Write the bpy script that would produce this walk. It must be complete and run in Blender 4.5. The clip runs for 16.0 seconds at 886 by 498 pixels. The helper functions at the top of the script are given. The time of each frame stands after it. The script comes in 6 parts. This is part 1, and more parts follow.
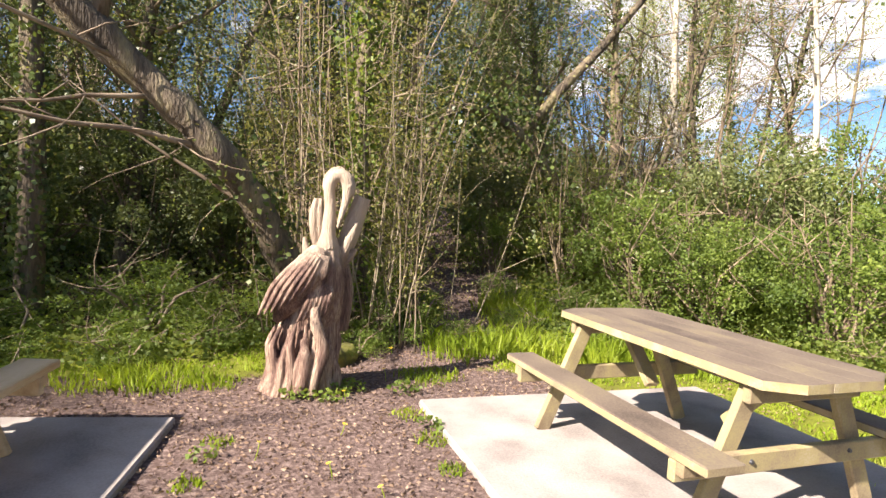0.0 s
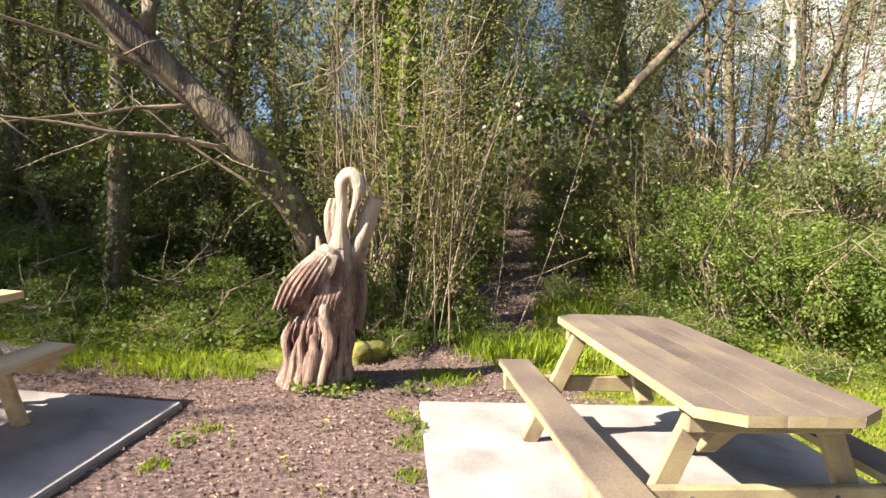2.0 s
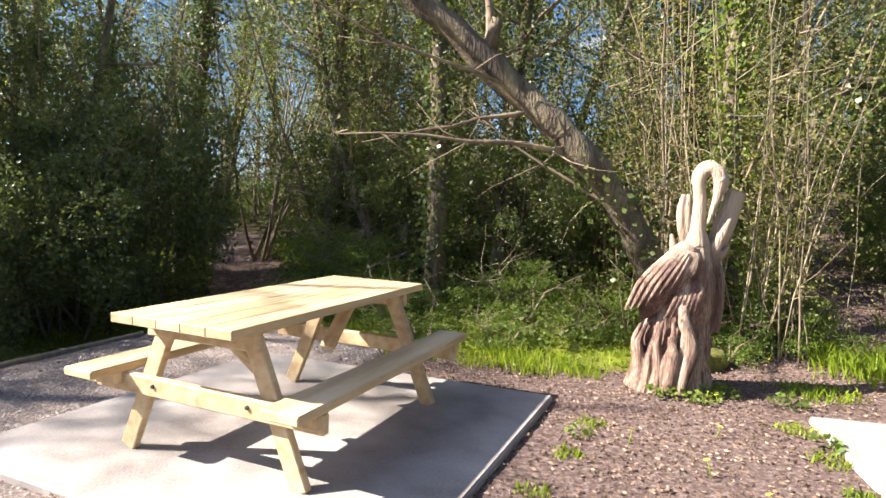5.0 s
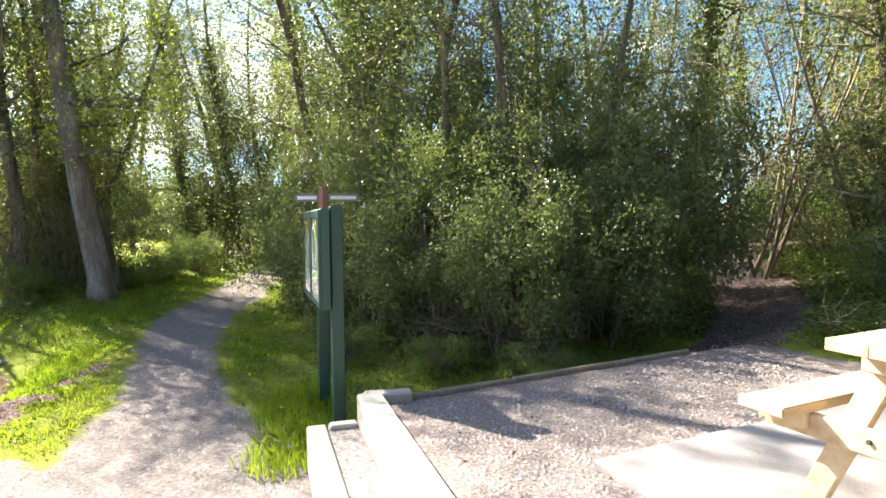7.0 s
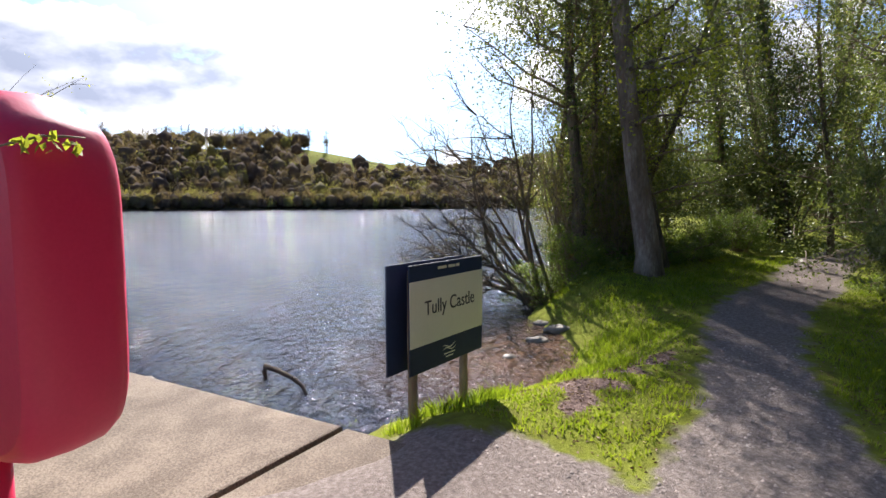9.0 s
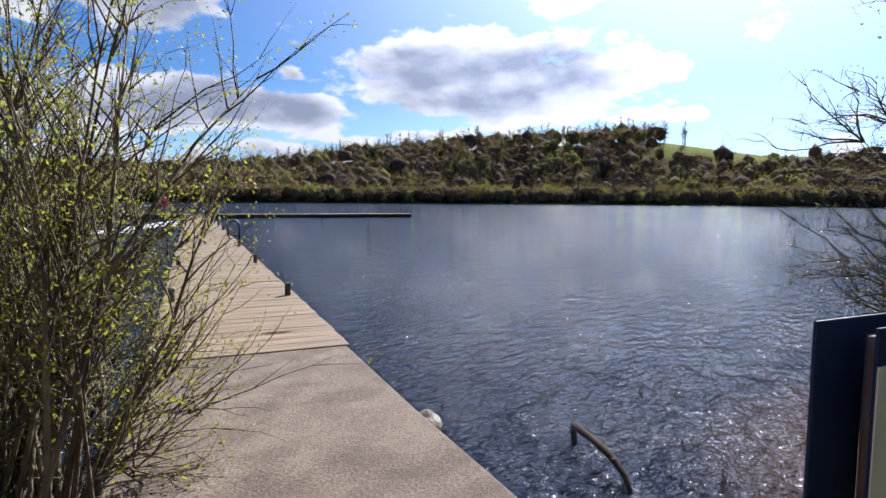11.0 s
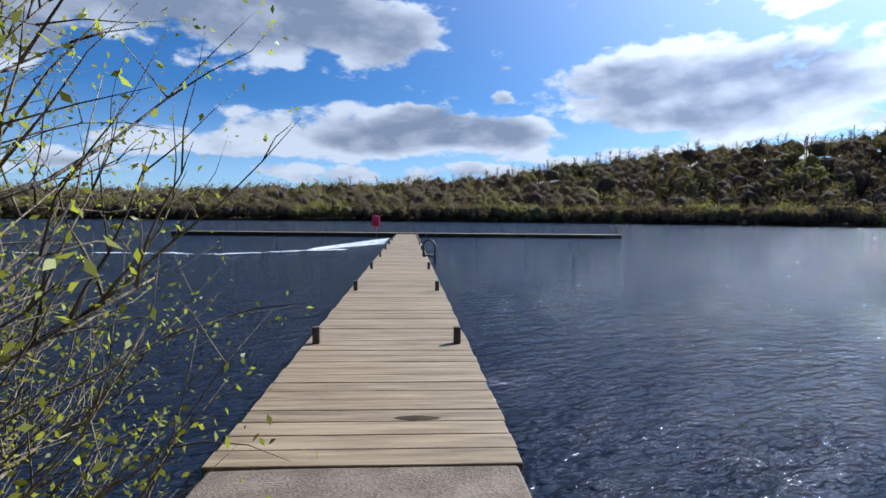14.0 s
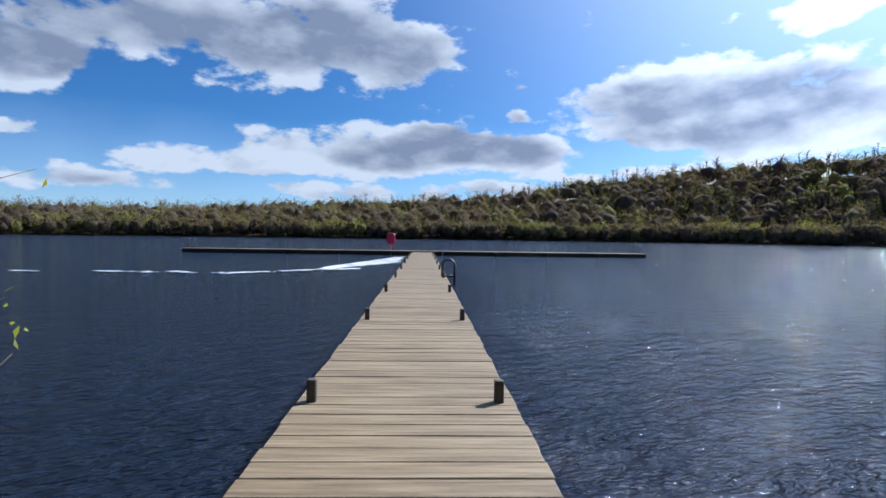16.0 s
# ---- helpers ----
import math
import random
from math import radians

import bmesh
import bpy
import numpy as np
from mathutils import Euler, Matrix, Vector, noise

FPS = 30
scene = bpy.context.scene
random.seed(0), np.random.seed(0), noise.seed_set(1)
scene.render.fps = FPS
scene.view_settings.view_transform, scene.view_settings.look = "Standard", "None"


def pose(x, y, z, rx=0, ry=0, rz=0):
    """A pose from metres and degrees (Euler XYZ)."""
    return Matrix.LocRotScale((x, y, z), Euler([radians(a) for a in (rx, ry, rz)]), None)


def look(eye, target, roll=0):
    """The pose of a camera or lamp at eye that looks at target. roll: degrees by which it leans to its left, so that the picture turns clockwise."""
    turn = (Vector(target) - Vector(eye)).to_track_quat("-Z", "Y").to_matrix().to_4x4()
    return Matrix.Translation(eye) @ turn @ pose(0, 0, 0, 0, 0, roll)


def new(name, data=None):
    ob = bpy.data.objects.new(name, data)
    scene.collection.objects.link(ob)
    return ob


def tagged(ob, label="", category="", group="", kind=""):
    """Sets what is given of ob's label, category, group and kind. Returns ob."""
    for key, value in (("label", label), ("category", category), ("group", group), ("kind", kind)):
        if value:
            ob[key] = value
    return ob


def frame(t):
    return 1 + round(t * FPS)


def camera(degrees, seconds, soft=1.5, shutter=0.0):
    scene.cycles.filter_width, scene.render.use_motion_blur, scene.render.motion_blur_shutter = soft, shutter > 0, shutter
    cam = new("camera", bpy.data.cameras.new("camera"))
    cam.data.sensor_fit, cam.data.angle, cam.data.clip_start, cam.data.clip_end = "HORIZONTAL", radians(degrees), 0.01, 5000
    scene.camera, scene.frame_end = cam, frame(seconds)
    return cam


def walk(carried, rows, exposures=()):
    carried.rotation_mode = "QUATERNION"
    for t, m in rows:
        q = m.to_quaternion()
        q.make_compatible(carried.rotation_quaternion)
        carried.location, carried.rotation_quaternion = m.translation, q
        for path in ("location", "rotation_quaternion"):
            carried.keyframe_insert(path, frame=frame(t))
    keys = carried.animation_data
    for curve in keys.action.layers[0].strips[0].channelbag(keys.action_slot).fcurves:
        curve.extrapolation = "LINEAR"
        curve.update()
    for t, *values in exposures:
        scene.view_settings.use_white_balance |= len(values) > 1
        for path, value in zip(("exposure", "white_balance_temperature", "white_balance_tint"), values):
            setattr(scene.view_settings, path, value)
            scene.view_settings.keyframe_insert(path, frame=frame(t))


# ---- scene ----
cam = camera(74.4, 16.0)
PATH = [
    (0, (0.002, 0.142, 1.43), (1.082, 1.821, 1.296), 3.2),
    (0.5, (0.313, 0.117, 1.429), (1.251, 1.877, 1.289), 2.7),
    (1, (0.538, 0.071, 1.453), (1.364, 1.887, 1.307), 2.6),
    (1.5, (0.629, -0.091, 1.442), (1.414, 1.742, 1.293), 2.9),
    (2, (0.877, -0.185, 1.48), (1.554, 1.69, 1.319), 2.8),
    (2.5, (1.074, -0.184, 1.502), (1.653, 1.721, 1.318), 2.6),
    (3, (1.231, -0.199, 1.496), (1.693, 1.739, 1.319), 2.4),
    (3.2, (1.266, -0.189, 1.482), (1.682, 1.76, 1.31), 2.1),
    (5.3, (-0.455, 0.078, 1.314), (-0.607, 2.068, 1.179), 0.9),
    (5.5, (-0.611, 0.1, 1.311), (-0.874, 2.078, 1.178), 0.7),
    (6, (-0.956, 0.152, 1.308), (-1.549, 2.058, 1.184), 0.0),
    (6.5, (-1.207, 0.234, 1.276), (-2.185, 1.976, 1.166), -0.4),
    (7, (-1.41, 0.251, 1.241), (-2.719, 1.761, 1.149), -0.6),
    (7.5, (-1.659, 0.191, 1.228), (-3.283, 1.355, 1.142), -0.9),
    (8, (-2.002, 0.238, 1.191), (-3.847, 1.003, 1.096), -1.1),
    (8.5, (-2.494, 0.265, 1.165), (-4.448, 0.675, 1.04), -1.0),
    (9, (-3.025, 0.257, 1.141), (-5.017, 0.33, 0.989), -0.3),
    (9.5, (-3.53, 0.266, 1.135), (-5.51, 0.042, 0.969), -0.5),
    (10, (-4.055, 0.183, 1.103), (-5.979, -0.336, 0.933), -0.2),
    (10.2, (-4.237, 0.142, 1.104), (-6.134, -0.467, 0.935), -0.1),
    (12.3, (-6.047, -0.585, 1.05), (-7.36, -2.087, 0.905), 0.6),
    (12.5, (-6.166, -0.68, 1.058), (-7.464, -2.196, 0.924), 0.5),
    (13, (-6.439, -0.918, 1.044), (-7.717, -2.451, 0.924), 0.6),
    (13.5, (-6.692, -1.191, 1.057), (-7.955, -2.736, 0.94), 0.6),
    (14, (-6.946, -1.537, 1.061), (-8.197, -3.094, 0.954), 0.6),
    (14.5, (-7.207, -1.846, 1.052), (-8.449, -3.411, 0.963), 0.6),
    (15, (-7.407, -2.159, 1.062), (-8.625, -3.743, 0.982), 0.5),
    (15.5, (-7.584, -2.545, 1.061), (-8.799, -4.133, 0.999), 0.7),
    (16, (-7.806, -2.921, 1.053), (-9.018, -4.511, 1.006), 0.8),
]
EXPOSURES = [(0.0, 2.0, 6700, 17), (3.2, 2.12, 6550, 15), (5.5, 2.3, 6350, 13), (7.0, 2.95, 6350, 9), (8.0, 2.3, 6350, 13), (8.8, 1.7, 6200, 16), (10.2, 1.3, 5850, 18), (12.3, 0.9, 5420, 12), (16.0, 0.88, 5200, 10)]
walk(cam, [(t, look(e, g, r)) for t, e, g, r in PATH], EXPOSURES)

# ---- light: low spring sun over the lake, broken cloud ----
SUN_YAW, SUN_EL = 95.0, 38.5
sun_dir = Vector((-math.sin(radians(SUN_YAW)) * math.cos(radians(SUN_EL)), math.cos(radians(SUN_YAW)) * math.cos(radians(SUN_EL)), math.sin(radians(SUN_EL))))
sun_data = bpy.data.lights.new("sun", "SUN")
sun_data.energy, sun_data.angle, sun_data.color = 4.8, radians(0.6), (1.0, 0.93, 0.82)
sun_ob = new("sun", sun_data)
sun_ob.matrix_world = look((0, 0, 30), tuple(Vector((0, 0, 30)) - sun_dir))


def nlink(nt, a, b):
    nt.links.new(a, b)


def build_world():
    w = bpy.data.worlds.new("sky")
    scene.world = w
    w.use_nodes = True
    nt = w.node_tree
    nt.nodes.clear()
    N = nt.nodes.new

    def math_node(op, a, b=None, c=None):
        n = N("ShaderNodeMath")
        n.operation = op
        for i, v in enumerate((a, b, c)):
            if v is None:
                continue
            if isinstance(v, (int, float)):
                n.inputs[i].default_value = v
            else:
                nlink(nt, v, n.inputs[i])
        return n.outputs[0]

    sky = N("ShaderNodeTexSky")
    sky.sky_type, sky.sun_disc = "NISHITA", False
    sky.sun_elevation = radians(SUN_EL)
    sky.sun_rotation = radians(-SUN_YAW)
    sky.air_density, sky.dust_density, sky.ozone_density = 1.0, 0.3, 3.5
    tc = N("ShaderNodeTexCoord")
    sep = N("ShaderNodeSeparateXYZ")
    nlink(nt, tc.outputs["Generated"], sep.inputs[0])
    X, Y, Z = sep.outputs
    el = math_node("MULTIPLY", math_node("ARCSINE", Z), 57.2958)
    az = math_node("MULTIPLY", math_node("ARCTAN2", math_node("MULTIPLY", X, -1.0), Y), 57.2958)
    az = math_node("MODULO", math_node("ADD", az, 360.0), 360.0)
    stretch = N("ShaderNodeVectorMath")
    stretch.operation = "MULTIPLY"
    nlink(nt, tc.outputs["Generated"], stretch.inputs[0])
    stretch.inputs[1].default_value = (1, 1, 2.0)
    nz = N("ShaderNodeTexNoise")
    nz.inputs["Scale"].default_value, nz.inputs["Detail"].default_value, nz.inputs["Roughness"].default_value = 8.0, 10.0, 0.55
    nlink(nt, stretch.outputs[0], nz.inputs["Vector"])
    nz2 = N("ShaderNodeTexNoise")
    nz2.inputs["Scale"].default_value, nz2.inputs["Detail"].default_value = 2.2, 4.0
    nlink(nt, stretch.outputs[0], nz2.inputs["Vector"])
    nz3 = N("ShaderNodeTexNoise")
    nz3.inputs["Scale"].default_value, nz3.inputs["Detail"].default_value = 5.0, 5.0
    nlink(nt, stretch.outputs[0], nz3.inputs["Vector"])
    shift = N("ShaderNodeSeparateXYZ")
    nlink(nt, nz3.outputs["Color"], shift.inputs[0])
    az = math_node("MULTIPLY_ADD", math_node("SUBTRACT", shift.outputs[0], 0.5), 14.0, az)
    el = math_node("MULTIPLY_ADD", math_node("SUBTRACT", shift.outputs[1], 0.5), 5.0, el)
    # azimuth, elevation, half widths, thickness
    masses = [(163, 17.6, 22, 4.4, 1.0), (178, 14.2, 9, 3.2, 1.0), (146, 7.9, 17, 2.6, 1.0), (163, 6.6, 11, 1.7, 0.6), (134.4, 13.8, 2.0, 1.2, 0.4), (136.6, 12.0, 2.6, 1.3, 0.4), (116.5, 11.2, 16, 4.0, 1.0), (110, 18.2, 12, 1.5, 0.35),
              (122, 6.0, 18, 1.4, 0.5), (104, 8.2, 8, 1.3, 0.5), (176, 4.4, 14, 1.4, 0.5), (178, 7.8, 5, 0.8, 0.4), (140, 3.6, 30, 1.2, 0.5), (84, 22, 14, 6, 1.0), (66, 12, 16, 6, 1.0), (205, 14, 20, 6, 1.0), (304, 18, 24, 12, 0.6)]
    best = None
    for a0, e0, wa, we, deep in masses:
        da = math_node("DIVIDE", math_node("SUBTRACT", az, a0), wa)
        de = math_node("DIVIDE", math_node("SUBTRACT", el, e0), we)
        e = math_node("SUBTRACT", deep, math_node("ADD", math_node("MULTIPLY", da, da), math_node("MULTIPLY", de, de)))
        best = e if best is None else math_node("MAXIMUM", best, e)
    best = math_node("MAXIMUM", best, math_node("MULTIPLY_ADD", nz2.outputs[0], 3.0, -2.25))
    dens = math_node("MULTIPLY_ADD", math_node("SUBTRACT", nz.outputs[0], 0.5), 4.4, math_node("MAXIMUM", best, -1.2))
    alpha = N("ShaderNodeMapRange")
    alpha.interpolation_type = "SMOOTHSTEP"
    alpha.inputs[1].default_value, alpha.inputs[2].default_value = -0.06, 0.34
    nlink(nt, dens, alpha.inputs[0])
    core = N("ShaderNodeMapRange")
    core.interpolation_type = "SMOOTHSTEP"
    core.inputs[1].default_value, core.inputs[2].default_value = 0.22, 1.15
    nlink(nt, math_node("MULTIPLY_ADD", math_node("SUBTRACT", nz2.outputs[0], 0.5), 2.2, math_node("MULTIPLY_ADD", dens, 0.22, math_node("MAXIMUM", best, -1.2))), core.inputs[0])
    # sunlit tops of the billows: the density falls away upwards
    above = N("ShaderNodeVectorMath")
    above.operation = "ADD"
    nlink(nt, stretch.outputs[0], above.inputs[0])
    above.inputs[1].default_value = (sun_dir.x * 0.02, sun_dir.y * 0.02, 0.045)
    nzu = N("ShaderNodeTexNoise")
    nzu.inputs["Scale"].default_value, nzu.inputs["Detail"].default_value, nzu.inputs["Roughness"].default_value = 8.0, 5.0, 0.5
    nlink(nt, above.outputs[0], nzu.inputs["Vector"])
    relief = math_node("MULTIPLY", math_node("SUBTRACT", nz.outputs[0], nzu.outputs[0]), 2.6)
    dot = N("ShaderNodeVectorMath")
    dot.operation = "DOT_PRODUCT"
    nlink(nt, tc.outputs["Generated"], dot.inputs[0])
    dot.inputs[1].default_value = sun_dir
    glow = math_node("POWER", math_node("MAXIMUM", dot.outputs["Value"], 0.0), 7.5)
    cmix = N("ShaderNodeMix")
    cmix.data_type = "RGBA"
    cmix.inputs[6].default_value, cmix.inputs[7].default_value = (1.0, 1.0, 1.0, 1), (0.36, 0.40, 0.49, 1)
    shade = math_node("SUBTRACT", core.outputs[0], math_node("MULTIPLY", relief, 0.9))
    shade = math_node("MINIMUM", math_node("MAXIMUM", shade, 0.0), 1.0)
    nlink(nt, shade, cmix.inputs[0])
    cb = N("ShaderNodeVectorMath")
    cb.operation = "SCALE"
    nlink(nt, cmix.outputs[2], cb.inputs[0])
    nlink(nt, math_node("MULTIPLY_ADD", glow, 0.7, 0.39), cb.inputs["Scale"])
    skys = N("ShaderNodeVectorMath")
    skys.operation = "SCALE"
    nlink(nt, sky.outputs[0], skys.inputs[0])
    skys.inputs["Scale"].default_value = 0.037
    tint = N("ShaderNodeVectorMath")
    tint.operation = "MULTIPLY"
    nlink(nt, skys.outputs[0], tint.inputs[0])
    tint.inputs[1].default_value = (0.58, 0.92, 1.22)
    haze = N("ShaderNodeVectorMath")
    haze.operation = "ADD"
    nlink(nt, tint.outputs[0], haze.inputs[0])
    hz = N("ShaderNodeVectorMath")
    hz.operation = "SCALE"
    hz.inputs[0].default_value = (1.0, 0.98, 0.95)
    low = math_node("MAXIMUM", math_node("SUBTRACT", 1.0, math_node("DIVIDE", el, 11.0)), 0.0)
    nlink(nt, math_node("MULTIPLY_ADD", glow, 0.62, math_node("MULTIPLY", low, 0.16)), hz.inputs["Scale"])
    nlink(nt, hz.outputs[0], haze.inputs[1])
    fin = N("ShaderNodeMix")
    fin.data_type = "RGBA"
    nlink(nt, alpha.outputs[0], fin.inputs[0])
    nlink(nt, haze.outputs[0], fin.inputs[6])
    nlink(nt, cb.outputs[0], fin.inputs[7])
    bg = N("ShaderNodeBackground")
    nlink(nt, fin.outputs[2], bg.inputs[0])
    bg.inputs[1].default_value = 1.0
    out = N("ShaderNodeOutputWorld")
    nlink(nt, bg.outputs[0], out.inputs[0])


build_world()


# ---- materials ----
def lin(c):
    return (*c, 1.0)


def mat(name, stops, scale=6.0, rough=0.7, bump=0.3, bscale=60.0, metal=0.0, stretch=(1, 1, 1), rand=0.0, spec=0.5, dist=0.01, coords="Object", detail=6.0, trans=0.0, fine=0.35):
    """Colour from two scales of noise over stops, fine relief, and variation from piece to piece."""
    m = bpy.data.materials.new(name)
    m.use_nodes = True
    nt = m.node_tree
    b = nt.nodes["Principled BSDF"]
    N = nt.nodes.new
    tc = N("ShaderNodeTexCoord")
    mp = N("ShaderNodeMapping")
    mp.inputs["Scale"].default_value = stretch
    nlink(nt, tc.outputs[coords], mp.inputs[0])
    info = N("ShaderNodeObjectInfo")
    off = N("ShaderNodeVectorMath")
    off.operation = "MULTIPLY_ADD"
    nlink(nt, info.outputs["Random"], off.inputs[0])
    off.inputs[1].default_value = (17.0, 31.0, 7.0) if rand else (0, 0, 0)
    nlink(nt, mp.outputs[0], off.inputs[2])
    n1 = N("ShaderNodeTexNoise")
    n1.inputs["Scale"].default_value, n1.inputs["Detail"].default_value = scale, detail
    nlink(nt, off.outputs[0], n1.inputs["Vector"])
    n2 = N("ShaderNodeTexNoise")
    n2.inputs["Scale"].default_value, n2.inputs["Detail"].default_value = bscale, 3.0
    nlink(nt, off.outputs[0], n2.inputs["Vector"])
    mx = N("ShaderNodeMath")
    mx.operation = "MULTIPLY_ADD"
    nlink(nt, n2.outputs[0], mx.inputs[0])
    mx.inputs[1].default_value = fine
    sub = N("ShaderNodeMath")
    sub.operation = "MULTIPLY_ADD"
    nlink(nt, info.outputs["Random"], sub.inputs[0])
    sub.inputs[1].default_value = rand
    sub.inputs[2].default_value = -0.5 * fine - 0.5 * rand
    ad = N("ShaderNodeMath")
    ad.operation = "ADD"
    nlink(nt, n1.outputs[0], ad.inputs[0])
    nlink(nt, sub.outputs[0], ad.inputs[1])
    nlink(nt, ad.outputs[0], mx.inputs[2])
    cr = N("ShaderNodeValToRGB")
    el = cr.color_ramp.elements
    k = len(stops)
    lo, hi = 0.28, 0.72
    el[0].position, el[0].color = lo, lin(stops[0])
    el[1].position, el[1].color = hi, lin(stops[-1])
    for i in range(1, k - 1):
        e = el.new(lo + (hi - lo) * i / (k - 1))
        e.color = lin(stops[i])
    nlink(nt, mx.outputs[0], cr.inputs[0])
    nlink(nt, cr.outputs[0], b.inputs["Base Color"])
    b.inputs["Roughness"].default_value, b.inputs["Metallic"].default_value = rough, metal
    b.inputs["Specular IOR Level"].default_value = spec
    if bump:
        bp = N("ShaderNodeBump")
        bp.inputs["Strength"].default_value, bp.inputs["Distance"].default_value = bump, dist
        nlink(nt, n2.outputs[0], bp.inputs["Height"])
        nlink(nt, bp.outputs[0], b.inputs["Normal"])
    return m


def leaf_mat(name, stops, rough=0.45, trans=0.35, patch=0.6):
    """Leaves: colour varies leaf by leaf and in patches; thin enough to let light through."""
    m = bpy.data.materials.new(name)
    m.use_nodes = True
    nt = m.node_tree
    b = nt.nodes["Principled BSDF"]
    N = nt.nodes.new
    geo = N("ShaderNodeNewGeometry")
    tc = N("ShaderNodeTexCoord")
    n1 = N("ShaderNodeTexNoise")
    n1.inputs["Scale"].default_value = 1.3
    nlink(nt, tc.outputs["Object"], n1.inputs["Vector"])
    a = N("ShaderNodeMath")
    a.operation = "MULTIPLY_ADD"
    nlink(nt, geo.outputs["Random Per Island"], a.inputs[0])
    a.inputs[1].default_value = 1 - patch
    s = N("ShaderNodeMath")
    s.operation = "MULTIPLY_ADD"
    nlink(nt, n1.outputs[0], s.inputs[0])
    s.inputs[1].default_value, s.inputs[2].default_value = patch * 1.8, -0.4 * patch
    nlink(nt, s.outputs[0], a.inputs[2])
    cr = N("ShaderNodeValToRGB")
    el = cr.color_ramp.elements
    el[0].position, el[0].color = 0.05, lin(stops[0])
    el[1].position, el[1].color = 0.95, lin(stops[-1])
    for i in range(1, len(stops) - 1):
        e = el.new(0.05 + 0.9 * i / (len(stops) - 1))
        e.color = lin(stops[i])
    nlink(nt, a.outputs[0], cr.inputs[0])
    nlink(nt, cr.outputs[0], b.inputs["Base Color"])
    b.inputs["Roughness"].default_value = rough
    b.inputs["Specular IOR Level"].default_value = 0.25
    t = N("ShaderNodeBsdfTranslucent")
    sc = N("ShaderNodeVectorMath")
    sc.operation = "MULTIPLY"
    nlink(nt, cr.outputs[0], sc.inputs[0])
    sc.inputs[1].default_value = (1.5, 1.5, 0.8)
    nlink(nt, sc.outputs[0], t.inputs[0])
    mixs = N("ShaderNodeMixShader")
    mixs.inputs[0].default_value = trans
    nlink(nt, b.outputs[0], mixs.inputs[1])
    nlink(nt, t.outputs[0], mixs.inputs[2])
    nlink(nt, mixs.outputs[0], nt.nodes["Material Output"].inputs[0])
    return m


M_CONC = mat("concrete", [(0.17, 0.146, 0.132), (0.27, 0.238, 0.215), (0.34, 0.308, 0.28)], 2.8, 0.85, 0.35, 70, dist=0.006)
M_SLAB = mat("brushed_concrete", [(0.085, 0.060, 0.038), (0.135, 0.10, 0.067), (0.205, 0.158, 0.112)], 2.2, 0.92, 1.0, 55, dist=0.012, stretch=(1.0, 1.5, 1), fine=0.9, detail=10.0)
M_PINE = mat("new_pine", [(0.36, 0.24, 0.118), (0.48, 0.355, 0.195), (0.57, 0.44, 0.27)], 2.5, 0.65, 0.15, 40, stretch=(6, 0.6, 6), rand=0.15, dist=0.004)
M_OLDW = mat("weathered_table_timber", [(0.058, 0.042, 0.032), (0.098, 0.073, 0.053), (0.128, 0.098, 0.070), (0.165, 0.132, 0.075)], 2.0, 0.9, 0.3, 60, stretch=(1.6, 1.0, 2), fine=0.5, rand=0.03, dist=0.003)
M_MOSSW = mat("mossy_table_timber", [(0.17, 0.125, 0.072), (0.235, 0.185, 0.105), (0.29, 0.24, 0.11), (0.33, 0.28, 0.185)], 3.0, 0.85, 0.3, 50, stretch=(2, 2, 2), rand=0.1, dist=0.004)
M_DECK = mat("weathered_deck_board", [(0.095, 0.061, 0.030), (0.168, 0.115, 0.058), (0.225, 0.16, 0.085), (0.285, 0.213, 0.12)], 2.4, 0.75, 0.4, 30, stretch=(0.6, 8, 4), rand=0.16, dist=0.005)
M_DARKW = mat("dark_wet_timber", [(0.05, 0.04, 0.03), (0.10, 0.08, 0.055)], 4, 0.6, 0.3, 50)
M_POST = mat("grey_timber_post", [(0.16, 0.12, 0.08), (0.26, 0.21, 0.15)], 5, 0.8, 0.3, 50, stretch=(4, 4, 0.6), rand=0.1)
M_DARKP = mat("dark_stained_post", [(0.045, 0.034, 0.024), (0.10, 0.078, 0.055)], 5, 0.75, 0.3, 50, stretch=(4, 4, 0.6), rand=0.1)
M_TIMB = mat("pale_sleeper", [(0.27, 0.235, 0.185), (0.36, 0.32, 0.26), (0.43, 0.39, 0.325)], 3, 0.8, 0.3, 45, stretch=(1, 4, 4), rand=0.1)
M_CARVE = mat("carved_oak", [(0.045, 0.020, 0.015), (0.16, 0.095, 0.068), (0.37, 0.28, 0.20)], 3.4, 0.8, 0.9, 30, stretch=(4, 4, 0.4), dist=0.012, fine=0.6)


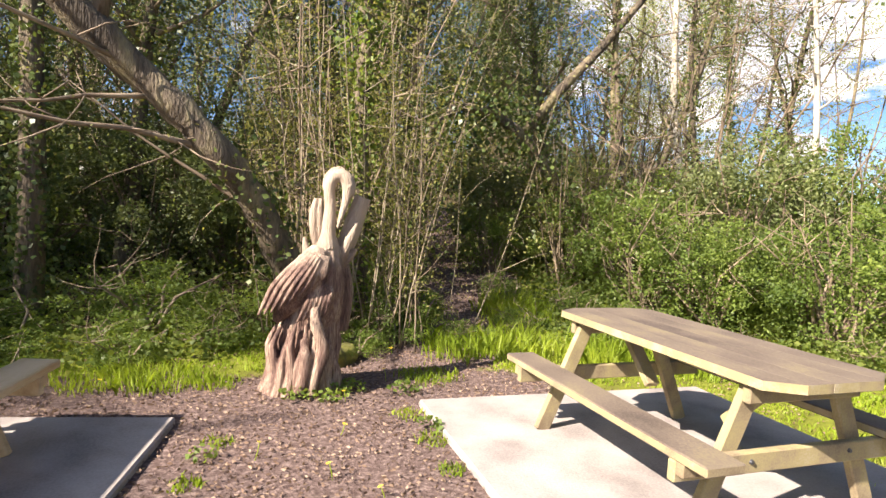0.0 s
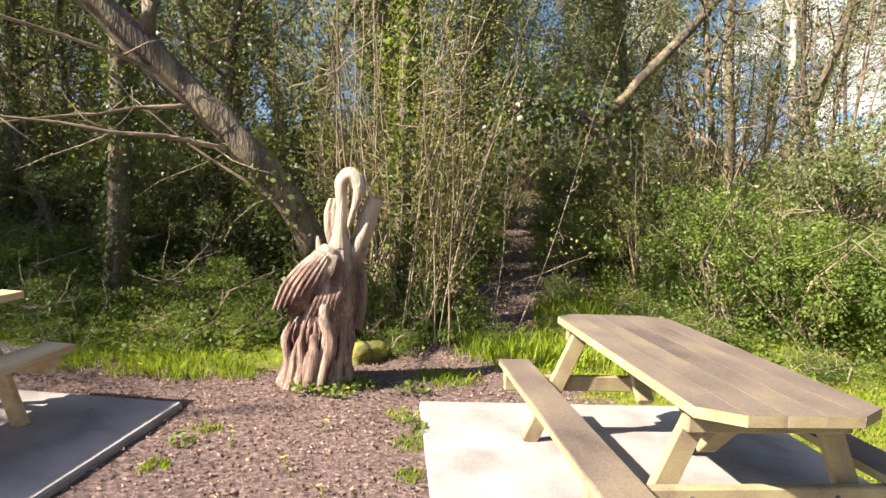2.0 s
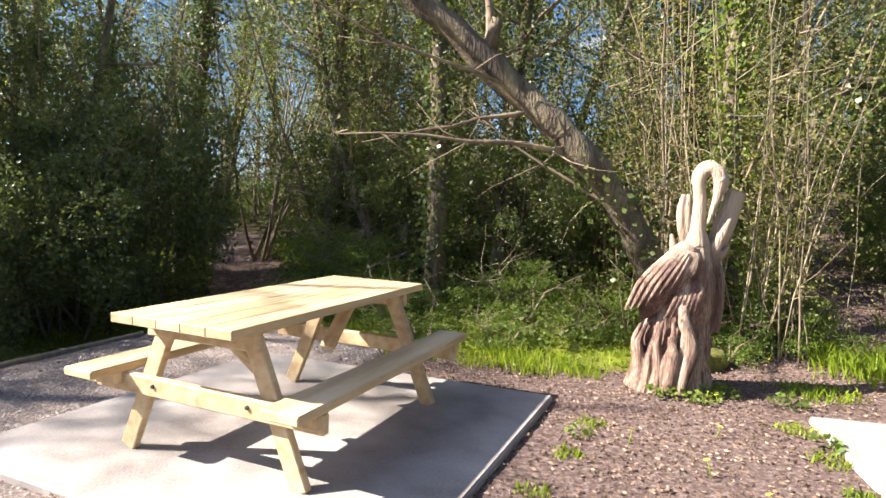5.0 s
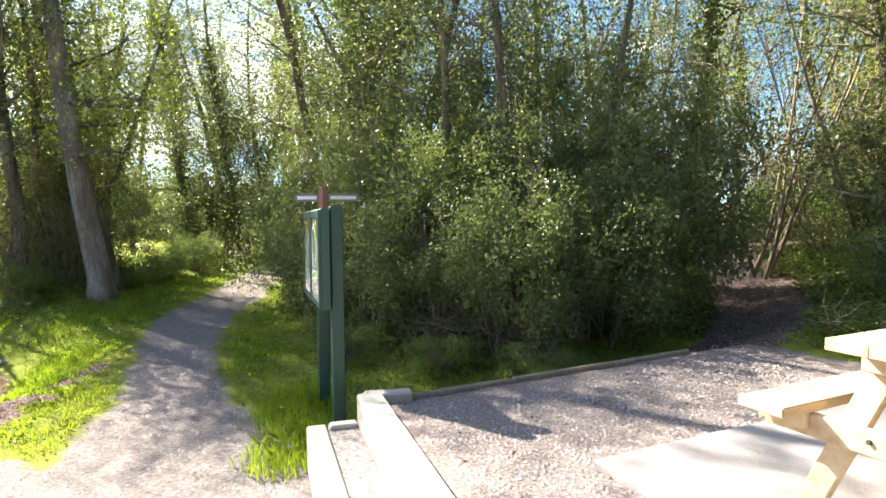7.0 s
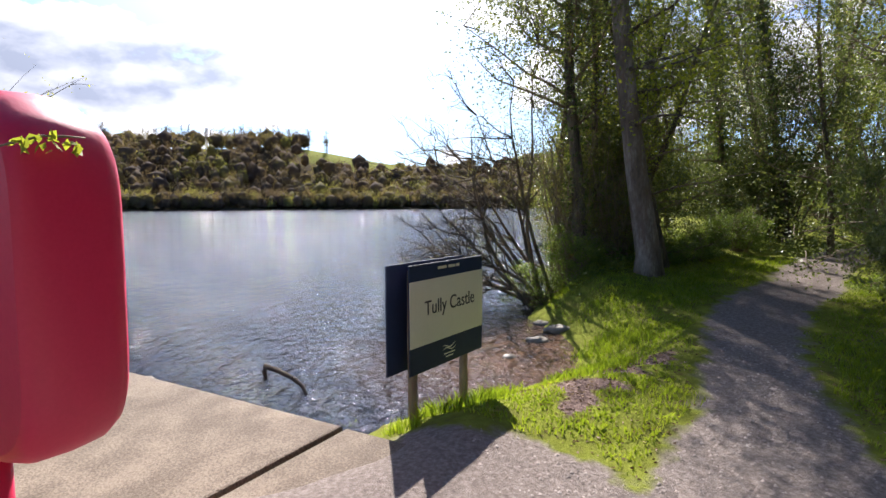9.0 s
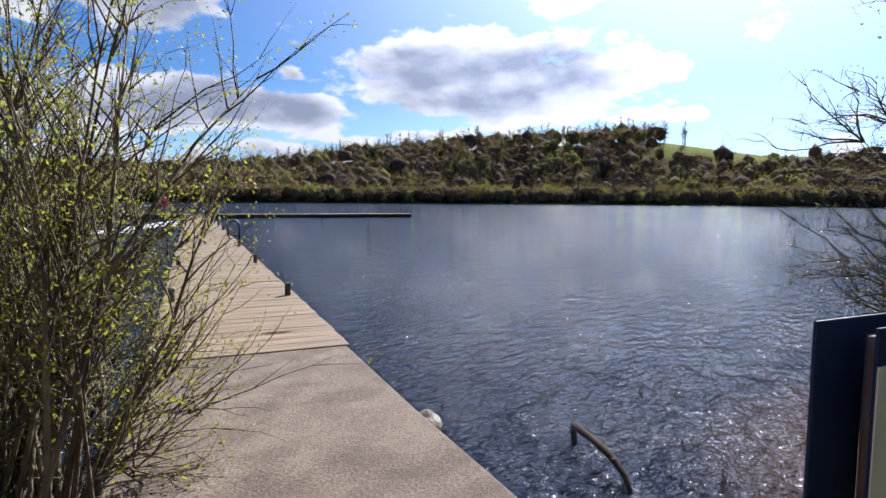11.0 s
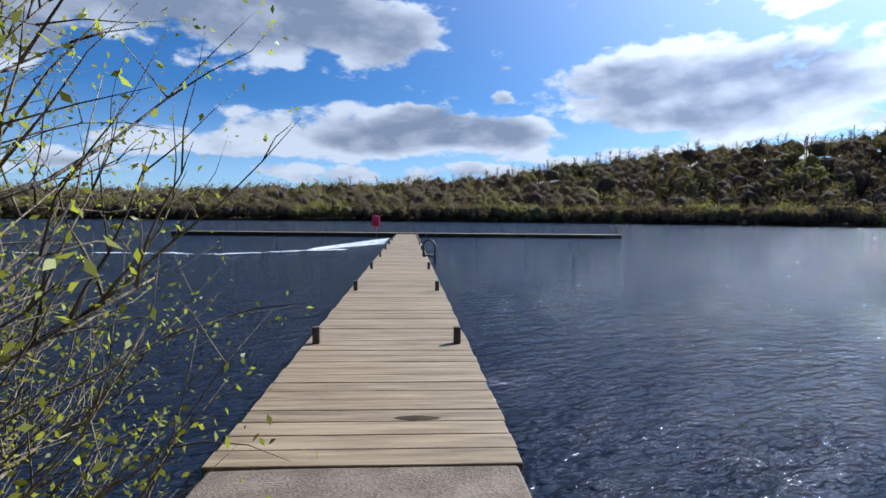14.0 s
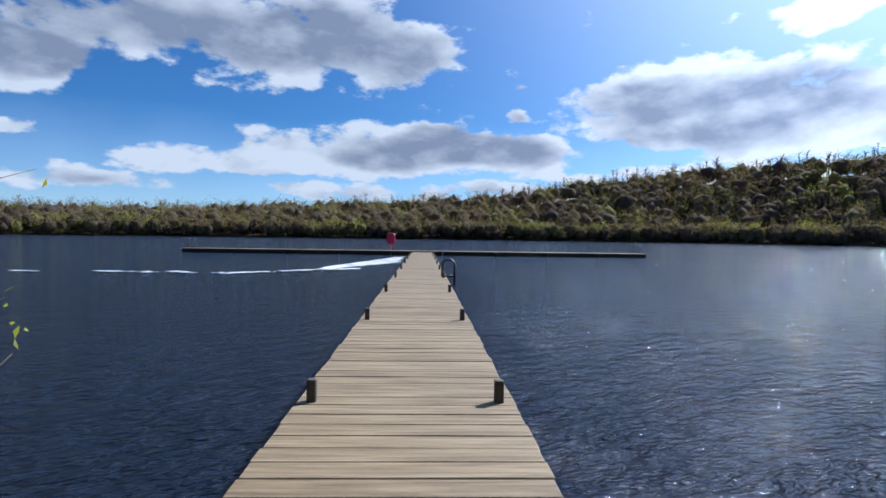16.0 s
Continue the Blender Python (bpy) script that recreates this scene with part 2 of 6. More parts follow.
def pale_top(m):
    """Blends to a paler tan on the upper part of the carving, red-brown below."""
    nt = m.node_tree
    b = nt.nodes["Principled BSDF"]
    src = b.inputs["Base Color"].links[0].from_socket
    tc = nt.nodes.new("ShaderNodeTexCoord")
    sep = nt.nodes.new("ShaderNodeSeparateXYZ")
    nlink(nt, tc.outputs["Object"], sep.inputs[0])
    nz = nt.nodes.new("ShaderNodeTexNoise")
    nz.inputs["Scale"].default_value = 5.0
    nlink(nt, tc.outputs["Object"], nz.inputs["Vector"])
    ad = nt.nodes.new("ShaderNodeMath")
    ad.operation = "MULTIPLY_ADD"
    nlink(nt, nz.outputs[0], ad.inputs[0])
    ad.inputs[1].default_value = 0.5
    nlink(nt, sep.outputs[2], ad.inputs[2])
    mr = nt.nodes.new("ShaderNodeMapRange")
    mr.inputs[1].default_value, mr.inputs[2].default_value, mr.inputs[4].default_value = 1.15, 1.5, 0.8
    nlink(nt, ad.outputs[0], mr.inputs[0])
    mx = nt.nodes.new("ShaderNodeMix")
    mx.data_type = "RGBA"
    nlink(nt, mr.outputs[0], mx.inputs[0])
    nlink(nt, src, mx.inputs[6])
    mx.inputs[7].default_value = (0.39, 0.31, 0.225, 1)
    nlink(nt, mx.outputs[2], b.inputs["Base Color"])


pale_top(M_CARVE)
M_BARK = mat("bark", [(0.045, 0.034, 0.023), (0.125, 0.095, 0.062), (0.25, 0.21, 0.11)], 4, 0.9, 1.0, 25, stretch=(2, 2, 0.5), dist=0.02)
M_PALEB = mat("pale_bark", [(0.22, 0.18, 0.13), (0.42, 0.37, 0.29), (0.54, 0.49, 0.40)], 2.5, 0.85, 0.6, 20, stretch=(1, 1, 0.4), dist=0.01)
M_LANEB = mat("lichened_bark", [(0.08, 0.058, 0.04), (0.17, 0.13, 0.095), (0.36, 0.32, 0.27)], 2.2, 0.9, 0.7, 22, stretch=(1.5, 1.5, 0.5), dist=0.015)
M_TWIG = mat("twig_bark", [(0.10, 0.07, 0.045), (0.19, 0.14, 0.09), (0.30, 0.235, 0.155)], 3, 0.85, 0.0, 20)
M_GREEN = mat("green_paint", [(0.012, 0.045, 0.030), (0.02, 0.065, 0.042)], 4, 0.45, 0.1, 60)
M_BLUE = mat("navy_panel", [(0.010, 0.020, 0.055), (0.014, 0.028, 0.075)], 3, 0.6, 0.03, 40, spec=0.3)
M_CREAM = mat("cream_panel", [(0.62, 0.60, 0.47), (0.68, 0.66, 0.54)], 2, 0.4, 0.03, 40)
M_RED = mat("red_plastic", [(0.54, 0.012, 0.060), (0.62, 0.024, 0.085)], 1.5, 0.42, 0.05, 90)
M_WHITE = mat("white_paint", [(0.72, 0.73, 0.72), (0.80, 0.80, 0.79)], 3, 0.5, 0.05, 40)
# grey-green mottling: printed pictures and sky mirrored in the glass, put into the colour
M_PAPER = mat("glass_toned_paper", [(0.36, 0.40, 0.37), (0.50, 0.54, 0.50), (0.60, 0.62, 0.58)], 5, 0.6, 0.0, 40, fine=0.5)
M_BLACK = mat("black_letters", [(0.015, 0.015, 0.02), (0.025, 0.025, 0.03)], 3, 0.5, 0.0)
M_STEEL = mat("galvanised_steel", [(0.05, 0.055, 0.06), (0.10, 0.10, 0.11)], 5, 0.45, 0.1, 60, metal=0.6)
M_BROWNP = mat("red_brown_post", [(0.22, 0.09, 0.05), (0.30, 0.13, 0.08)], 5, 0.7, 0.2, 40)
M_STONE = mat("wet_stone", [(0.10, 0.085, 0.065), (0.20, 0.17, 0.13), (0.28, 0.24, 0.19)], 4, 0.7, 0.5, 30)
M_CHIP = mat("gravel_chip", [(0.15, 0.12, 0.10), (0.27, 0.225, 0.195), (0.44, 0.385, 0.34)], 9, 0.85, 0.0, 40)
M_LITTER = leaf_mat("dead_leaf", [(0.09, 0.055, 0.035), (0.19, 0.125, 0.085), (0.36, 0.27, 0.19)], 0.8, 0.1, 0.2)
M_FOAM = mat("foam", [(0.75, 0.78, 0.8), (0.85, 0.87, 0.88)], 3, 0.9, 0.0)
M_LDARK = leaf_mat("laurel_leaf", [(0.058, 0.075, 0.032), (0.125, 0.15, 0.055), (0.22, 0.245, 0.09)], 0.42, 0.34)
M_LIVY = leaf_mat("ivy_leaf", [(0.048, 0.078, 0.018), (0.115, 0.155, 0.032), (0.22, 0.245, 0.058)], 0.5, 0.42)
M_LIVYT = leaf_mat("trunk_ivy_leaf", [(0.036, 0.058, 0.018), (0.08, 0.112, 0.03), (0.155, 0.18, 0.05)], 0.4, 0.25)
M_LMID = leaf_mat("bramble_leaf", [(0.05, 0.085, 0.02), (0.12, 0.17, 0.034), (0.25, 0.30, 0.065)], 0.5, 0.42)
M_LSPR = leaf_mat("spring_leaf", [(0.17, 0.20, 0.025), (0.26, 0.29, 0.04), (0.34, 0.35, 0.07)], 0.5, 0.5)
M_LBUD = leaf_mat("willow_leaf", [(0.15, 0.15, 0.028), (0.24, 0.25, 0.038), (0.33, 0.34, 0.06)], 0.5, 0.5)
M_LOLIVE = leaf_mat("olive_leaf", [(0.10, 0.10, 0.035), (0.17, 0.165, 0.05), (0.26, 0.25, 0.075)], 0.55, 0.4)
M_GRASS = leaf_mat("grass_blade", [(0.11, 0.17, 0.012), (0.20, 0.27, 0.02), (0.31, 0.36, 0.04)], 0.5, 0.4, 0.7)
M_HAZEL = mat("pale_hazel_bark", [(0.12, 0.088, 0.055), (0.21, 0.165, 0.105), (0.32, 0.265, 0.18)], 3, 0.85, 0.0, 20, rand=0.4)
M_MOSS = mat("yellow_moss", [(0.07, 0.06, 0.025), (0.15, 0.145, 0.025), (0.27, 0.24, 0.035)], 9, 0.95, 0.8, 60, dist=0.01)
M_FLOWER = mat("yellow_petal", [(0.75, 0.50, 0.02), (0.8, 0.6, 0.05)], 4, 0.6, 0.0)


def ground_material():
    """Grass, leaf mould, gravel and road grit, by zone weights kept on the ground's points."""
    m = bpy.data.materials.new("ground_cover")
    m.use_nodes = True
    nt = m.node_tree
    b = nt.nodes["Principled BSDF"]
    N = nt.nodes.new
    tc = N("ShaderNodeTexCoord")

    def ramp(scale, stops, detail=8.0, w=0.22):
        n = N("ShaderNodeTexNoise")
        n.inputs["Scale"].default_value, n.inputs["Detail"].default_value, n.inputs["Roughness"].default_value = scale, detail, 0.7
        nlink(nt, tc.outputs["Object"], n.inputs["Vector"])
        c = N("ShaderNodeValToRGB")
        e = c.color_ramp.elements
        e[0].position, e[0].color = 0.5 - w, lin(stops[0])
        e[1].position, e[1].color = 0.5 + w, lin(stops[-1])
        for i in range(1, len(stops) - 1):
            x = e.new(0.5 - w + 2 * w * i / (len(stops) - 1))
            x.color = lin(stops[i])
        nlink(nt, n.outputs[0], c.inputs[0])
        return c.outputs[0], n.outputs[0]

    wood, _ = ramp(9, [(0.035, 0.028, 0.018), (0.075, 0.055, 0.035), (0.06, 0.075, 0.02)])
    grass, _ = ramp(5, [(0.10, 0.085, 0.035), (0.15, 0.17, 0.025), (0.22, 0.25, 0.04)])
    soil, sh = ramp(26, [(0.055, 0.036, 0.032), (0.13, 0.092, 0.080), (0.29, 0.22, 0.19)], w=0.2)
    grav, gh = ramp(45, [(0.10, 0.078, 0.066), (0.22, 0.178, 0.155), (0.42, 0.355, 0.315)], w=0.2)
    road, rh = ramp(30, [(0.115, 0.093, 0.08), (0.20, 0.168, 0.148), (0.32, 0.28, 0.25)], w=0.22)
    edge = N("ShaderNodeTexNoise")
    edge.inputs["Scale"].default_value, edge.inputs["Detail"].default_value = 4.0, 6.0
    nlink(nt, tc.outputs["Object"], edge.inputs["Vector"])
    cur = wood
    for name, col in (("grass", grass), ("soil", soil), ("gravel", grav), ("road", road)):
        at = N("ShaderNodeAttribute")
        at.attribute_name = name
        ad = N("ShaderNodeMath")
        ad.operation = "MULTIPLY_ADD"
        nlink(nt, edge.outputs[0], ad.inputs[0])
        ad.inputs[1].default_value = 1.1
        nlink(nt, at.outputs["Fac"], ad.inputs[2])
        mr = N("ShaderNodeMapRange")
        mr.inputs[1].default_value, mr.inputs[2].default_value = 0.93, 1.17
        nlink(nt, ad.outputs[0], mr.inputs[0])
        mx = N("ShaderNodeMix")
        mx.data_type = "RGBA"
        nlink(nt, mr.outputs[0], mx.inputs[0])
        nlink(nt, cur, mx.inputs[6])
        nlink(nt, col, mx.inputs[7])
        cur = mx.outputs[2]
    nlink(nt, cur, b.inputs["Base Color"])
    b.inputs["Roughness"].default_value = 0.95
    b.inputs["Specular IOR Level"].default_value = 0.02
    bp = N("ShaderNodeBump")
    bp.inputs["Strength"].default_value, bp.inputs["Distance"].default_value = 0.9, 0.02
    nlink(nt, gh, bp.inputs["Height"])
    nlink(nt, bp.outputs[0], b.inputs["Normal"])
    return m


def water_material():
    m = bpy.data.materials.new("lake_water")
    m.use_nodes = True
    nt = m.node_tree
    b = nt.nodes["Principled BSDF"]
    N = nt.nodes.new
    b.inputs["Base Color"].default_value = (0.012, 0.02, 0.042, 1)
    b.inputs["Roughness"].default_value = 0.066
    b.inputs["Specular IOR Level"].default_value = 0.45
    b.inputs["IOR"].default_value = 1.33
    tc = N("ShaderNodeTexCoord")
    mp = N("ShaderNodeMapping")
    mp.inputs["Rotation"].default_value = (0, 0, radians(35))
    mp.inputs["Scale"].default_value = (1.0, 2.0, 1.0)
    nlink(nt, tc.outputs["Object"], mp.inputs[0])
    # the lake bed shows brown through the shallows of the inlet
    dist = N("ShaderNodeVectorMath")
    dist.operation = "DISTANCE"
    nlink(nt, tc.outputs["Object"], dist.inputs[0])
    dist.inputs[1].default_value = (-9.6, 1.75, -0.6)
    deep = N("ShaderNodeMapRange")
    deep.inputs[1].default_value, deep.inputs[2].default_value = 0.9, 2.6
    nlink(nt, dist.outputs["Value"], deep.inputs[0])
    bed = N("ShaderNodeMix")
    bed.data_type = "RGBA"
    bed.inputs[6].default_value, bed.inputs[7].default_value = (0.11, 0.066, 0.042, 1), (0.007, 0.011, 0.022, 1)
    nlink(nt, deep.outputs[0], bed.inputs[0])
    nlink(nt, bed.outputs[2], b.inputs["Base Color"])
    prev = None
    for sc, st, ds in ((0.8, 1.0, 0.13), (2.6, 1.0, 0.165), (8.0, 1.0, 0.06)):
        n = N("ShaderNodeTexNoise")
        n.inputs["Scale"].default_value, n.inputs["Detail"].default_value, n.inputs["Distortion"].default_value = sc, 4.0, 0.3
        nlink(nt, mp.outputs[0], n.inputs["Vector"])
        bp = N("ShaderNodeBump")
        bp.inputs["Strength"].default_value, bp.inputs["Distance"].default_value = st, ds
        nlink(nt, n.outputs[0], bp.inputs["Height"])
        if prev is not None:
            nlink(nt, prev, bp.inputs["Normal"])
        prev = bp.outputs[0]
    nlink(nt, prev, b.inputs["Normal"])
    return m


M_GROUND = ground_material()
M_WATER = water_material()

# ---- mesh helpers ----


def mesh_from(name, V, F, material, smooth=False):
    """A mesh from points and equal-sided faces, or lists of both."""
    me = bpy.data.meshes.new(name)
    if isinstance(F, np.ndarray):
        V = np.asarray(V, dtype=np.float32)
        k = F.shape[1]
        me.vertices.add(len(V))
        me.vertices.foreach_set("co", V.ravel())
        me.loops.add(F.size)
        me.loops.foreach_set("vertex_index", F.ravel().astype(np.int32))
        me.polygons.add(len(F))
        me.polygons.foreach_set("loop_start", np.arange(0, F.size, k, dtype=np.int32))
        me.update(calc_edges=True)
    else:
        me.from_pydata([tuple(v) for v in V], [], F)
        me.update()
    me.materials.append(material)
    if smooth:
        me.polygons.foreach_set("use_smooth", np.ones(len(me.polygons), dtype=bool))
    return me


def part(name, bm, material=None, parent=None, label=""):
    """One mesh object from a bmesh or a mesh, under its thing."""
    if isinstance(bm, bmesh.types.BMesh):
        me = bpy.data.meshes.new(name)
        bm.normal_update()
        bm.to_mesh(me)
        bm.free()
        me.materials.append(material)
    else:
        me = bm
    ob = new(name, me)
    if parent is not None:
        ob.parent = parent
    if label:
        ob["label"] = label
    return ob


def thing(name, m, label, category, group="", kind=""):
    ob = new(name)
    ob.empty_display_size = 0.1
    ob.matrix_basis = m
    return tagged(ob, label, category, group, kind)


def box(bm, c, s, rot=None, bevel=0.006, seg=1):
    """A bevelled block of size s at c."""
    r = bmesh.ops.create_cube(bm, size=1.0)
    vs = r["verts"]
    bmesh.ops.scale(bm, vec=s, verts=vs)
    if bevel:
        es = list({e for v in vs for e in v.link_edges})
        g = bmesh.ops.bevel(bm, geom=es, offset=bevel, segments=seg, affect="EDGES", profile=0.6)
        vs = list({v for f in g["faces"] for v in f.verts} | {v for v in vs if v.is_valid})
    m = Matrix.Translation(c) @ (rot if rot is not None else Matrix.Identity(4))
    bmesh.ops.transform(bm, matrix=m, verts=vs)
    return vs


def block(c, s, rot=None, bevel=0.006):
    bm = bmesh.new()
    box(bm, c, s, rot, bevel)
    return bm


class Tubes:
    """Collects tapered tubes for trunks, limbs, rails and twigs."""

    def __init__(self):
        self.v, self.f = [], []

    def add(self, pts, radii, sides=6, rough=0.0, r=None):
        base = len(self.v)
        n = len(pts)
        P = [Vector(p) for p in pts]
        for i in range(n):
            d = (P[min(i + 1, n - 1)] - P[max(i - 1, 0)]).normalized()
            a = d.cross(Vector((0.3, 0.9, 0.2))).normalized()
            b = d.cross(a)
            for k in range(sides):
                w = 2 * math.pi * k / sides
                q = radii[i] * (1 + (r.uniform(-rough, rough) if r else 0))
                self.v.append(tuple(P[i] + (a * math.cos(w) + b * math.sin(w)) * q))
        for i in range(n - 1):
            for k in range(sides):
                k2 = (k + 1) % sides
                self.f.append((base + i * sides + k, base + i * sides + k2, base + (i + 1) * sides + k2, base + (i + 1) * sides + k))
        self.f.append(tuple(base + k for k in range(sides))[::-1])
        self.f.append(tuple(base + (n - 1) * sides + k for k in range(sides)))

    def mesh(self, name, material):
        return mesh_from(name, self.v, self.f, material, smooth=True)


def leaf_arrays(C, size, g, flat=0.0, aspect=0.55, droop=0.0):
    """Folded diamond leaves at the points C."""
    n = len(C)
    a = g.normal(size=(n, 3))
    a[:, 2] *= (1 - flat)
    a[:, 2] -= droop
    a /= np.linalg.norm(a, axis=1, keepdims=True) + 1e-9
    b = np.cross(a, g.normal(size=(n, 3)) * [1, 1, 1 - 0.6 * flat] + [0, 0, 0])
    b /= np.linalg.norm(b, axis=1, keepdims=True) + 1e-9
    c = np.cross(a, b)
    L = (size * g.uniform(0.6, 1.35, size=(n, 1)))
    V = np.empty((n, 4, 3))
    V[:, 0] = C - a * L * 0.5
    V[:, 1] = C + b * L * aspect * 0.5 + c * L * 0.10
    V[:, 2] = C + a * L * 0.5
    V[:, 3] = C - b * L * aspect * 0.5 + c * L * 0.10
    return V.reshape(-1, 3), np.arange(n * 4).reshape(n, 4)


def lump_points(n, rad, g, clumps=26, spread=0.2, shell=0.5):
    """Points in clumps over an uneven rounded mass with gaps."""
    d = g.normal(size=(clumps, 3))
    d /= np.linalg.norm(d, axis=1, keepdims=True)
    q = (shell + (1 - shell) * g.uniform(0, 1, size=(clumps, 1)) ** 0.6) * g.uniform(0.75, 1.15, size=(clumps, 1))
    cc = d * q * np.asarray(rad)
    i = g.integers(0, clumps, n)
    o = g.normal(size=(n, 3))
    o /= np.linalg.norm(o, axis=1, keepdims=True)
    o *= g.uniform(0.2, 1, size=(n, 1)) ** 0.5
    sp = spread * np.asarray(rad) * g.uniform(0.6, 1.5, size=(clumps, 1))[i]
    return cc[i] + o * sp

# ---- ground, road, lake ----
WATER_Z, DECK_Z = -0.60, -0.36
ROAD = np.array([(6, -3.4), (0, -1.2), (-3, 0.4), (-5.4, 1.95), (-6.6, 2.52), (-8.4, 3.4), (-10.0, 4.42), (-11.5, 6.0), (-13.1, 7.3), (-15.6, 10.0), (-16.6, 14.0), (-16.2, 24)], float)
ROAD_W = np.array([2.6, 2.2, 1.9, 0.85, 0.45, 0.42, 0.52, 0.5, 0.5, 0.6, 0.8, 0.9])
SHORE = np.array([(-400, 330), (-60, 32), (-34, 13), (-22, 5.2), (-15.5, 3.0), (-13, 2.3), (-11.8, 1.85), (-10.6, 2.1), (-9.6, 2.05), (-8.95, 1.8), (-8.45, 1.2), (-8.0, 0.6), (-7.6, -0.05), (-6.95, -0.45),
                  (-6.4, -1.3), (-6.05, -2.3), (-5.2, -3.6), (-3, -6), (5, -12), (40, -32), (700, -400)], float)
WPATH = np.array([(-3.2, 5.6), (-3.1, 7.5), (-3.3, 9.2), (-4.6, 12.5), (-6.5, 17)], float)
EPATH = np.array([(2.4, 4.5), (3.8, 5.7), (5.0, 7.2), (6.4, 9.4), (8.5, 14)], float)
D1, P1 = np.array((0.85, -0.527)), np.array((-4.42, 2.92))
N1 = np.array((0.527, 0.85))
P2, N2 = np.array((-4.26, 3.06)), np.array((0.934, -0.357))


def seg_dist(x, y, line):
    """Distance to a polyline, the side (left positive), and the place along it in points."""
    best = np.full(x.shape, 1e9)
    side, along = np.zeros(x.shape), np.zeros(x.shape)
    for i in range(len(line) - 1):
        a, b = line[i], line[i + 1]
        ab = b - a
        t = np.clip(((x - a[0]) * ab[0] + (y - a[1]) * ab[1]) / (ab @ ab), 0, 1)
        dx, dy = x - a[0] - t * ab[0], y - a[1] - t * ab[1]
        d = np.hypot(dx, dy)
        s = np.sign(ab[0] * dy - ab[1] * dx)
        k = d < best
        best, side, along = np.where(k, d, best), np.where(k, s, side), np.where(k, i + t, along)
    return best, side, along


def smooth(a, b, v):
    t = np.clip((v - a) / (b - a), 0, 1)
    return t * t * (3 - 2 * t)


def wobble(x, y, s):
    return np.sin(x * s * 1.3 + 1.7 * np.sin(y * s * 0.9)) * np.cos(y * s * 1.1 + 1.3 * np.sin(x * s * 0.7))


def hill_top(yaw):
    return np.interp(yaw, [60, 78, 88, 93, 97, 101, 104, 110, 118, 128, 136, 145, 155, 168, 180, 200], [18, 19, 20, 21.5, 25, 28.5, 29.5, 27.5, 26, 21, 14.5, 11, 8, 4.5, 2.5, 2])


def zones(x, y):
    dr, _, ar = seg_dist(x, y, ROAD)
    road = 0.5 + (np.interp(ar, np.arange(len(ROAD)), ROAD_W) - dr) / 0.5
    road = np.maximum(road, 0.5 + (1.55 - np.hypot((x + 4.9) * 0.8, y - 0.15)) / 0.5)
    s1 = (x - P1[0]) * N1[0] + (y - P1[1]) * N1[1]
    s2 = (x - P2[0]) * N2[0] + (y - P2[1]) * N2[1]
    dp, _, _ = seg_dist(x, y, WPATH)
    de, _, _ = seg_dist(x, y, EPATH)
    back = 0.30 * x + 0.954 * y
    terr = np.minimum(s1, s2)
    gravel = np.minimum(0.5 + np.minimum(terr, 5.4 - back) / 0.4, 0.5 + (-1.75 - (x - (y - 3.0) * 0.45)) / 0.6)
    soil = np.maximum(np.minimum(0.5 + np.minimum(terr + 0.2, 5.1 - back + 0.25 * wobble(x, y, 1.3)) / 0.5, 0.5 + (3.6 - x) / 1.5),
                      np.maximum(0.5 + (0.55 - dp) / 0.4, 0.5 + (0.75 - de) / 0.6))
    worn = np.maximum(0.40 - np.hypot(x + 7.5, y - 1.55), 0.30 - np.hypot(x + 8.2, y - 2.2)) - 0.14 + 0.38 * wobble(x, y, 5.3)
    soil = np.maximum(soil, 0.5 + worn / 0.25)
    grass = np.maximum(0.5 + np.minimum(6.3 - back, 12.0 - dr) / 1.0, 0.5 + (3.0 - dr) / 1.0)
    grass = np.maximum(grass, 0.5 + np.minimum(6.5 - np.hypot(x - 6.0, y - 3.8), 3.2) / 1.0 - 2.2 * (np.hypot(x - 6, y - 3.8) > 3.9))
    r = np.hypot(x, y)
    yw = np.degrees(np.arctan2(-x, y)) % 360
    grass = np.where(r > 150, np.where((yw > 80) & (yw < 100.5) & (r > 281 - 0.9 * (yw - 91)), 1.0, 0.0), grass)
    away = r > 60
    road, gravel, soil = np.where(away, 0, road), np.where(away, 0, gravel), np.where(away, 0, soil)
    return road, s1, s2, gravel, soil, grass, dr


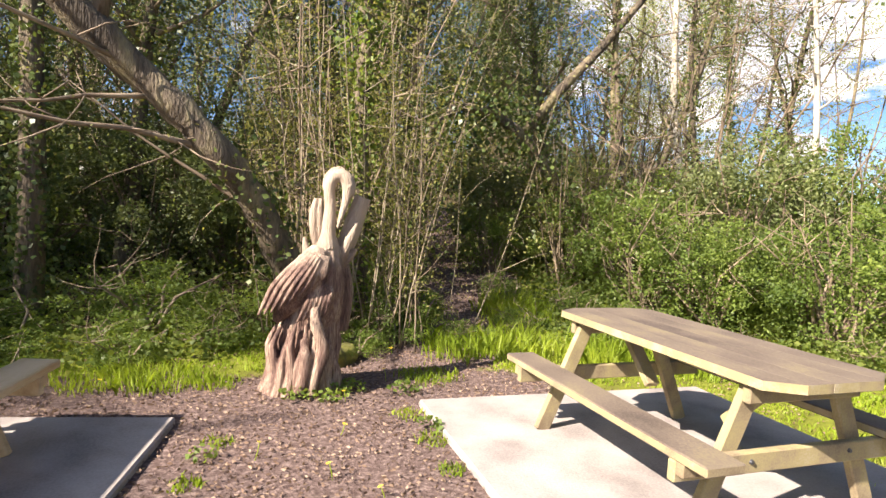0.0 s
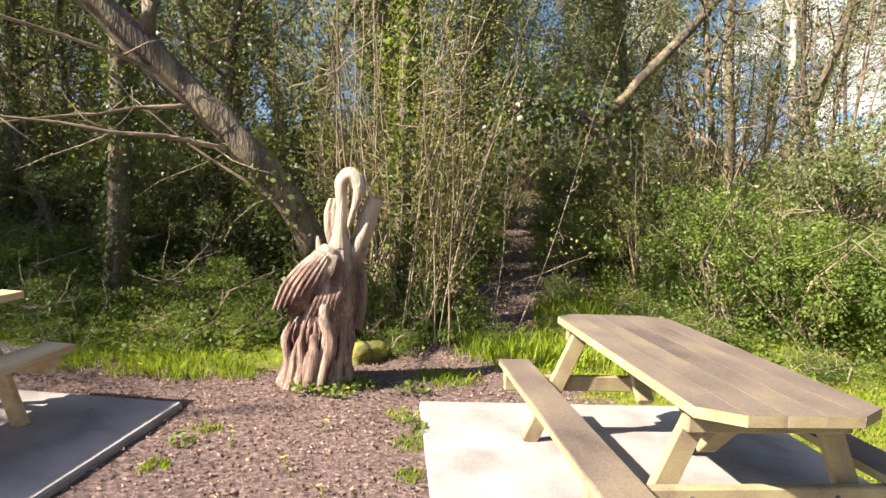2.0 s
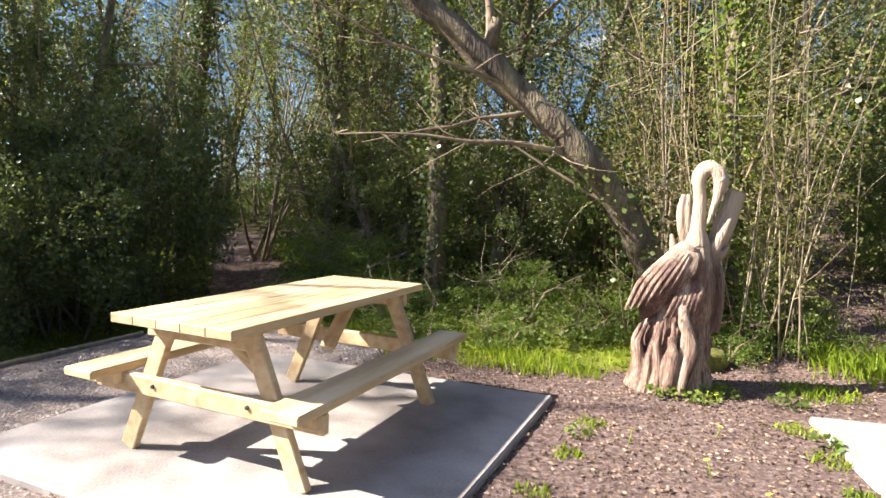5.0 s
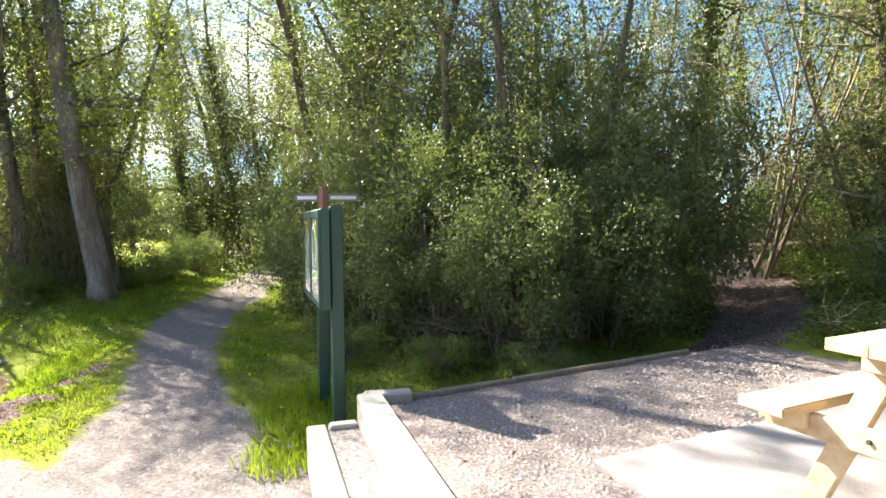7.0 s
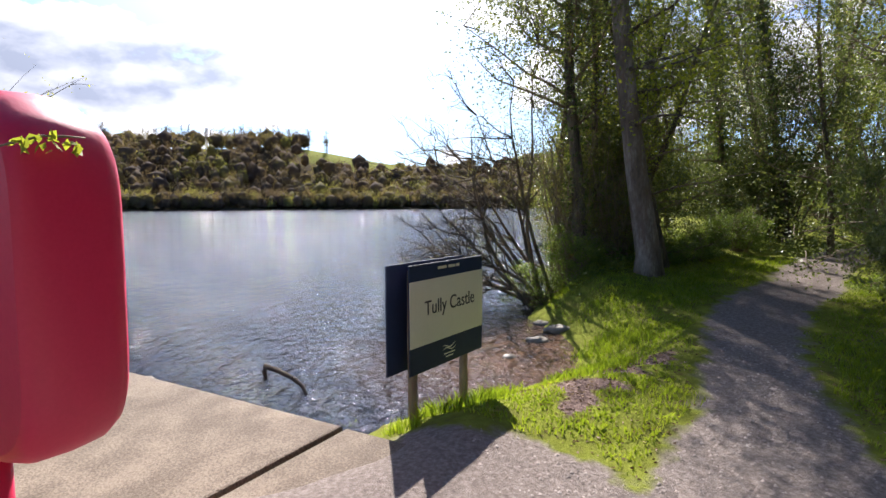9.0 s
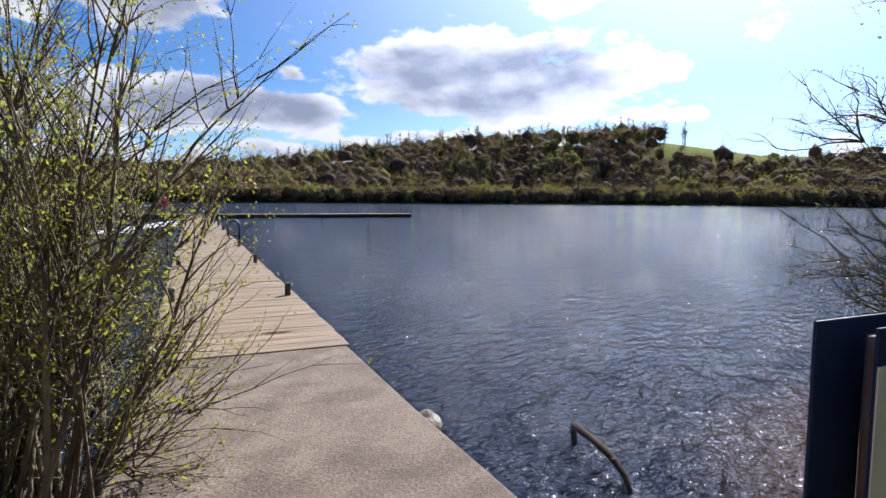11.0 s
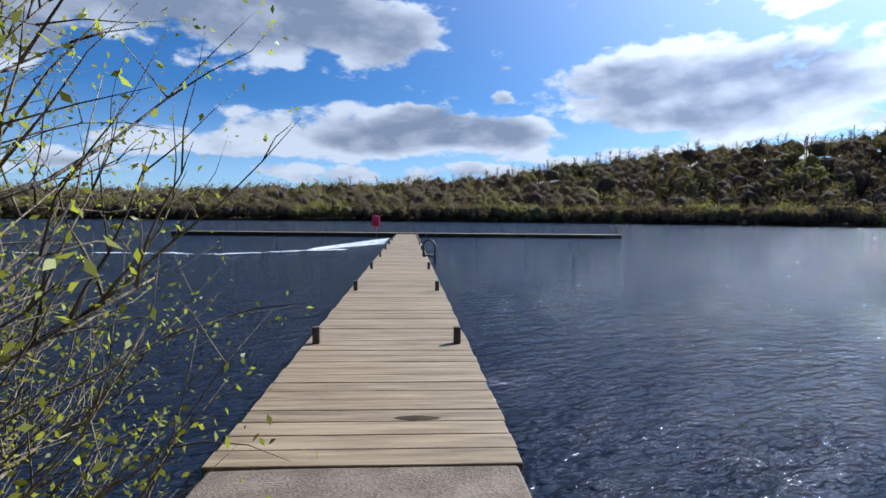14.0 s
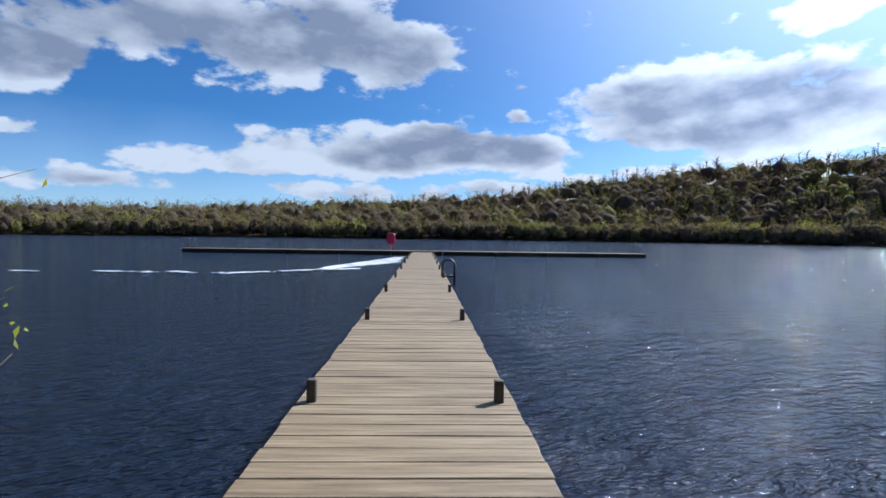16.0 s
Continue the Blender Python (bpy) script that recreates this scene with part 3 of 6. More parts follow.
def height(x, y):
    x, y = np.asarray(x, float), np.asarray(y, float)
    r = np.hypot(x, y)
    yaw = np.degrees(np.arctan2(-x, y)) % 360
    road, s1, s2, gravel, soil, grass, dr = zones(x, y)
    lane = np.interp(x, [-30, -20, -13, -10, -6, -4, -2, -0.6, 1.2, 4], [0.25, 0.15, 0.0, -0.16, -0.40, -0.42, -0.34, -0.24, -0.10, 0.0])
    terr = np.minimum(smooth(-0.09, 0.05, s1), smooth(-0.26, -0.02, s2))
    back = 0.30 * x + 0.954 * y
    z = lane * (1 - terr)
    z = z + np.where(terr < 1, 0.08 * smooth(0.9, 2.2, dr) * (1 - terr), 0)
    rise = 0.135 * np.clip(back - 5.4, 0, 22)
    west = 0.10 * np.clip(dr - 2.2, 0, 25)
    z = z + np.where(x > -3.5, rise, np.minimum(rise, west) * smooth(-8, -3.5, x) + west * (1 - smooth(-8, -3.5, x)))
    z = z + 0.02 * wobble(x, y, 2.1) * (1 - smooth(0.3, 0.8, np.maximum(road, np.maximum(gravel, soil)))) + 0.006 * wobble(x, y, 6.0)
    ds, side, _ = seg_dist(x, y, SHORE)
    sd = ds * side
    shore = smooth(-0.1, 1.1, sd)
    bed = WATER_Z - 0.02 + 0.25 * np.clip(sd, -6, 0.05)
    z = np.where(sd < 1.1, bed * (1 - shore) + z * shore, z)
    hill = hill_top(yaw) * smooth(232, 305, r) + 1.5 * smooth(229, 236, r)
    far = (sd < 0) & (r > 200)
    z = np.where(far, np.where(r > 229, WATER_Z - 0.4 + hill, z), z)
    return z


def axis(lo, hi, step, far_lo, far_hi):
    mid = np.arange(lo, hi + 1e-6, step)
    a, b = [lo], [hi]
    s = step
    while a[-1] > far_lo:
        s = min(s * 1.22, 14.0) if abs(a[-1]) < 420 else s * 1.6
        a.append(a[-1] - s)
    s = step
    while b[-1] < far_hi:
        s = min(s * 1.22, 14.0) if abs(b[-1]) < 200 else s * 1.6
        b.append(b[-1] + s)
    return np.concatenate([np.array(a[1:])[::-1], mid, np.array(b[1:])])


def build_ground():
    gx, gy = axis(-14, 8, 0.11, -2500, 1500), axis(-4, 11, 0.11, -2500, 1500)
    X, Y = np.meshgrid(gx, gy, indexing="ij")
    Z = height(X, Y)
    nx, ny = X.shape
    V = np.stack([X, Y, Z], -1).reshape(-1, 3)
    i = np.arange(nx * ny).reshape(nx, ny)
    F = np.stack([i[:-1, :-1], i[1:, :-1], i[1:, 1:], i[:-1, 1:]], -1).reshape(-1, 4)
    me = mesh_from("ground", V, F, M_GROUND, smooth=True)
    road, s1, s2, gravel, soil, grass, dr = zones(X, Y)
    for name, w in (("road", road), ("gravel", gravel), ("soil", soil), ("grass", grass)):
        at = me.attributes.new(name, "FLOAT", "POINT")
        at.data.foreach_set("value", np.clip(w, 0, 1).astype(np.float32).ravel())
    return tagged(new("ground", me), "woodland ground of grass, leaf mould, gravel and a grit path", "ground", kind="structure")


build_ground()


def build_water():
    V = [(-2600, -2600, WATER_Z), (1500, -2600, WATER_Z), (1500, 1500, WATER_Z), (-2600, 1500, WATER_Z)]
    me = mesh_from("water", V, [(0, 1, 2, 3)], M_WATER)
    return tagged(new("water", me), "rippled dark blue lake water glinting in the sun", "lake", kind="structure")


build_water()


def zat(x, y):
    return float(height(np.array([x]), np.array([y]))[0])


# ---- slipway slab ----
JL, JR = Vector((-7.88, -4.79, 0)), Vector((-9.38, -3.84, 0))
U = Vector((-0.580, -0.8146, 0)).normalized()
R = Vector((U.y, -U.x, 0))
JO = (JL + JR) / 2


def slab_piece(name, pts, top, depth, material, label):
    bm = bmesh.new()
    vs = [bm.verts.new((x, y, top)) for x, y in pts]
    f = bm.faces.new(vs)
    if f.normal.z < 0:
        f.normal_flip()
    bm.normal_update()
    if f.normal.z < 0:
        f.normal_flip()
    g = bmesh.ops.extrude_face_region(bm, geom=[f])
    bmesh.ops.translate(bm, vec=(0, 0, -depth), verts=[v for v in g["geom"] if isinstance(v, bmesh.types.BMVert)])
    bmesh.ops.recalc_face_normals(bm, faces=bm.faces)
    es = [e for e in bm.edges if all(abs(v.co.z - top) < 1e-5 for v in e.verts)]
    bmesh.ops.bevel(bm, geom=es, offset=0.02, segments=2, affect="EDGES", profile=0.5)
    return tagged(part(name, bm, material), label, "slipway", kind="structure")


slab_piece("slipway_lower", [(JL.x + U.x * 0.09, JL.y + U.y * 0.09), (JR.x + U.x * 0.09, JR.y + U.y * 0.09), (-8.3, -2.3), (-6.96, -0.30), (-6.10, -0.81), (-4.9, -1.55), (-5.75, -2.0)], DECK_Z - 0.012, 0.5, M_SLAB, "brushed concrete slipway slab at the water's edge")
slab_piece("slipway_upper", [(-6.93, -0.265), (-6.62, 0.20), (-6.25, 0.45), (-5.55, 0.30), (-4.6, -0.25), (-3.6, -1.4), (-4.3, -2.1), (-4.87, -1.52), (-6.08, -0.775)], DECK_Z - 0.016, 0.5, M_SLAB, "brushed concrete apron beside the grass verge")


# ---- concrete pads, timbers ----
def pad(name, c, s, rz, label):
    bm = block((0, 0, -0.08), (s[0], s[1], 0.25), None, 0.012)
    ob = tagged(part(name, bm, M_CONC), label, "pad", "concrete pads under the tables", "structure")
    ob.matrix_basis = pose(c[0], c[1], 0, 0, 0, rz)
    return ob


pad("concrete_pad_1", (-1.08, 3.465), (2.58, 2.36), -24, "pale concrete pad under the new picnic table")
pad("concrete_pad_2", (3.02, 2.16), (2.46, 2.56), -15, "pale concrete pad under the mossy picnic table")


def timber(a, b, w, top, h, label, name="sleeper", material=None):
    a, b = Vector((*a, 0)), Vector((*b, 0))
    d = b - a
    bm = block((0, 0, 0), (d.length, w, h), None, 0.012)
    ob = tagged(part(name, bm, material or M_TIMB), label, "sleeper", "timber edging of the terrace")
    ob.matrix_basis = pose((a.x + b.x) / 2, (a.y + b.y) / 2, top - h / 2, 0, 0, math.degrees(math.atan2(d.y, d.x)))
    return ob


def offs(k, s):
    p = P1 + D1 * k - N1 * s
    return (p[0], p[1])


timber(offs(0.02, 0.0), offs(2.5, 0.0), 0.17, 0.075, 0.32, "pale squared timber sleeper edging the gravel terrace")
timber(offs(2.51, 0.0), offs(4.9, 0.0), 0.17, 0.07, 0.32, "pale squared timber sleeper edging the gravel terrace")
timber(offs(0.02, 0.36), offs(2.5, 0.36), 0.13, -0.11, 0.3, "pale lower timber of the terrace step")
timber(offs(2.51, 0.36), offs(4.7, 0.36), 0.13, -0.115, 0.3, "pale lower timber of the terrace step")
timber(offs(0.05, 0.28), offs(0.05, 0.09), 0.10, -0.105, 0.28, "short timber closing the terrace step")
timber((-4.44, 2.90), (-4.24, 3.16), 0.12, 0.068, 0.3, "short pale timber at the terrace corner")
timber((-4.24, 3.19), (-3.94, 3.95), 0.045, 0.035, 0.3, "thin brown edging board between gravel and grass", material=M_POST)
timber((-3.94, 3.97), (-3.22, 5.82), 0.05, 0.035, 0.25, "thin brown edging board between gravel and grass", material=M_POST)


def step_fill():
    bm2 = bmesh.new()
    box(bm2, (0, 0, 0), (4.55, 0.22, 0.2), None, 0.01)
    ob = tagged(part("gravel_step", bm2, M_GRAVSTEP), "gravel tread filling the timber step", "gravel", kind="structure")
    c = P1 + D1 * 2.36 - N1 * 0.19
    ob.matrix_basis = pose(c[0], c[1], -0.235, 0, 0, math.degrees(math.atan2(D1[1], D1[0])))


M_CHAR = mat("charred_timber", [(0.03, 0.022, 0.016), (0.07, 0.052, 0.036)], 6, 0.95, 0.2, 50, spec=0.05)
M_GRAVSTEP = mat("step_gravel", [(0.09, 0.072, 0.062), (0.19, 0.16, 0.14), (0.32, 0.28, 0.255)], 30, 0.95, 0.8, 60)
step_fill()


# ---- picnic tables ----
def mossy_edges(ob, edge_wood):
    """Board sides and ends take the mossier timber."""
    me = ob.data
    me.materials.append(edge_wood)
    for f in me.polygons:
        if abs(f.normal.z) < 0.5:
            f.material_index = 1


def picnic_table(m, wood, label, leg_wood=None, clip=0.0, gap=0.002):
    leg_wood = leg_wood or wood
    t = thing("picnic_table", m, label, "table", "picnic tables")
    W, L = 0.74, 1.80
    for i in range(5):
        b = block((-W / 2 + (i + 0.5) * W / 5, 0, 0.728), (W / 5 - gap, L, 0.044), None, 0.003 if gap > 0.001 else 0.0012)
        if clip and i in (0, 4):
            side = -1 if i == 0 else 1
            for v in b.verts:
                if v.co.x * side > W / 2 - 0.05 and abs(v.co.y) > L / 2 - 0.05:
                    v.co.y -= math.copysign(clip, v.co.y)
        mossy_edges(part("top_board", b, wood, t), leg_wood)
    for s in (-1, 1):
        mossy_edges(part("bench_board", block((s * 0.615, 0, 0.423), (0.20, L, 0.044), None, 0.006), wood, t), leg_wood)
        for e in (-1, 1):
            y = e * (L / 2 - 0.24)
            a = math.degrees(math.atan2(0.30, 0.706))
            part("leg", block((s * 0.40, y, 0.355), (0.095, 0.044, 0.79), pose(0, 0, 0, 0, -s * a, 0), 0.006), leg_wood, t)
            part("bench_packer", block((s * 0.615, y + e * 0.09, 0.372), (0.19, 0.05, 0.06), None, 0.004), leg_wood, t)
    for e in (-1, 1):
        y = e * (L / 2 - 0.24)
        part("bench_bearer", block((0, y + e * 0.046, 0.352), (1.43, 0.044, 0.095), None, 0.006), leg_wood, t)
        part("top_bearer", block((0, y + e * 0.046, 0.660), (0.68, 0.044, 0.09), None, 0.006), leg_wood, t)
        part("brace", block((0, e * 0.44, 0.515), (0.09, 0.40, 0.044), pose(0, 0, 0, e * 45 + 0, 0, 0), 0.005), leg_wood, t)
        for s in (-1, 1):
            bm2 = bmesh.new()
            bmesh.ops.create_cone(bm2, cap_ends=True, segments=8, radius1=0.012, radius2=0.009, depth=0.012, matrix=pose(s * 0.30, y + e * 0.072, 0.36, 90, 0, 0))
            part("bolt", bm2, M_STEEL, t)
    return t


picnic_table(pose(-1.05, 3.40, 0.056, 0, 0, -23.7) @ pose(0, 0, 0, 0, 0.9, 0), M_PINE, "new pale pine picnic table on a concrete pad")
picnic_table(pose(2.99, 2.12, 0.046, 0, 0, -13.5), M_OLDW, "weathered brown picnic table with moss-yellow edges", M_MOSSW, 0.09, 0.0006)


# ---- carved heron ----
def heron():
    g = random.Random(5)
    bm2 = bmesh.new()
    # stump: deep upright flutes, flared foot
    rings, segs = 30, 110
    prev = None
    for i in range(rings):
        k = i / (rings - 1)
        z = k * 0.60
        w = np.interp(k, [0, 0.15, 0.5, 0.85, 1.0], [0.285, 0.262, 0.245, 0.225, 0.17])
        dpt = np.interp(k, [0, 0.3, 1.0], [0.25, 0.21, 0.15])
        cx = np.interp(k, [0, 1.0], [-0.03, 0.03])
        ring = []
        for j in range(segs):
            a = 2 * math.pi * j / segs
            ph = a * 7 + 1.0 * math.sin(k * 5 + a * 2) + 0.7 * math.sin(k * 9 + a)
            gr = 0.24 * abs(math.sin(ph)) ** 0.5
            q = 0.78 + gr + 0.03 * math.sin(a * 27 + k * 8)
            ring.append(bm2.verts.new((cx + w * q * math.cos(a), dpt * q * math.sin(a), z)))
        if prev:
            for j in range(segs):
                bm2.faces.new((prev[j], prev[(j + 1) % segs], ring[(j + 1) % segs], ring[j]))
        else:
            bm2.faces.new(ring[::-1])
        prev = ring
    bm2.faces.new(prev)

    def tube(pts, radii, sides=12, flat=1.0, fine_n=5, groove=0.0):
        """A smooth rounded limb through pts; flat squeezes it front to back; groove scores it lengthwise."""
        P = [Vector(p) for p in pts]
        n = fine_n * (len(P) - 1) + 1
        rows = []
        for i in range(n):
            u = i / fine_n
            j = min(int(u), len(P) - 2)
            f = u - j
            p0, p1, p2, p3 = P[max(j - 1, 0)], P[j], P[j + 1], P[min(j + 2, len(P) - 1)]
            c = 0.5 * ((2 * p1) + (p2 - p0) * f + (2 * p0 - 5 * p1 + 4 * p2 - p3) * f * f + (3 * p1 - p0 - 3 * p2 + p3) * f ** 3)
            rows.append((c, radii[j] * (1 - f) + radii[min(j + 1, len(radii) - 1)] * f))
        prv = None
        for i, (c, rd) in enumerate(rows):
            d = (rows[min(i + 1, n - 1)][0] - rows[max(i - 1, 0)][0]).normalized()
            sd = d.cross(Vector((0, 1, 0))).normalized()
            fw = sd.cross(d).normalized()
            ring = []
            for k in range(sides):
                a = 2 * math.pi * k / sides
                q = rd * (1 - groove * (k % 2))
                ring.append(bm2.verts.new(c + sd * math.cos(a) * q + fw * math.sin(a) * q * flat))
            if prv:
                for k in range(sides):
                    bm2.faces.new((prv[k], prv[(k + 1) % sides], ring[(k + 1) % sides], ring[k]))
            else:
                bm2.faces.new(ring[::-1])
            prv = ring
        bm2.faces.new(prv)

    # body leaning back over the stump, split block behind it
    tube([(0.02, 0.0, 0.48), (0.06, -0.02, 0.64), (0.09, -0.04, 0.82), (0.115, -0.05, 0.98), (0.125, -0.06, 1.10), (0.125, -0.07, 1.20)], [0.18, 0.20, 0.185, 0.145, 0.095, 0.058], 26, 0.85, 6, 0.07)
    tube([(0.24, 0.03, 0.46), (0.26, 0.03, 0.66), (0.255, 0.03, 0.86), (0.235, 0.02, 1.0)], [0.085, 0.088, 0.085, 0.05], 14, 0.9, 6, 0.0)
    # neck bent over, beak pointing down, thin crest
    tube([(0.125, -0.07, 1.10), (0.125, -0.07, 1.25), (0.13, -0.07, 1.42), (0.118, -0.07, 1.54), (0.14, -0.075, 1.625), (0.19, -0.08, 1.655), (0.24, -0.085, 1.625), (0.262, -0.09, 1.56), (0.252, -0.09, 1.50)],
         [0.075, 0.052, 0.044, 0.043, 0.045, 0.05, 0.056, 0.054, 0.040], 16)
    tube([(0.252, -0.092, 1.53), (0.238, -0.10, 1.45), (0.212, -0.105, 1.36), (0.185, -0.11, 1.26)], [0.040, 0.030, 0.022, 0.010], 10)
    tube([(0.075, -0.05, 1.545), (0.085, -0.045, 1.625), (0.13, -0.045, 1.69), (0.19, -0.045, 1.712), (0.235, -0.05, 1.70)], [0.008, 0.013, 0.014, 0.013, 0.008], 8)
    tube([(0.262, -0.135, 1.575), (0.262, -0.148, 1.575)], [0.014, 0.011], 8)
    # reeds: one stout blade on the far side, a split pair on the near side
    for dx in (-0.022, 0.022):
        tube([(0.075 + dx * 0.4, 0.03, 1.06), (0.05 + dx, 0.03, 1.22), (0.042 + dx, 0.035, 1.36), (0.055 + dx * 0.8, 0.04, 1.475)], [0.026, 0.034, 0.034, 0.018], 12, 0.9)
    tube([(0.20, 0.02, 0.92), (0.265, 0.0, 1.10), (0.325, -0.015, 1.30), (0.385, -0.03, 1.50)], [0.062, 0.070, 0.076, 0.062], 14, 0.75, 6)
    tube([(0.21, -0.05, 0.96), (0.25, -0.065, 1.08), (0.295, -0.08, 1.20), (0.335, -0.085, 1.30)], [0.032, 0.038, 0.036, 0.014], 10, 0.8)
    tube([(0.255, -0.03, 0.98), (0.30, -0.045, 1.04), (0.345, -0.05, 1.10)], [0.03, 0.03, 0.012], 8, 0.8)
    tube([(-0.01, -0.03, 1.02), (-0.035, -0.035, 1.10), (-0.05, -0.035, 1.18)], [0.045, 0.03, 0.008], 9)
    # folded wing: a broad leaf from the shoulder down to the back of the stump, scored into long feathers
    tube([(0.075, -0.10, 1.09), (0.01, -0.125, 0.98), (-0.085, -0.12, 0.83), (-0.165, -0.09, 0.68), (-0.235, -0.05, 0.54)], [0.075, 0.12, 0.125, 0.090, 0.025], 24, 0.85, 6)
    for i in range(9):
        k = i / 8
        o = -0.155 + 0.29 * k
        ax, az = -0.50, -0.866
        px, pz = 0.866, -0.50
        a0, a1 = 0.05 + 0.05 * abs(k - 0.4), 0.645 - 0.36 * k ** 1.2
        pts = []
        for q in range(6):
            f = q / 5
            d = a0 + (a1 - a0) * f
            w = o * (0.55 + 0.5 * math.sin(min(1.0, f * 1.5) * 1.57)) * (1 - 0.45 * max(0, f - 0.6))
            bulge = math.cos(o / 0.155 * 1.2)
            pts.append((0.075 + ax * d + px * w, -0.12 - 0.115 * bulge * (0.78 + 0.35 * math.sin(f * 3.14)) + 0.05 * f, 1.09 + az * d + pz * w))
        tube(pts, [0.015, 0.019, 0.020, 0.020, 0.018, 0.008], 8, 1.9, 4)
    for i in range(7):
        k = i / 6
        tube([(0.06 + 0.06 * k, -0.195, 1.06 - 0.01 * k), (0.0 + 0.10 * k, -0.225, 0.95), (-0.05 + 0.13 * k, -0.225, 0.86 + 0.02 * k)], [0.012, 0.018, 0.006], 7, 1.2, 4)
    # belly plumes and a leg
    for i in range(6):
        k = i / 5
        tube([(0.02 + 0.14 * k, -0.185, 0.86 - 0.05 * k), (-0.02 + 0.15 * k, -0.205, 0.72), (-0.09 + 0.19 * k, -0.185, 0.56 + 0.03 * k)], [0.014, 0.022, 0.008], 7, 1.0, 4)
    tube([(0.03, -0.20, 0.66), (0.045, -0.235, 0.54), (0.10, -0.245, 0.38), (0.06, -0.25, 0.20), (0.02, -0.255, 0.03)], [0.030, 0.045, 0.046, 0.045, 0.038], 12, 0.8, 6)
    tube([(-0.05, -0.215, 0.44), (-0.03, -0.25, 0.32), (-0.035, -0.26, 0.18), (-0.07, -0.27, 0.03)], [0.016, 0.042, 0.04, 0.036], 12, 0.7, 6)
    # flame-like flutes round the stump
    for i in range(12):
        a = -3.2 + i * 0.30
        x, y = 0.245 * math.cos(a) - 0.02, 0.20 * math.sin(a)
        hgt = 0.40 + 0.16 * g.random()
        wv = 0.03 * g.uniform(-1, 1)
        tube([(x * 1.16, y * 1.15, 0.0), (x * 1.04 + wv, y * 1.06, hgt * 0.35), (x * 0.98 - wv, y * 1.04, hgt * 0.7), (x * 0.93 + 0.02, y * 0.98, hgt)], [0.044, 0.036, 0.030, 0.008], 8, 1.0, 5)
    for f in bm2.faces:
        f.smooth = True
    bm2.normal_update()
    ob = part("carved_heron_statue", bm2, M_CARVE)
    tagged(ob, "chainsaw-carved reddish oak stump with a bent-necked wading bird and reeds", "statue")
    ob.matrix_basis = pose(1.55, 4.42, -0.01, 0, 0, -14)
    fuse = ob.modifiers.new("fuse", "REMESH")
    fuse.mode, fuse.voxel_size, fuse.use_smooth_shade = "VOXEL", 0.0065, False
    return ob


heron()


# ---- notice board, waymarker, sign, lifebuoy box ----
def notice_board():
    a, b = Vector((-4.90, 2.99, 0)), Vector((-5.72, 3.47, 0))
    c = (a + b) / 2
    d = b - a
    L = d.length
    z0 = zat(c.x, c.y) - 0.02
    t = thing("notice_board", pose(c.x, c.y, z0, 0, 0, math.degrees(math.atan2(d.y, d.x)) + 180), "dark green two-door notice board on two posts in the grass", "notice board")
    h = 1.37 - z0
    lo, hi = 0.60 - z0, 1.35 - z0
    for s in (-1, 1):
        part("post", block((s * (L / 2 - 0.03), 0.05, h / 2 - 0.1), (0.095, 0.095, h + 0.2), None, 0.008), M_GREEN, t)
    part("cabinet", block((0, -0.045, (lo + hi) / 2), (L + 0.18, 0.07, hi - lo), None, 0.008), M_GREEN, t)
    for s in (-1, 1):
        w = (L + 0.18) / 2 - 0.01
        x = s * (w / 2 + 0.005)
        door = thing("door", pose(x, -0.088, (lo + hi) / 2), "green framed glazed door", "")
        door.parent = t
        del door["label"]
        hh = hi - lo - 0.02
        for q in (-1, 1):
            part("stile", block((q * (w / 2 - 0.028), 0, 0), (0.056, 0.02, hh), None, 0.004), M_GREEN, door)
            part("rail", block((0, 0, q * (hh / 2 - 0.028)), (w - 0.114, 0.018, 0.056), None, 0.004), M_GREEN, door)
        part("paper", block((0, 0.004, 0), (w - 0.118, 0.004, hh - 0.118), None, 0), M_PAPER, door, "pale printed notice sheet")
        iw, ih = w - 0.118, hh - 0.118
        if s < 0:
            part("map_water", block((iw * 0.22, 0.0, -ih * 0.10), (iw * 0.46, 0.004, ih * 0.66), None, 0), mat("map_blue", [(0.10, 0.30, 0.55), (0.25, 0.5, 0.7)], 14, 0.6, 0.0), door, "blue lake on a printed map")
            part("map_header", block((0, -0.0005, ih * 0.40), (iw * 0.96, 0.004, ih * 0.17), None, 0), mat("map_tan", [(0.35, 0.22, 0.06), (0.5, 0.36, 0.12)], 14, 0.6, 0.0), door, "tan header of a printed map")
        else:
            part("leaflet", block((-iw * 0.33, 0.0, -ih * 0.02), (iw * 0.30, 0.004, ih * 0.9), None, 0), mat("grey_leaflet", [(0.30, 0.36, 0.38), (0.42, 0.47, 0.48)], 9, 0.6, 0.0), door, "grey-blue leaflet")
            part("picture", block((iw * 0.16, -0.0005, ih * 0.36), (iw * 0.6, 0.004, ih * 0.22), None, 0), mat("green_picture", [(0.16, 0.26, 0.04), (0.4, 0.42, 0.12)], 12, 0.6, 0.0), door, "green landscape picture")
        gl = bpy.data.materials.get("pane_glass")
        if gl is None:
            gl = bpy.data.materials.new("pane_glass")
            gl.use_nodes = True
            bs = gl.node_tree.nodes["Principled BSDF"]
            bs.inputs["Transmission Weight"].default_value, bs.inputs["Roughness"].default_value, bs.inputs["IOR"].default_value = 1.0, 0.03, 1.2
        pane = part("pane", block((0, -0.006, 0), (w - 0.118, 0.003, hh - 0.118), None, 0), gl, door)
        pane.visible_shadow = False
    return t


notice_board()


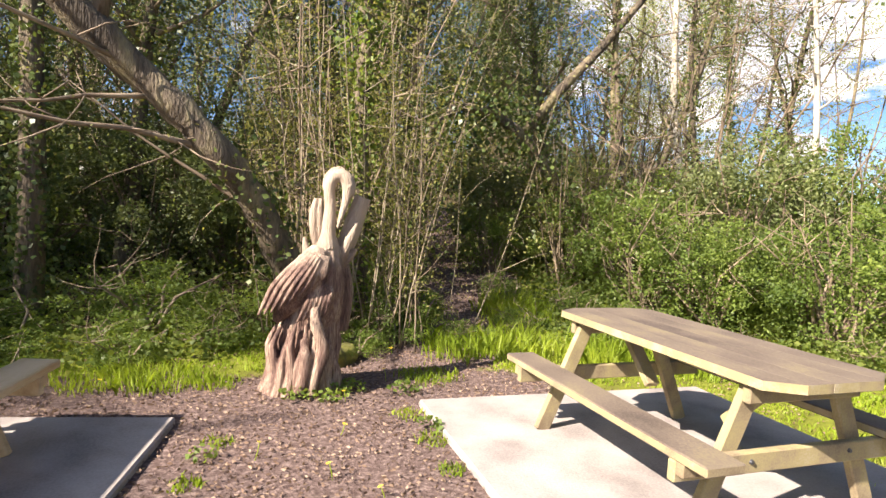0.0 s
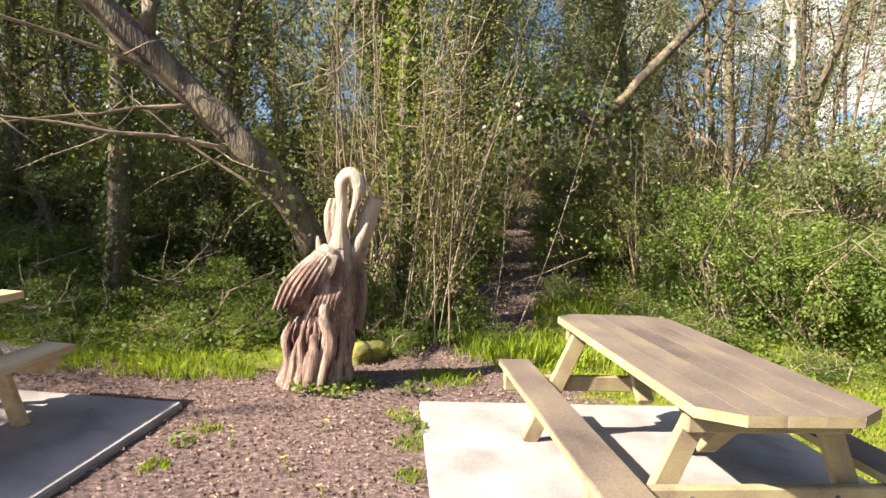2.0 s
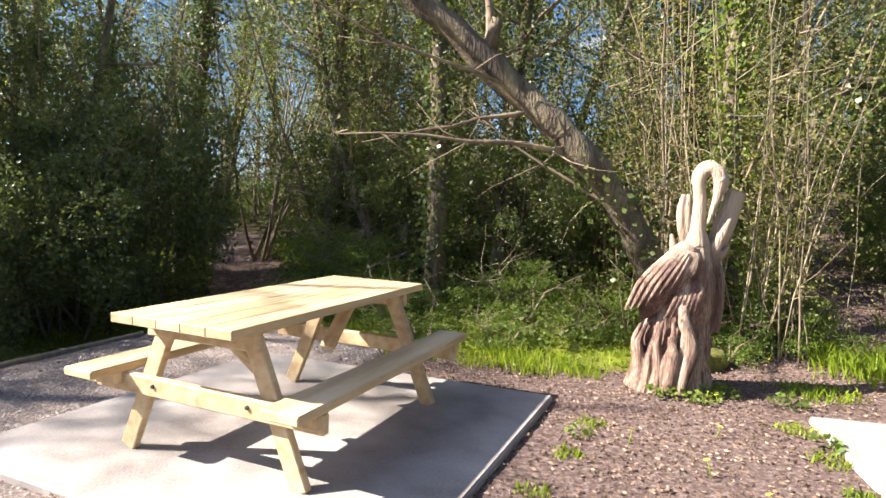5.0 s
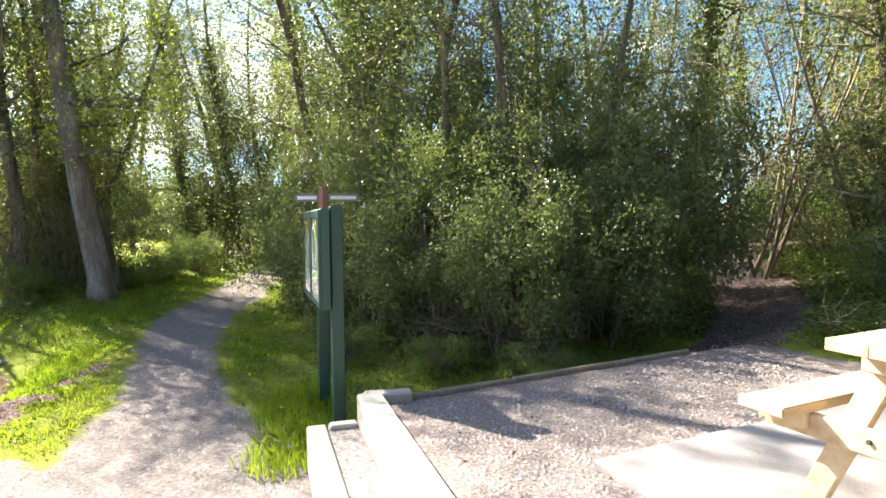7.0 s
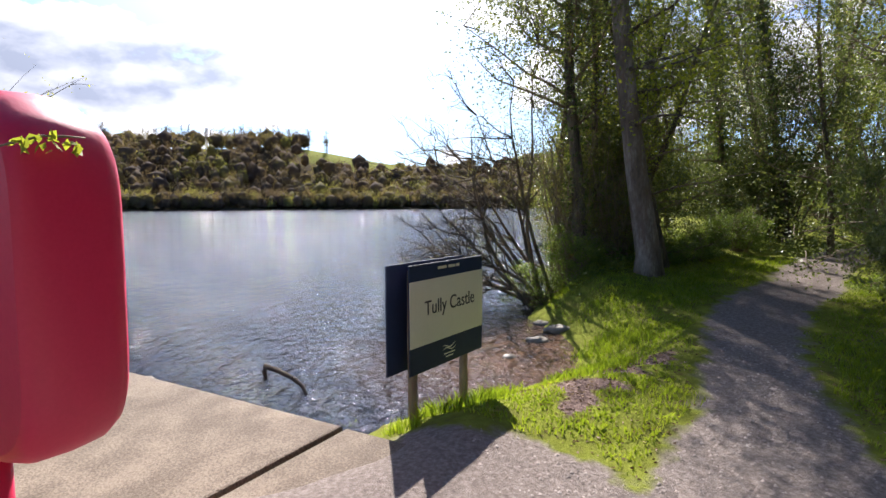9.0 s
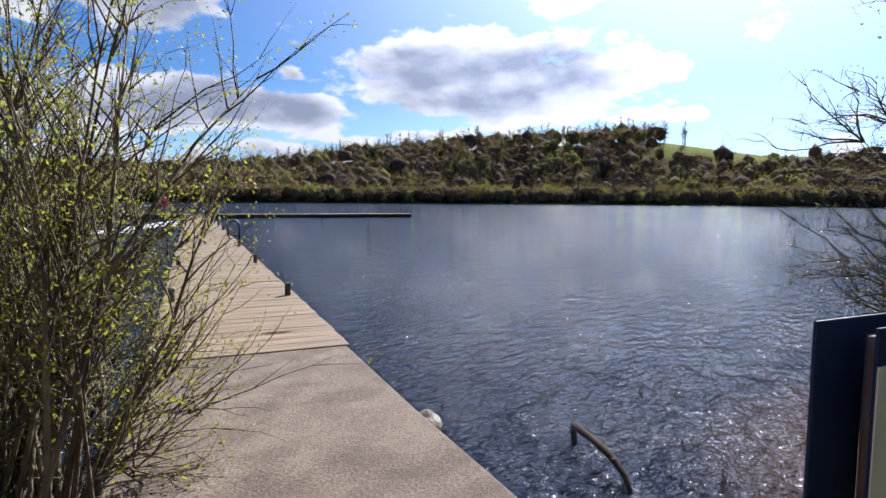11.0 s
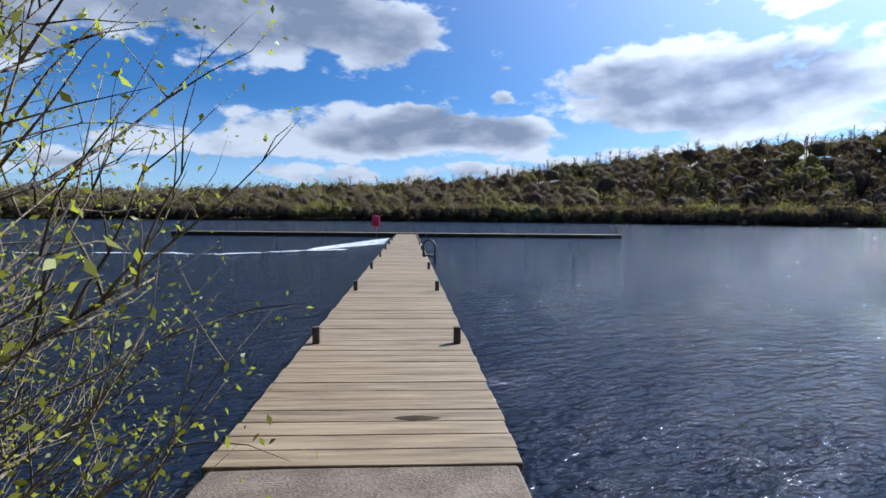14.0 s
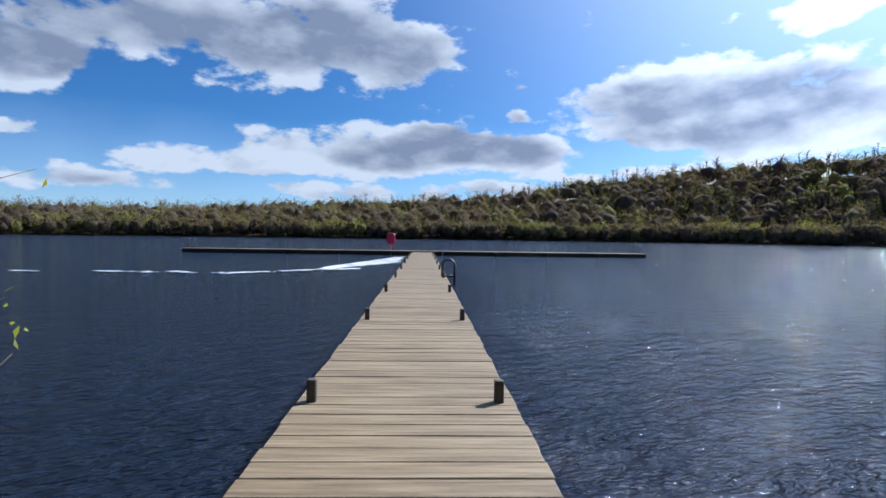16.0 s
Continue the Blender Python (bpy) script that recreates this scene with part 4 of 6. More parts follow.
def waymarker():
    x, y = -6.35, 4.05
    z0 = zat(x, y)
    t = thing("waymarker_post", pose(x, y, z0, 0, 0, 0), "red-brown waymarker post with two pale finger boards", "signpost")
    h = 1.62 - z0
    part("post", block((0, 0, h / 2 - 0.1), (0.075, 0.075, h + 0.2), None, 0.006), M_BROWNP, t)
    for rz, ln in ((62, 0.34), (215, 0.26)):
        a = radians(rz)
        c = (math.cos(a) * (ln / 2 + 0.04), math.sin(a) * (ln / 2 + 0.04), h - 0.11)
        f = part("finger_board", block(c, (ln, 0.022, 0.085), pose(0, 0, 0, 0, 0, rz), 0.004), M_POST, t, "pale grey finger board")
        for e in (-1, 1):
            part("lettering", block((c[0] - math.sin(a) * 0.013 * e, c[1] + math.cos(a) * 0.013 * e, c[2]), (ln * 0.8, 0.004, 0.035), pose(0, 0, 0, 0, 0, rz), 0), M_WHITE, f)
    return t


waymarker()


def text_mesh(body, size, name):
    cu = bpy.data.curves.new(name, "FONT")
    cu.body, cu.size, cu.extrude, cu.align_x, cu.align_y = body, size, 0.0015, "CENTER", "CENTER"
    tmp = bpy.data.objects.new(name, cu)
    scene.collection.objects.link(tmp)
    me = bpy.data.meshes.new_from_object(tmp)
    bpy.data.objects.remove(tmp)
    me.materials.clear()
    me.materials.append(M_BLACK)
    return me


def lake_sign():
    a, b = Vector((-7.19, 0.16, 0)), Vector((-8.07, 0.775, 0))
    c, d = (a + b) / 2, b - a
    L = d.length
    t = thing("place_sign", pose(c.x, c.y, 0, 0, 0, math.degrees(math.atan2(d.y, d.x))), "navy and cream place-name sign on two short posts in grass", "sign")
    # -y faces the walker
    lo, hi = -0.115, 0.70
    mid, hh = (lo + hi) / 2, hi - lo
    fr = part("front_panel", block((0, 0, mid), (L, 0.012, hh), None, 0.003), M_BLUE, t, "navy front panel")
    bk = part("back_panel", block((-0.10, 0.13, mid + 0.005), (L, 0.012, hh), None, 0.003), M_BLUE, t, "navy back panel")
    part("cream_field", block((0, -0.008, lo + 0.205 + 0.245), (L - 0.004, 0.006, 0.49), None, 0.001), M_CREAM, fr, "cream name field")
    me = text_mesh("Tully Castle", 0.155, "lettering")
    tx = part("lettering", me, None, fr)
    tx.matrix_basis = pose(0.02, -0.0125, lo + 0.205 + 0.27, 90, 0, 0)
    for k, (w, x) in enumerate(((0.12, -0.10), (0.10, 0.04), (0.05, 0.13))):
        part("header_line", block((x, -0.0075, hi - 0.045), (w, 0.003, 0.022), None, 0), M_CREAM, fr)
    wave = Tubes()
    for k in range(2):
        wave.add([(-0.09 + 0.02 * i, -0.0085, lo + 0.11 + 0.022 * k + 0.012 * math.sin(i * 0.75 + k)) for i in range(10)], [0.002 + 0.003 * math.sin(math.pi * i / 9) for i in range(10)], 4)
    part("emblem", wave.mesh("emblem", M_CREAM), None, fr, "plain wavy emblem")
    for w, z in ((0.16, lo + 0.075), (0.11, lo + 0.05)):
        part("small_line", block((0, -0.0075, z), (w, 0.003, 0.010), None, 0), M_CREAM, fr)
    for x in (-L / 2 + 0.13, L / 2 - 0.2):
        tb = Tubes()
        tb.add([(x, 0.065, -0.95), (x, 0.065, -0.3), (x, 0.065, hi - 0.05)], [0.038, 0.037, 0.036], 12)
        part("post", tb.mesh("post", M_POST), None, t, "round grey timber post")
    return t


lake_sign()


def lifebuoy_box(m, label, h_post, sc=1.0):
    t = thing("lifebuoy_housing", m, label, "lifebuoy housing", "lifebuoy housings")
    bm2 = bmesh.new()
    W, D, H = 0.69, 0.28, 0.91
    n = 48
    loops = []
    for y, k in ((-D / 2, 0.90), (-D / 2 + 0.02, 0.95), (-D / 2 + 0.06, 0.99), (0, 1.0), (D / 2 - 0.06, 0.99), (D / 2 - 0.02, 0.95), (D / 2, 0.90)):
        ring = []
        for j in range(n):
            a = 2 * math.pi * j / n
            ca, sa = math.cos(a), math.sin(a)
            e = 0.30 if sa < 0 else 0.42
            x = W / 2 * k * math.copysign(abs(ca) ** e, ca) * (1 - 0.06 * max(0, -sa) ** 2)
            z = H / 2 * k * math.copysign(abs(sa) ** e, sa)
            z += 0.022 * max(0, sa) ** 6 * math.cos(x * 34)
            ring.append(bm2.verts.new((x, y, z)))
        loops.append(ring)
    for r0, r1 in zip(loops, loops[1:]):
        for j in range(n):
            bm2.faces.new((r0[j], r0[(j + 1) % n], r1[(j + 1) % n], r1[j]))
    bm2.faces.new(loops[0])
    bm2.faces.new(loops[-1][::-1])
    bmesh.ops.recalc_face_normals(bm2, faces=bm2.faces)
    for f in bm2.faces:
        f.smooth = len(f.verts) == 4
    part("shell", bm2, M_RED, t, "moulded red plastic shell")
    bm3 = bmesh.new()
    box(bm3, (0, -D / 2 + 0.001, 0.03), (0.48, 0.012, 0.70), None, 0.005, 2)
    part("lid_panel", bm3, M_RED, t)
    tb = Tubes()
    tb.add([(0, 0.04, -H / 2 - h_post), (0, 0.04, -H / 2 - h_post * 0.5), (0, 0.04, -H / 2 + 0.05)], [0.045, 0.045, 0.045], 14)
    part("post", tb.mesh("post", M_RED), None, t, "red tubular post")
    return t


bx, by = -4.62, -0.88
lifebuoy_box(pose(bx, by, 0.955, 0, 0, 245), "red moulded lifebuoy housing on a post at the slipway", 0.955 - 0.45 - zat(bx, by) + 0.1)



def leafy_twig():
    m = pose(bx, by, 0.955, 0, 0, 245)
    t = thing("leafy_twig", m, "thin twig with young yellow leaves lying across the housing", "twig")
    T = Tubes()
    T.add([(-0.30, 0.175, 0.31), (-0.352, 0.15, 0.325), (-0.356, 0.09, 0.345), (-0.352, 0.03, 0.35), (-0.345, -0.02, 0.352)], [0.002, 0.003, 0.003, 0.003, 0.002], 5)
    part("stem", T.mesh("stem", M_TWIG), None, t)
    g = np.random.default_rng(3)
    for y in (0.145, 0.085, 0.025):
        V, F = leaf_arrays(np.array([-0.362, y, 0.33]) + g.normal(0, 1, (7, 3)) * [0.006, 0.014, 0.012], 0.036, g, 0, 0.6)
        part("leaf", mesh_from("leaf", V, F, M_LSPR), None, t)


leafy_twig()

# ---- jetty ----
jang = math.degrees(math.atan2(U.y, U.x)) - 90


def jp(k, s, z=0.0):
    p = JO + U * k + R * s
    return Vector((p.x, p.y, z))


JW, JLEN = 1.84, 46.0


def jetty():
    t = thing("jetty", pose(JO.x, JO.y, DECK_Z, 0, 0, jang), "long narrow weathered timber jetty with low posts", "jetty")
    for s in (-1, 1):
        part("bearer", block((s * 0.78, JLEN / 2, -0.12), (0.07, JLEN, 0.16), None, 0), M_DARKW, t)
    b = bmesh.new()
    box(b, (0, 0, 0), (JW, 0.231, 0.042), None, 0.005)
    me = bpy.data.meshes.new("deck_board")
    b.to_mesh(me)
    b.free()
    me.materials.append(M_DECK)
    g = random.Random(3)
    y, n = 0.168, 0
    while y < JLEN - 0.05:
        ob = new("deck_board", me)
        ob.parent = t
        ob.matrix_basis = pose(g.uniform(-0.012, 0.012), y, -0.021 + g.uniform(-0.002, 0.003), g.uniform(-0.5, 0.5), 0, g.uniform(-0.25, 0.25))
        y += 0.2422
        n += 1
    bs = bmesh.new()
    g2 = random.Random(6)
    vs = [bs.verts.new((0.30 + 0.17 * math.cos(i * 0.45) * g2.uniform(0.7, 1.1), 0.83 + 0.05 * math.sin(i * 0.45) * g2.uniform(0.6, 1.1), 0.004)) for i in range(14)]
    bmf = bs.faces.new(vs)
    bmf.normal_update()
    if bmf.normal.z < 0:
        bmf.normal_flip()
    part("burn_mark", bs, M_CHAR, t, "dark scorched stain on a board")
    for k in range(10):
        yy = 3.30 + 4.79 * k
        if yy > JLEN - 1:
            break
        for s in (-1, 1):
            pz = part("mooring_post", block((s * 0.79, yy, 0.02), (0.078, 0.078, 0.34), None, 0.007), M_DARKP, t, "stubby squared mooring post")
            bz = bmesh.new()
            bmesh.ops.create_cone(bz, cap_ends=True, segments=8, radius1=0.011, radius2=0.011, depth=0.02, matrix=pose(s * 0.79, yy - 0.043, 0.13, 90, 0, 0))
            part("bolt", bz, M_STEEL, pz)
            tb = Tubes()
            tb.add([(s * 0.86, yy, -1.6), (s * 0.86, yy, -0.05)], [0.06, 0.06], 8)
            part("pile", tb.mesh("pile", M_DARKW), None, t)
    return t


jetty()


def hoop(m, h, w, r, label):
    tb = Tubes()
    pts = [(-w / 2, 0, -0.25), (-w / 2, 0, h - w / 2)]
    pts += [(-w / 2 * math.cos(math.pi * i / 10), 0, h - w / 2 + w / 2 * math.sin(math.pi * i / 10)) for i in range(1, 10)]
    pts += [(w / 2, 0, h - w / 2), (w / 2, 0, -0.25)]
    tb.add(pts, [r] * len(pts), 8)
    tb.add([(-w / 2, 0, 0.02), (w / 2, 0, 0.02)], [r, r], 8)
    ob = part("ladder_hoop", tb.mesh("ladder_hoop", M_STEEL))
    tagged(ob, label, "ladder rail", "ladder hoops on the jetty")
    ob.matrix_basis = m
    return ob


p = jp(18.26, 0.98)
hoop(pose(p.x, p.y, DECK_Z, 0, 0, jang), 0.60, 0.42, 0.042, "black steel ladder hoop at the jetty's edge")


def pontoon():
    t = thing("pontoon", Matrix.Translation(jp(JLEN + 0.9, -0.4, DECK_Z + 0.10)) @ pose(0, 0, 0, 0, 0, jang), "long low floating pontoon crossing the jetty's end", "pontoon")
    part("deck", block((0, 0, -0.03), (38.2, 1.7, 0.06), None, 0.01), M_DECK, t, "pale boarded deck")
    for i in range(9):
        part("float", block((-16.9 + i * 4.22, 0, -0.19), (4.12, 1.66, 0.34), None, 0.03), M_CHAR, t, "black float")
    for i in range(10):
        part("cleat", block((-18 + i * 4.0, 0.7, 0.05), (0.22, 0.07, 0.10), None, 0.02), M_STEEL, t)
    for s in (-1, 1):
        for dx in (0.25, 0.7):
            tb = Tubes()
            w, h = 0.5, 0.8
            pts = [(s * 18.9 - s * dx, -w / 2, -0.1)] + [(s * 18.9 - s * dx, -w / 2 * math.cos(math.pi * i / 8), h - 0.25 + 0.25 * math.sin(math.pi * i / 8)) for i in range(9)] + [(s * 18.9 - s * dx, w / 2, -0.1)]
            tb.add(pts, [0.03] * len(pts), 6)
            part("ladder_rail", tb.mesh("ladder_rail", M_STEEL), None, t, "dark steel ladder hoop")
    return t


pontoon()
p = jp(JLEN + 0.6, -2.6)
lifebuoy_box(Matrix.Translation((p.x, p.y, DECK_Z + 1.08)) @ pose(0, 0, 0, 0, 0, jang), "red moulded lifebuoy housing on the far pontoon", 0.5)


def foam():
    g = np.random.default_rng(4)
    n = 7000
    k = g.uniform(0, 1, n)
    line = g.random(n) < 0.45
    s = np.where(line, -3.0 - 17 * k ** 1.6, -1.3 - 3.3 * g.random(n) ** 0.8)
    along = np.where(line, np.interp(s, [-20, -9.5, -7.7, -4.7, -3.0], [22.0, 22.4, 22.0, 25.0, 26.0]) + g.normal(0, 0.16, n), 25.5 + (s + 4.6) * 3.0 + g.uniform(-2.0, 6.0, n) * (0.3 + (s + 4.6) / 3.3))
    C = np.stack([JO.x + U.x * along + R.x * s, JO.y + U.y * along + R.y * s, np.full(n, WATER_Z + 0.012) + g.uniform(0, 0.03, n)], -1)
    kp = wobble(s, along * 2.0, 1.9) + 0.4 * g.normal(size=n) > np.where(line, 0.0 + 0.06 * np.abs(s), -0.25)
    C, n = C[kp], int(kp.sum())
    a = g.uniform(0.05, 0.26, n)
    V = np.empty((n, 4, 3))
    for j, (p0, q0) in enumerate(((-1, -0.15), (0, -0.4), (1, 0.1), (0.1, 0.45))):
        V[:, j] = C + np.stack([R.x * a * p0 + U.x * a * q0, R.y * a * p0 + U.y * a * q0, 0 * a], -1)
    me = mesh_from("foam", V.reshape(-1, 3), np.arange(n * 4).reshape(n, 4), M_FOAM)
    tagged(new("foam", me), "white broken foam of a boat's wake on the lake", "foam", kind="stuff")


foam()


def driftwood():
    T = Tubes()
    T.add([(-8.83, -1.32, -0.62), (-8.84, -1.33, -0.52), (-8.78, -1.30, -0.455), (-8.66, -1.14, -0.47), (-8.52, -0.98, -0.50), (-8.40, -0.86, -0.545), (-8.30, -0.80, -0.62)], [0.02, 0.026, 0.03, 0.026, 0.022, 0.018, 0.012], 7, 0.1, random.Random(2))
    T.add([(-8.50, -0.95, -0.50), (-8.42, -0.96, -0.47), (-8.38, -0.95, -0.44)], [0.014, 0.01, 0.004], 5)
    ob = part("driftwood", T.mesh("driftwood", M_CHAR))
    tagged(ob, "dark bent driftwood branch standing out of the shallows", "branch")


driftwood()


def rock(c, s, seed):
    g = random.Random(seed)
    bm2 = bmesh.new()
    bmesh.ops.create_icosphere(bm2, subdivisions=3, radius=1)
    for v in bm2.verts:
        k = 1 + 0.22 * noise.noise(v.co * 1.4 + Vector((seed, 0, 0))) + 0.08 * noise.noise(v.co * 4)
        v.co = Vector((v.co.x * s[0] * k, v.co.y * s[1] * k, v.co.z * s[2] * k))
    ob = part("rock", bm2, M_STONE)
    tagged(ob, "brown wet rock at the water's edge", "rock", "rocks along the shore")
    ob.matrix_basis = pose(*c, 0, 0, g.uniform(0, 360))


for i, (c, s) in enumerate([((-8.46, -2.30, -0.56), (0.15, 0.10, 0.11)), ((-8.62, -2.50, -0.62), (0.11, 0.08, 0.07)), ((-10.3, 1.72, -0.60), (0.16, 0.10, 0.06)), ((-10.8, 2.1, -0.57), (0.2, 0.11, 0.07)),
                            ((-11.3, 2.0, -0.60), (0.15, 0.09, 0.06)), ((-9.55, 1.25, -0.62), (0.10, 0.08, 0.05))]):
    rock(c, s, i + 1)


# ---- woods ----
def limb(T, p, d, length, r0, r, n=5, curl=0.25, up=0.05, sides=5):
    """Grows one bent tapering limb; returns its points."""
    pts, rad = [Vector(p)], [r0]
    d = Vector(d).normalized()
    for i in range(n):
        d = (d + Vector((r.uniform(-curl, curl), r.uniform(-curl, curl), r.uniform(-curl, curl) + up))).normalized()
        pts.append(pts[-1] + d * (length / n))
        rad.append(r0 * (1 - 0.85 * (i + 1) / n))
    T.add(pts, rad, sides)
    return pts


def tree_meshes(seed, h, r0, lean, leaves, size, mat_leaf, bark, bare=0.0, ivy=0, limbs=16, stems=1, low=0.25, reach=2.0, clump=0.26):
    r, g = random.Random(seed), np.random.default_rng(seed)
    leaves, size = int(leaves * 1.3), size * 0.8
    T, W = Tubes(), Tubes()
    tips = []
    trunkpts = []
    for s in range(stems):
        d = Vector((lean[0] + (r.uniform(-0.35, 0.35) if stems > 1 else 0), lean[1] + (r.uniform(-0.35, 0.35) if stems > 1 else 0), 1)).normalized()
        b = Vector((r.uniform(-0.15, 0.15), r.uniform(-0.15, 0.15), -0.3)) if stems > 1 else Vector((0, 0, -0.3))
        pts, rad = [b], [r0 * 1.35]
        n = 9
        for i in range(n):
            d = (d + Vector((r.uniform(-0.09, 0.09), r.uniform(-0.09, 0.09), 0.03))).normalized()
            pts.append(pts[-1] + d * ((h + 0.3) / n))
            rad.append(r0 * (1 - 0.8 * (i + 1) / n))
        T.add(pts, rad, 9, 0.06, r)
        trunkpts += [(pts[i].lerp(pts[i + 1], f), rad[i]) for i in range(n) for f in (0, 0.25, 0.5, 0.75)]
        for i in range(limbs // stems):
            u = low + (1 - low) * (i + r.random()) / (limbs // stems)
            j = min(int(u * n), n - 1)
            p = pts[j].lerp(pts[j + 1], u * n - j)
            a = r.uniform(0, 2 * math.pi)
            ln = reach * r.uniform(0.5, 1.1) * (1 - 0.45 * u)
            L = limb(W, p, (math.cos(a), math.sin(a), r.uniform(0.1, 0.9)), ln, rad[j] * r.uniform(0.25, 0.45), r, 5, 0.28, 0.06)
            tips.append(L[-1])
            for q in range(5):
                k = r.randint(1, 5)
                a2 = r.uniform(0, 2 * math.pi)
                S = limb(W, L[k], (math.cos(a2), math.sin(a2), r.uniform(-0.3, 0.9)), ln * r.uniform(0.25, 0.55), 0.012, r, 3, 0.35, 0.05, 4)
                tips += [S[-1], S[-2], S[1]]
    tm, wm = T.mesh("trunk", bark), W.mesh("branchwork", M_TWIG if bark is not M_PALEB else M_PALEB)
    tp = np.array([tuple(t) for t in tips])
    keep = g.random(len(tp)) > bare
    tp = tp[keep]
    C = tp[g.integers(0, len(tp), leaves)] + g.normal(size=(leaves, 3)) * clump * g.uniform(0.4, 1.3, size=(leaves, 1))
    V, F = leaf_arrays(C, size, g, 0.2)
    cm = mesh_from("crown", V, F, mat_leaf)
    im = None
    if ivy:
        k = g.integers(0, int(len(trunkpts) * 0.8), ivy)
        P = np.array([tuple(trunkpts[i][0]) for i in k])
        q = np.array([trunkpts[i][1] for i in k])
        a = g.uniform(0, 2 * math.pi, ivy)
        off = (q + np.abs(g.normal(0.04, 0.10, ivy)))[:, None] * np.stack([np.cos(a), np.sin(a), np.zeros(ivy)], -1)
        V, F = leaf_arrays(P + off + g.normal(size=(ivy, 3)) * 0.05, 0.06, g, 0.0, 0.8)
        im = mesh_from("ivy", V, F, M_LIVYT)
    return tm, wm, cm, im


def tree(meshes, m, label, category="tree", group="woodland trees", name="tree"):
    t = thing(name, m, label, category, group)
    for n, me in zip(("trunk", "branchwork", "crown", "ivy"), meshes):
        if me is not None:
            ob = new(n, me)
            ob.parent = t
    return t


def shrub_mesh(seed, rad, leaves, size, mat_leaf, stems=14, clumps=40, spread=0.22, shell=0.45, flat=0.15):
    r, g = random.Random(seed), np.random.default_rng(seed)
    T = Tubes()
    for i in range(stems):
        a = r.uniform(0, 2 * math.pi)
        e = Vector((math.cos(a) * rad[0] * r.uniform(0.3, 1.0), math.sin(a) * rad[1] * r.uniform(0.3, 1.0), rad[2] * r.uniform(0.7, 2.0)))
        b = Vector((r.uniform(-0.25, 0.25), r.uniform(-0.25, 0.25), -0.1))
        mid = b.lerp(e, 0.5) + Vector((r.uniform(-0.2, 0.2), r.uniform(-0.2, 0.2), 0.15))
        T.add([b, b.lerp(mid, 0.5), mid, mid.lerp(e, 0.6), e], [0.022, 0.018, 0.014, 0.009, 0.003], 5)
        for q in range(4):
            limb(T, mid.lerp(e, r.random()), (r.uniform(-1, 1), r.uniform(-1, 1), r.uniform(-0.2, 1)), r.uniform(0.3, 0.7), 0.007, r, 3, 0.4, 0, 4)
    leaves, size = int(leaves * 1.3), size * 0.82
    C = lump_points(leaves, rad, g, clumps, spread, shell) + [0, 0, rad[2] * 0.95]
    C[:, 2] = np.maximum(C[:, 2], g.uniform(0.0, 0.25, leaves))
    V, F = leaf_arrays(C, size, g, flat)
    return T.mesh("stems", M_TWIG), mesh_from("foliage", V, F, mat_leaf)


def shrub(meshes, m, label, name="shrub", group="woodland shrubs"):
    t = thing(name, m, label, "shrub", group)
    for n, me in zip(("branchwork", "foliage"), meshes):
        ob = new(n, me)
        ob.parent = t
    return t


SHRUBS = {
    "laurel": shrub_mesh(11, (1.25, 1.25, 1.15), 13000, 0.062, M_LDARK, 12, 80, 0.22, 0.4),
    "laurel2": shrub_mesh(12, (1.5, 1.2, 1.4), 15000, 0.060, M_LDARK, 14, 90, 0.20, 0.45),
    "bramble": shrub_mesh(13, (1.3, 1.2, 0.85), 11000, 0.05, M_LMID, 26, 80, 0.2, 0.35),
    "holly": shrub_mesh(14, (1.0, 1.0, 1.5), 11000, 0.05, M_LIVY, 10, 80, 0.2, 0.4),
    "hazel": shrub_mesh(15, (1.2, 1.2, 1.7), 6500, 0.042, M_LOLIVE, 34, 70, 0.24, 0.4),
    "low": shrub_mesh(16, (0.8, 0.8, 0.35), 4200, 0.045, M_LMID, 8, 44, 0.28, 0.3, 0.4),
}
SHRUB_LABEL = {
    "laurel": "dense glossy dark green evergreen shrub in the woods", "laurel2": "broad glossy dark green evergreen shrub in the woods",
    "bramble": "tangled yellow-green bramble bush with arching stems", "holly": "upright ivy-green evergreen bush",
    "hazel": "thin-stemmed olive hazel thicket in early leaf", "low": "low leafy green undergrowth clump",
}
TREES = {
    "ivy_tree": tree_meshes(21, 8.5, 0.11, (0.05, 0.03), 9000, 0.05, M_LIVYT, M_BARK, 0.1, 5200, 20, 1, 0.12, 1.9),
    "ash": tree_meshes(22, 8.5, 0.065, (-0.10, 0.08), 2600, 0.05, M_LOLIVE, M_BARK, 0.25, 900, 26, 1, 0.15, 2.4, 0.34),
    "evergreen": tree_meshes(23, 8.0, 0.10, (0.02, -0.05), 15000, 0.062, M_LDARK, M_BARK, 0.0, 600, 30, 2, 0.06, 2.3, 0.34),
    "stems": tree_meshes(24, 6.5, 0.026, (0.0, 0.0), 2600, 0.045, M_LOLIVE, M_TWIG, 0.15, 700, 40, 8, 0.10, 1.4, 0.30),
    "canopy": tree_meshes(27, 8.0, 0.13, (0.0, 0.03), 19000, 0.075, M_LDARK, M_BARK, 0.0, 1500, 30, 1, 0.32, 3.0, 0.38),
    "spring": tree_meshes(25, 8.0, 0.075, (0.08, 0.0), 6500, 0.05, M_LSPR, M_BARK, 0.2, 0, 20, 1, 0.2, 2.0),
    "pale": tree_meshes(26, 9.5, 0.085, (0.04, -0.03), 900, 0.06, M_LOLIVE, M_PALEB, 0.5, 0, 16, 1, 0.35, 2.0),
}
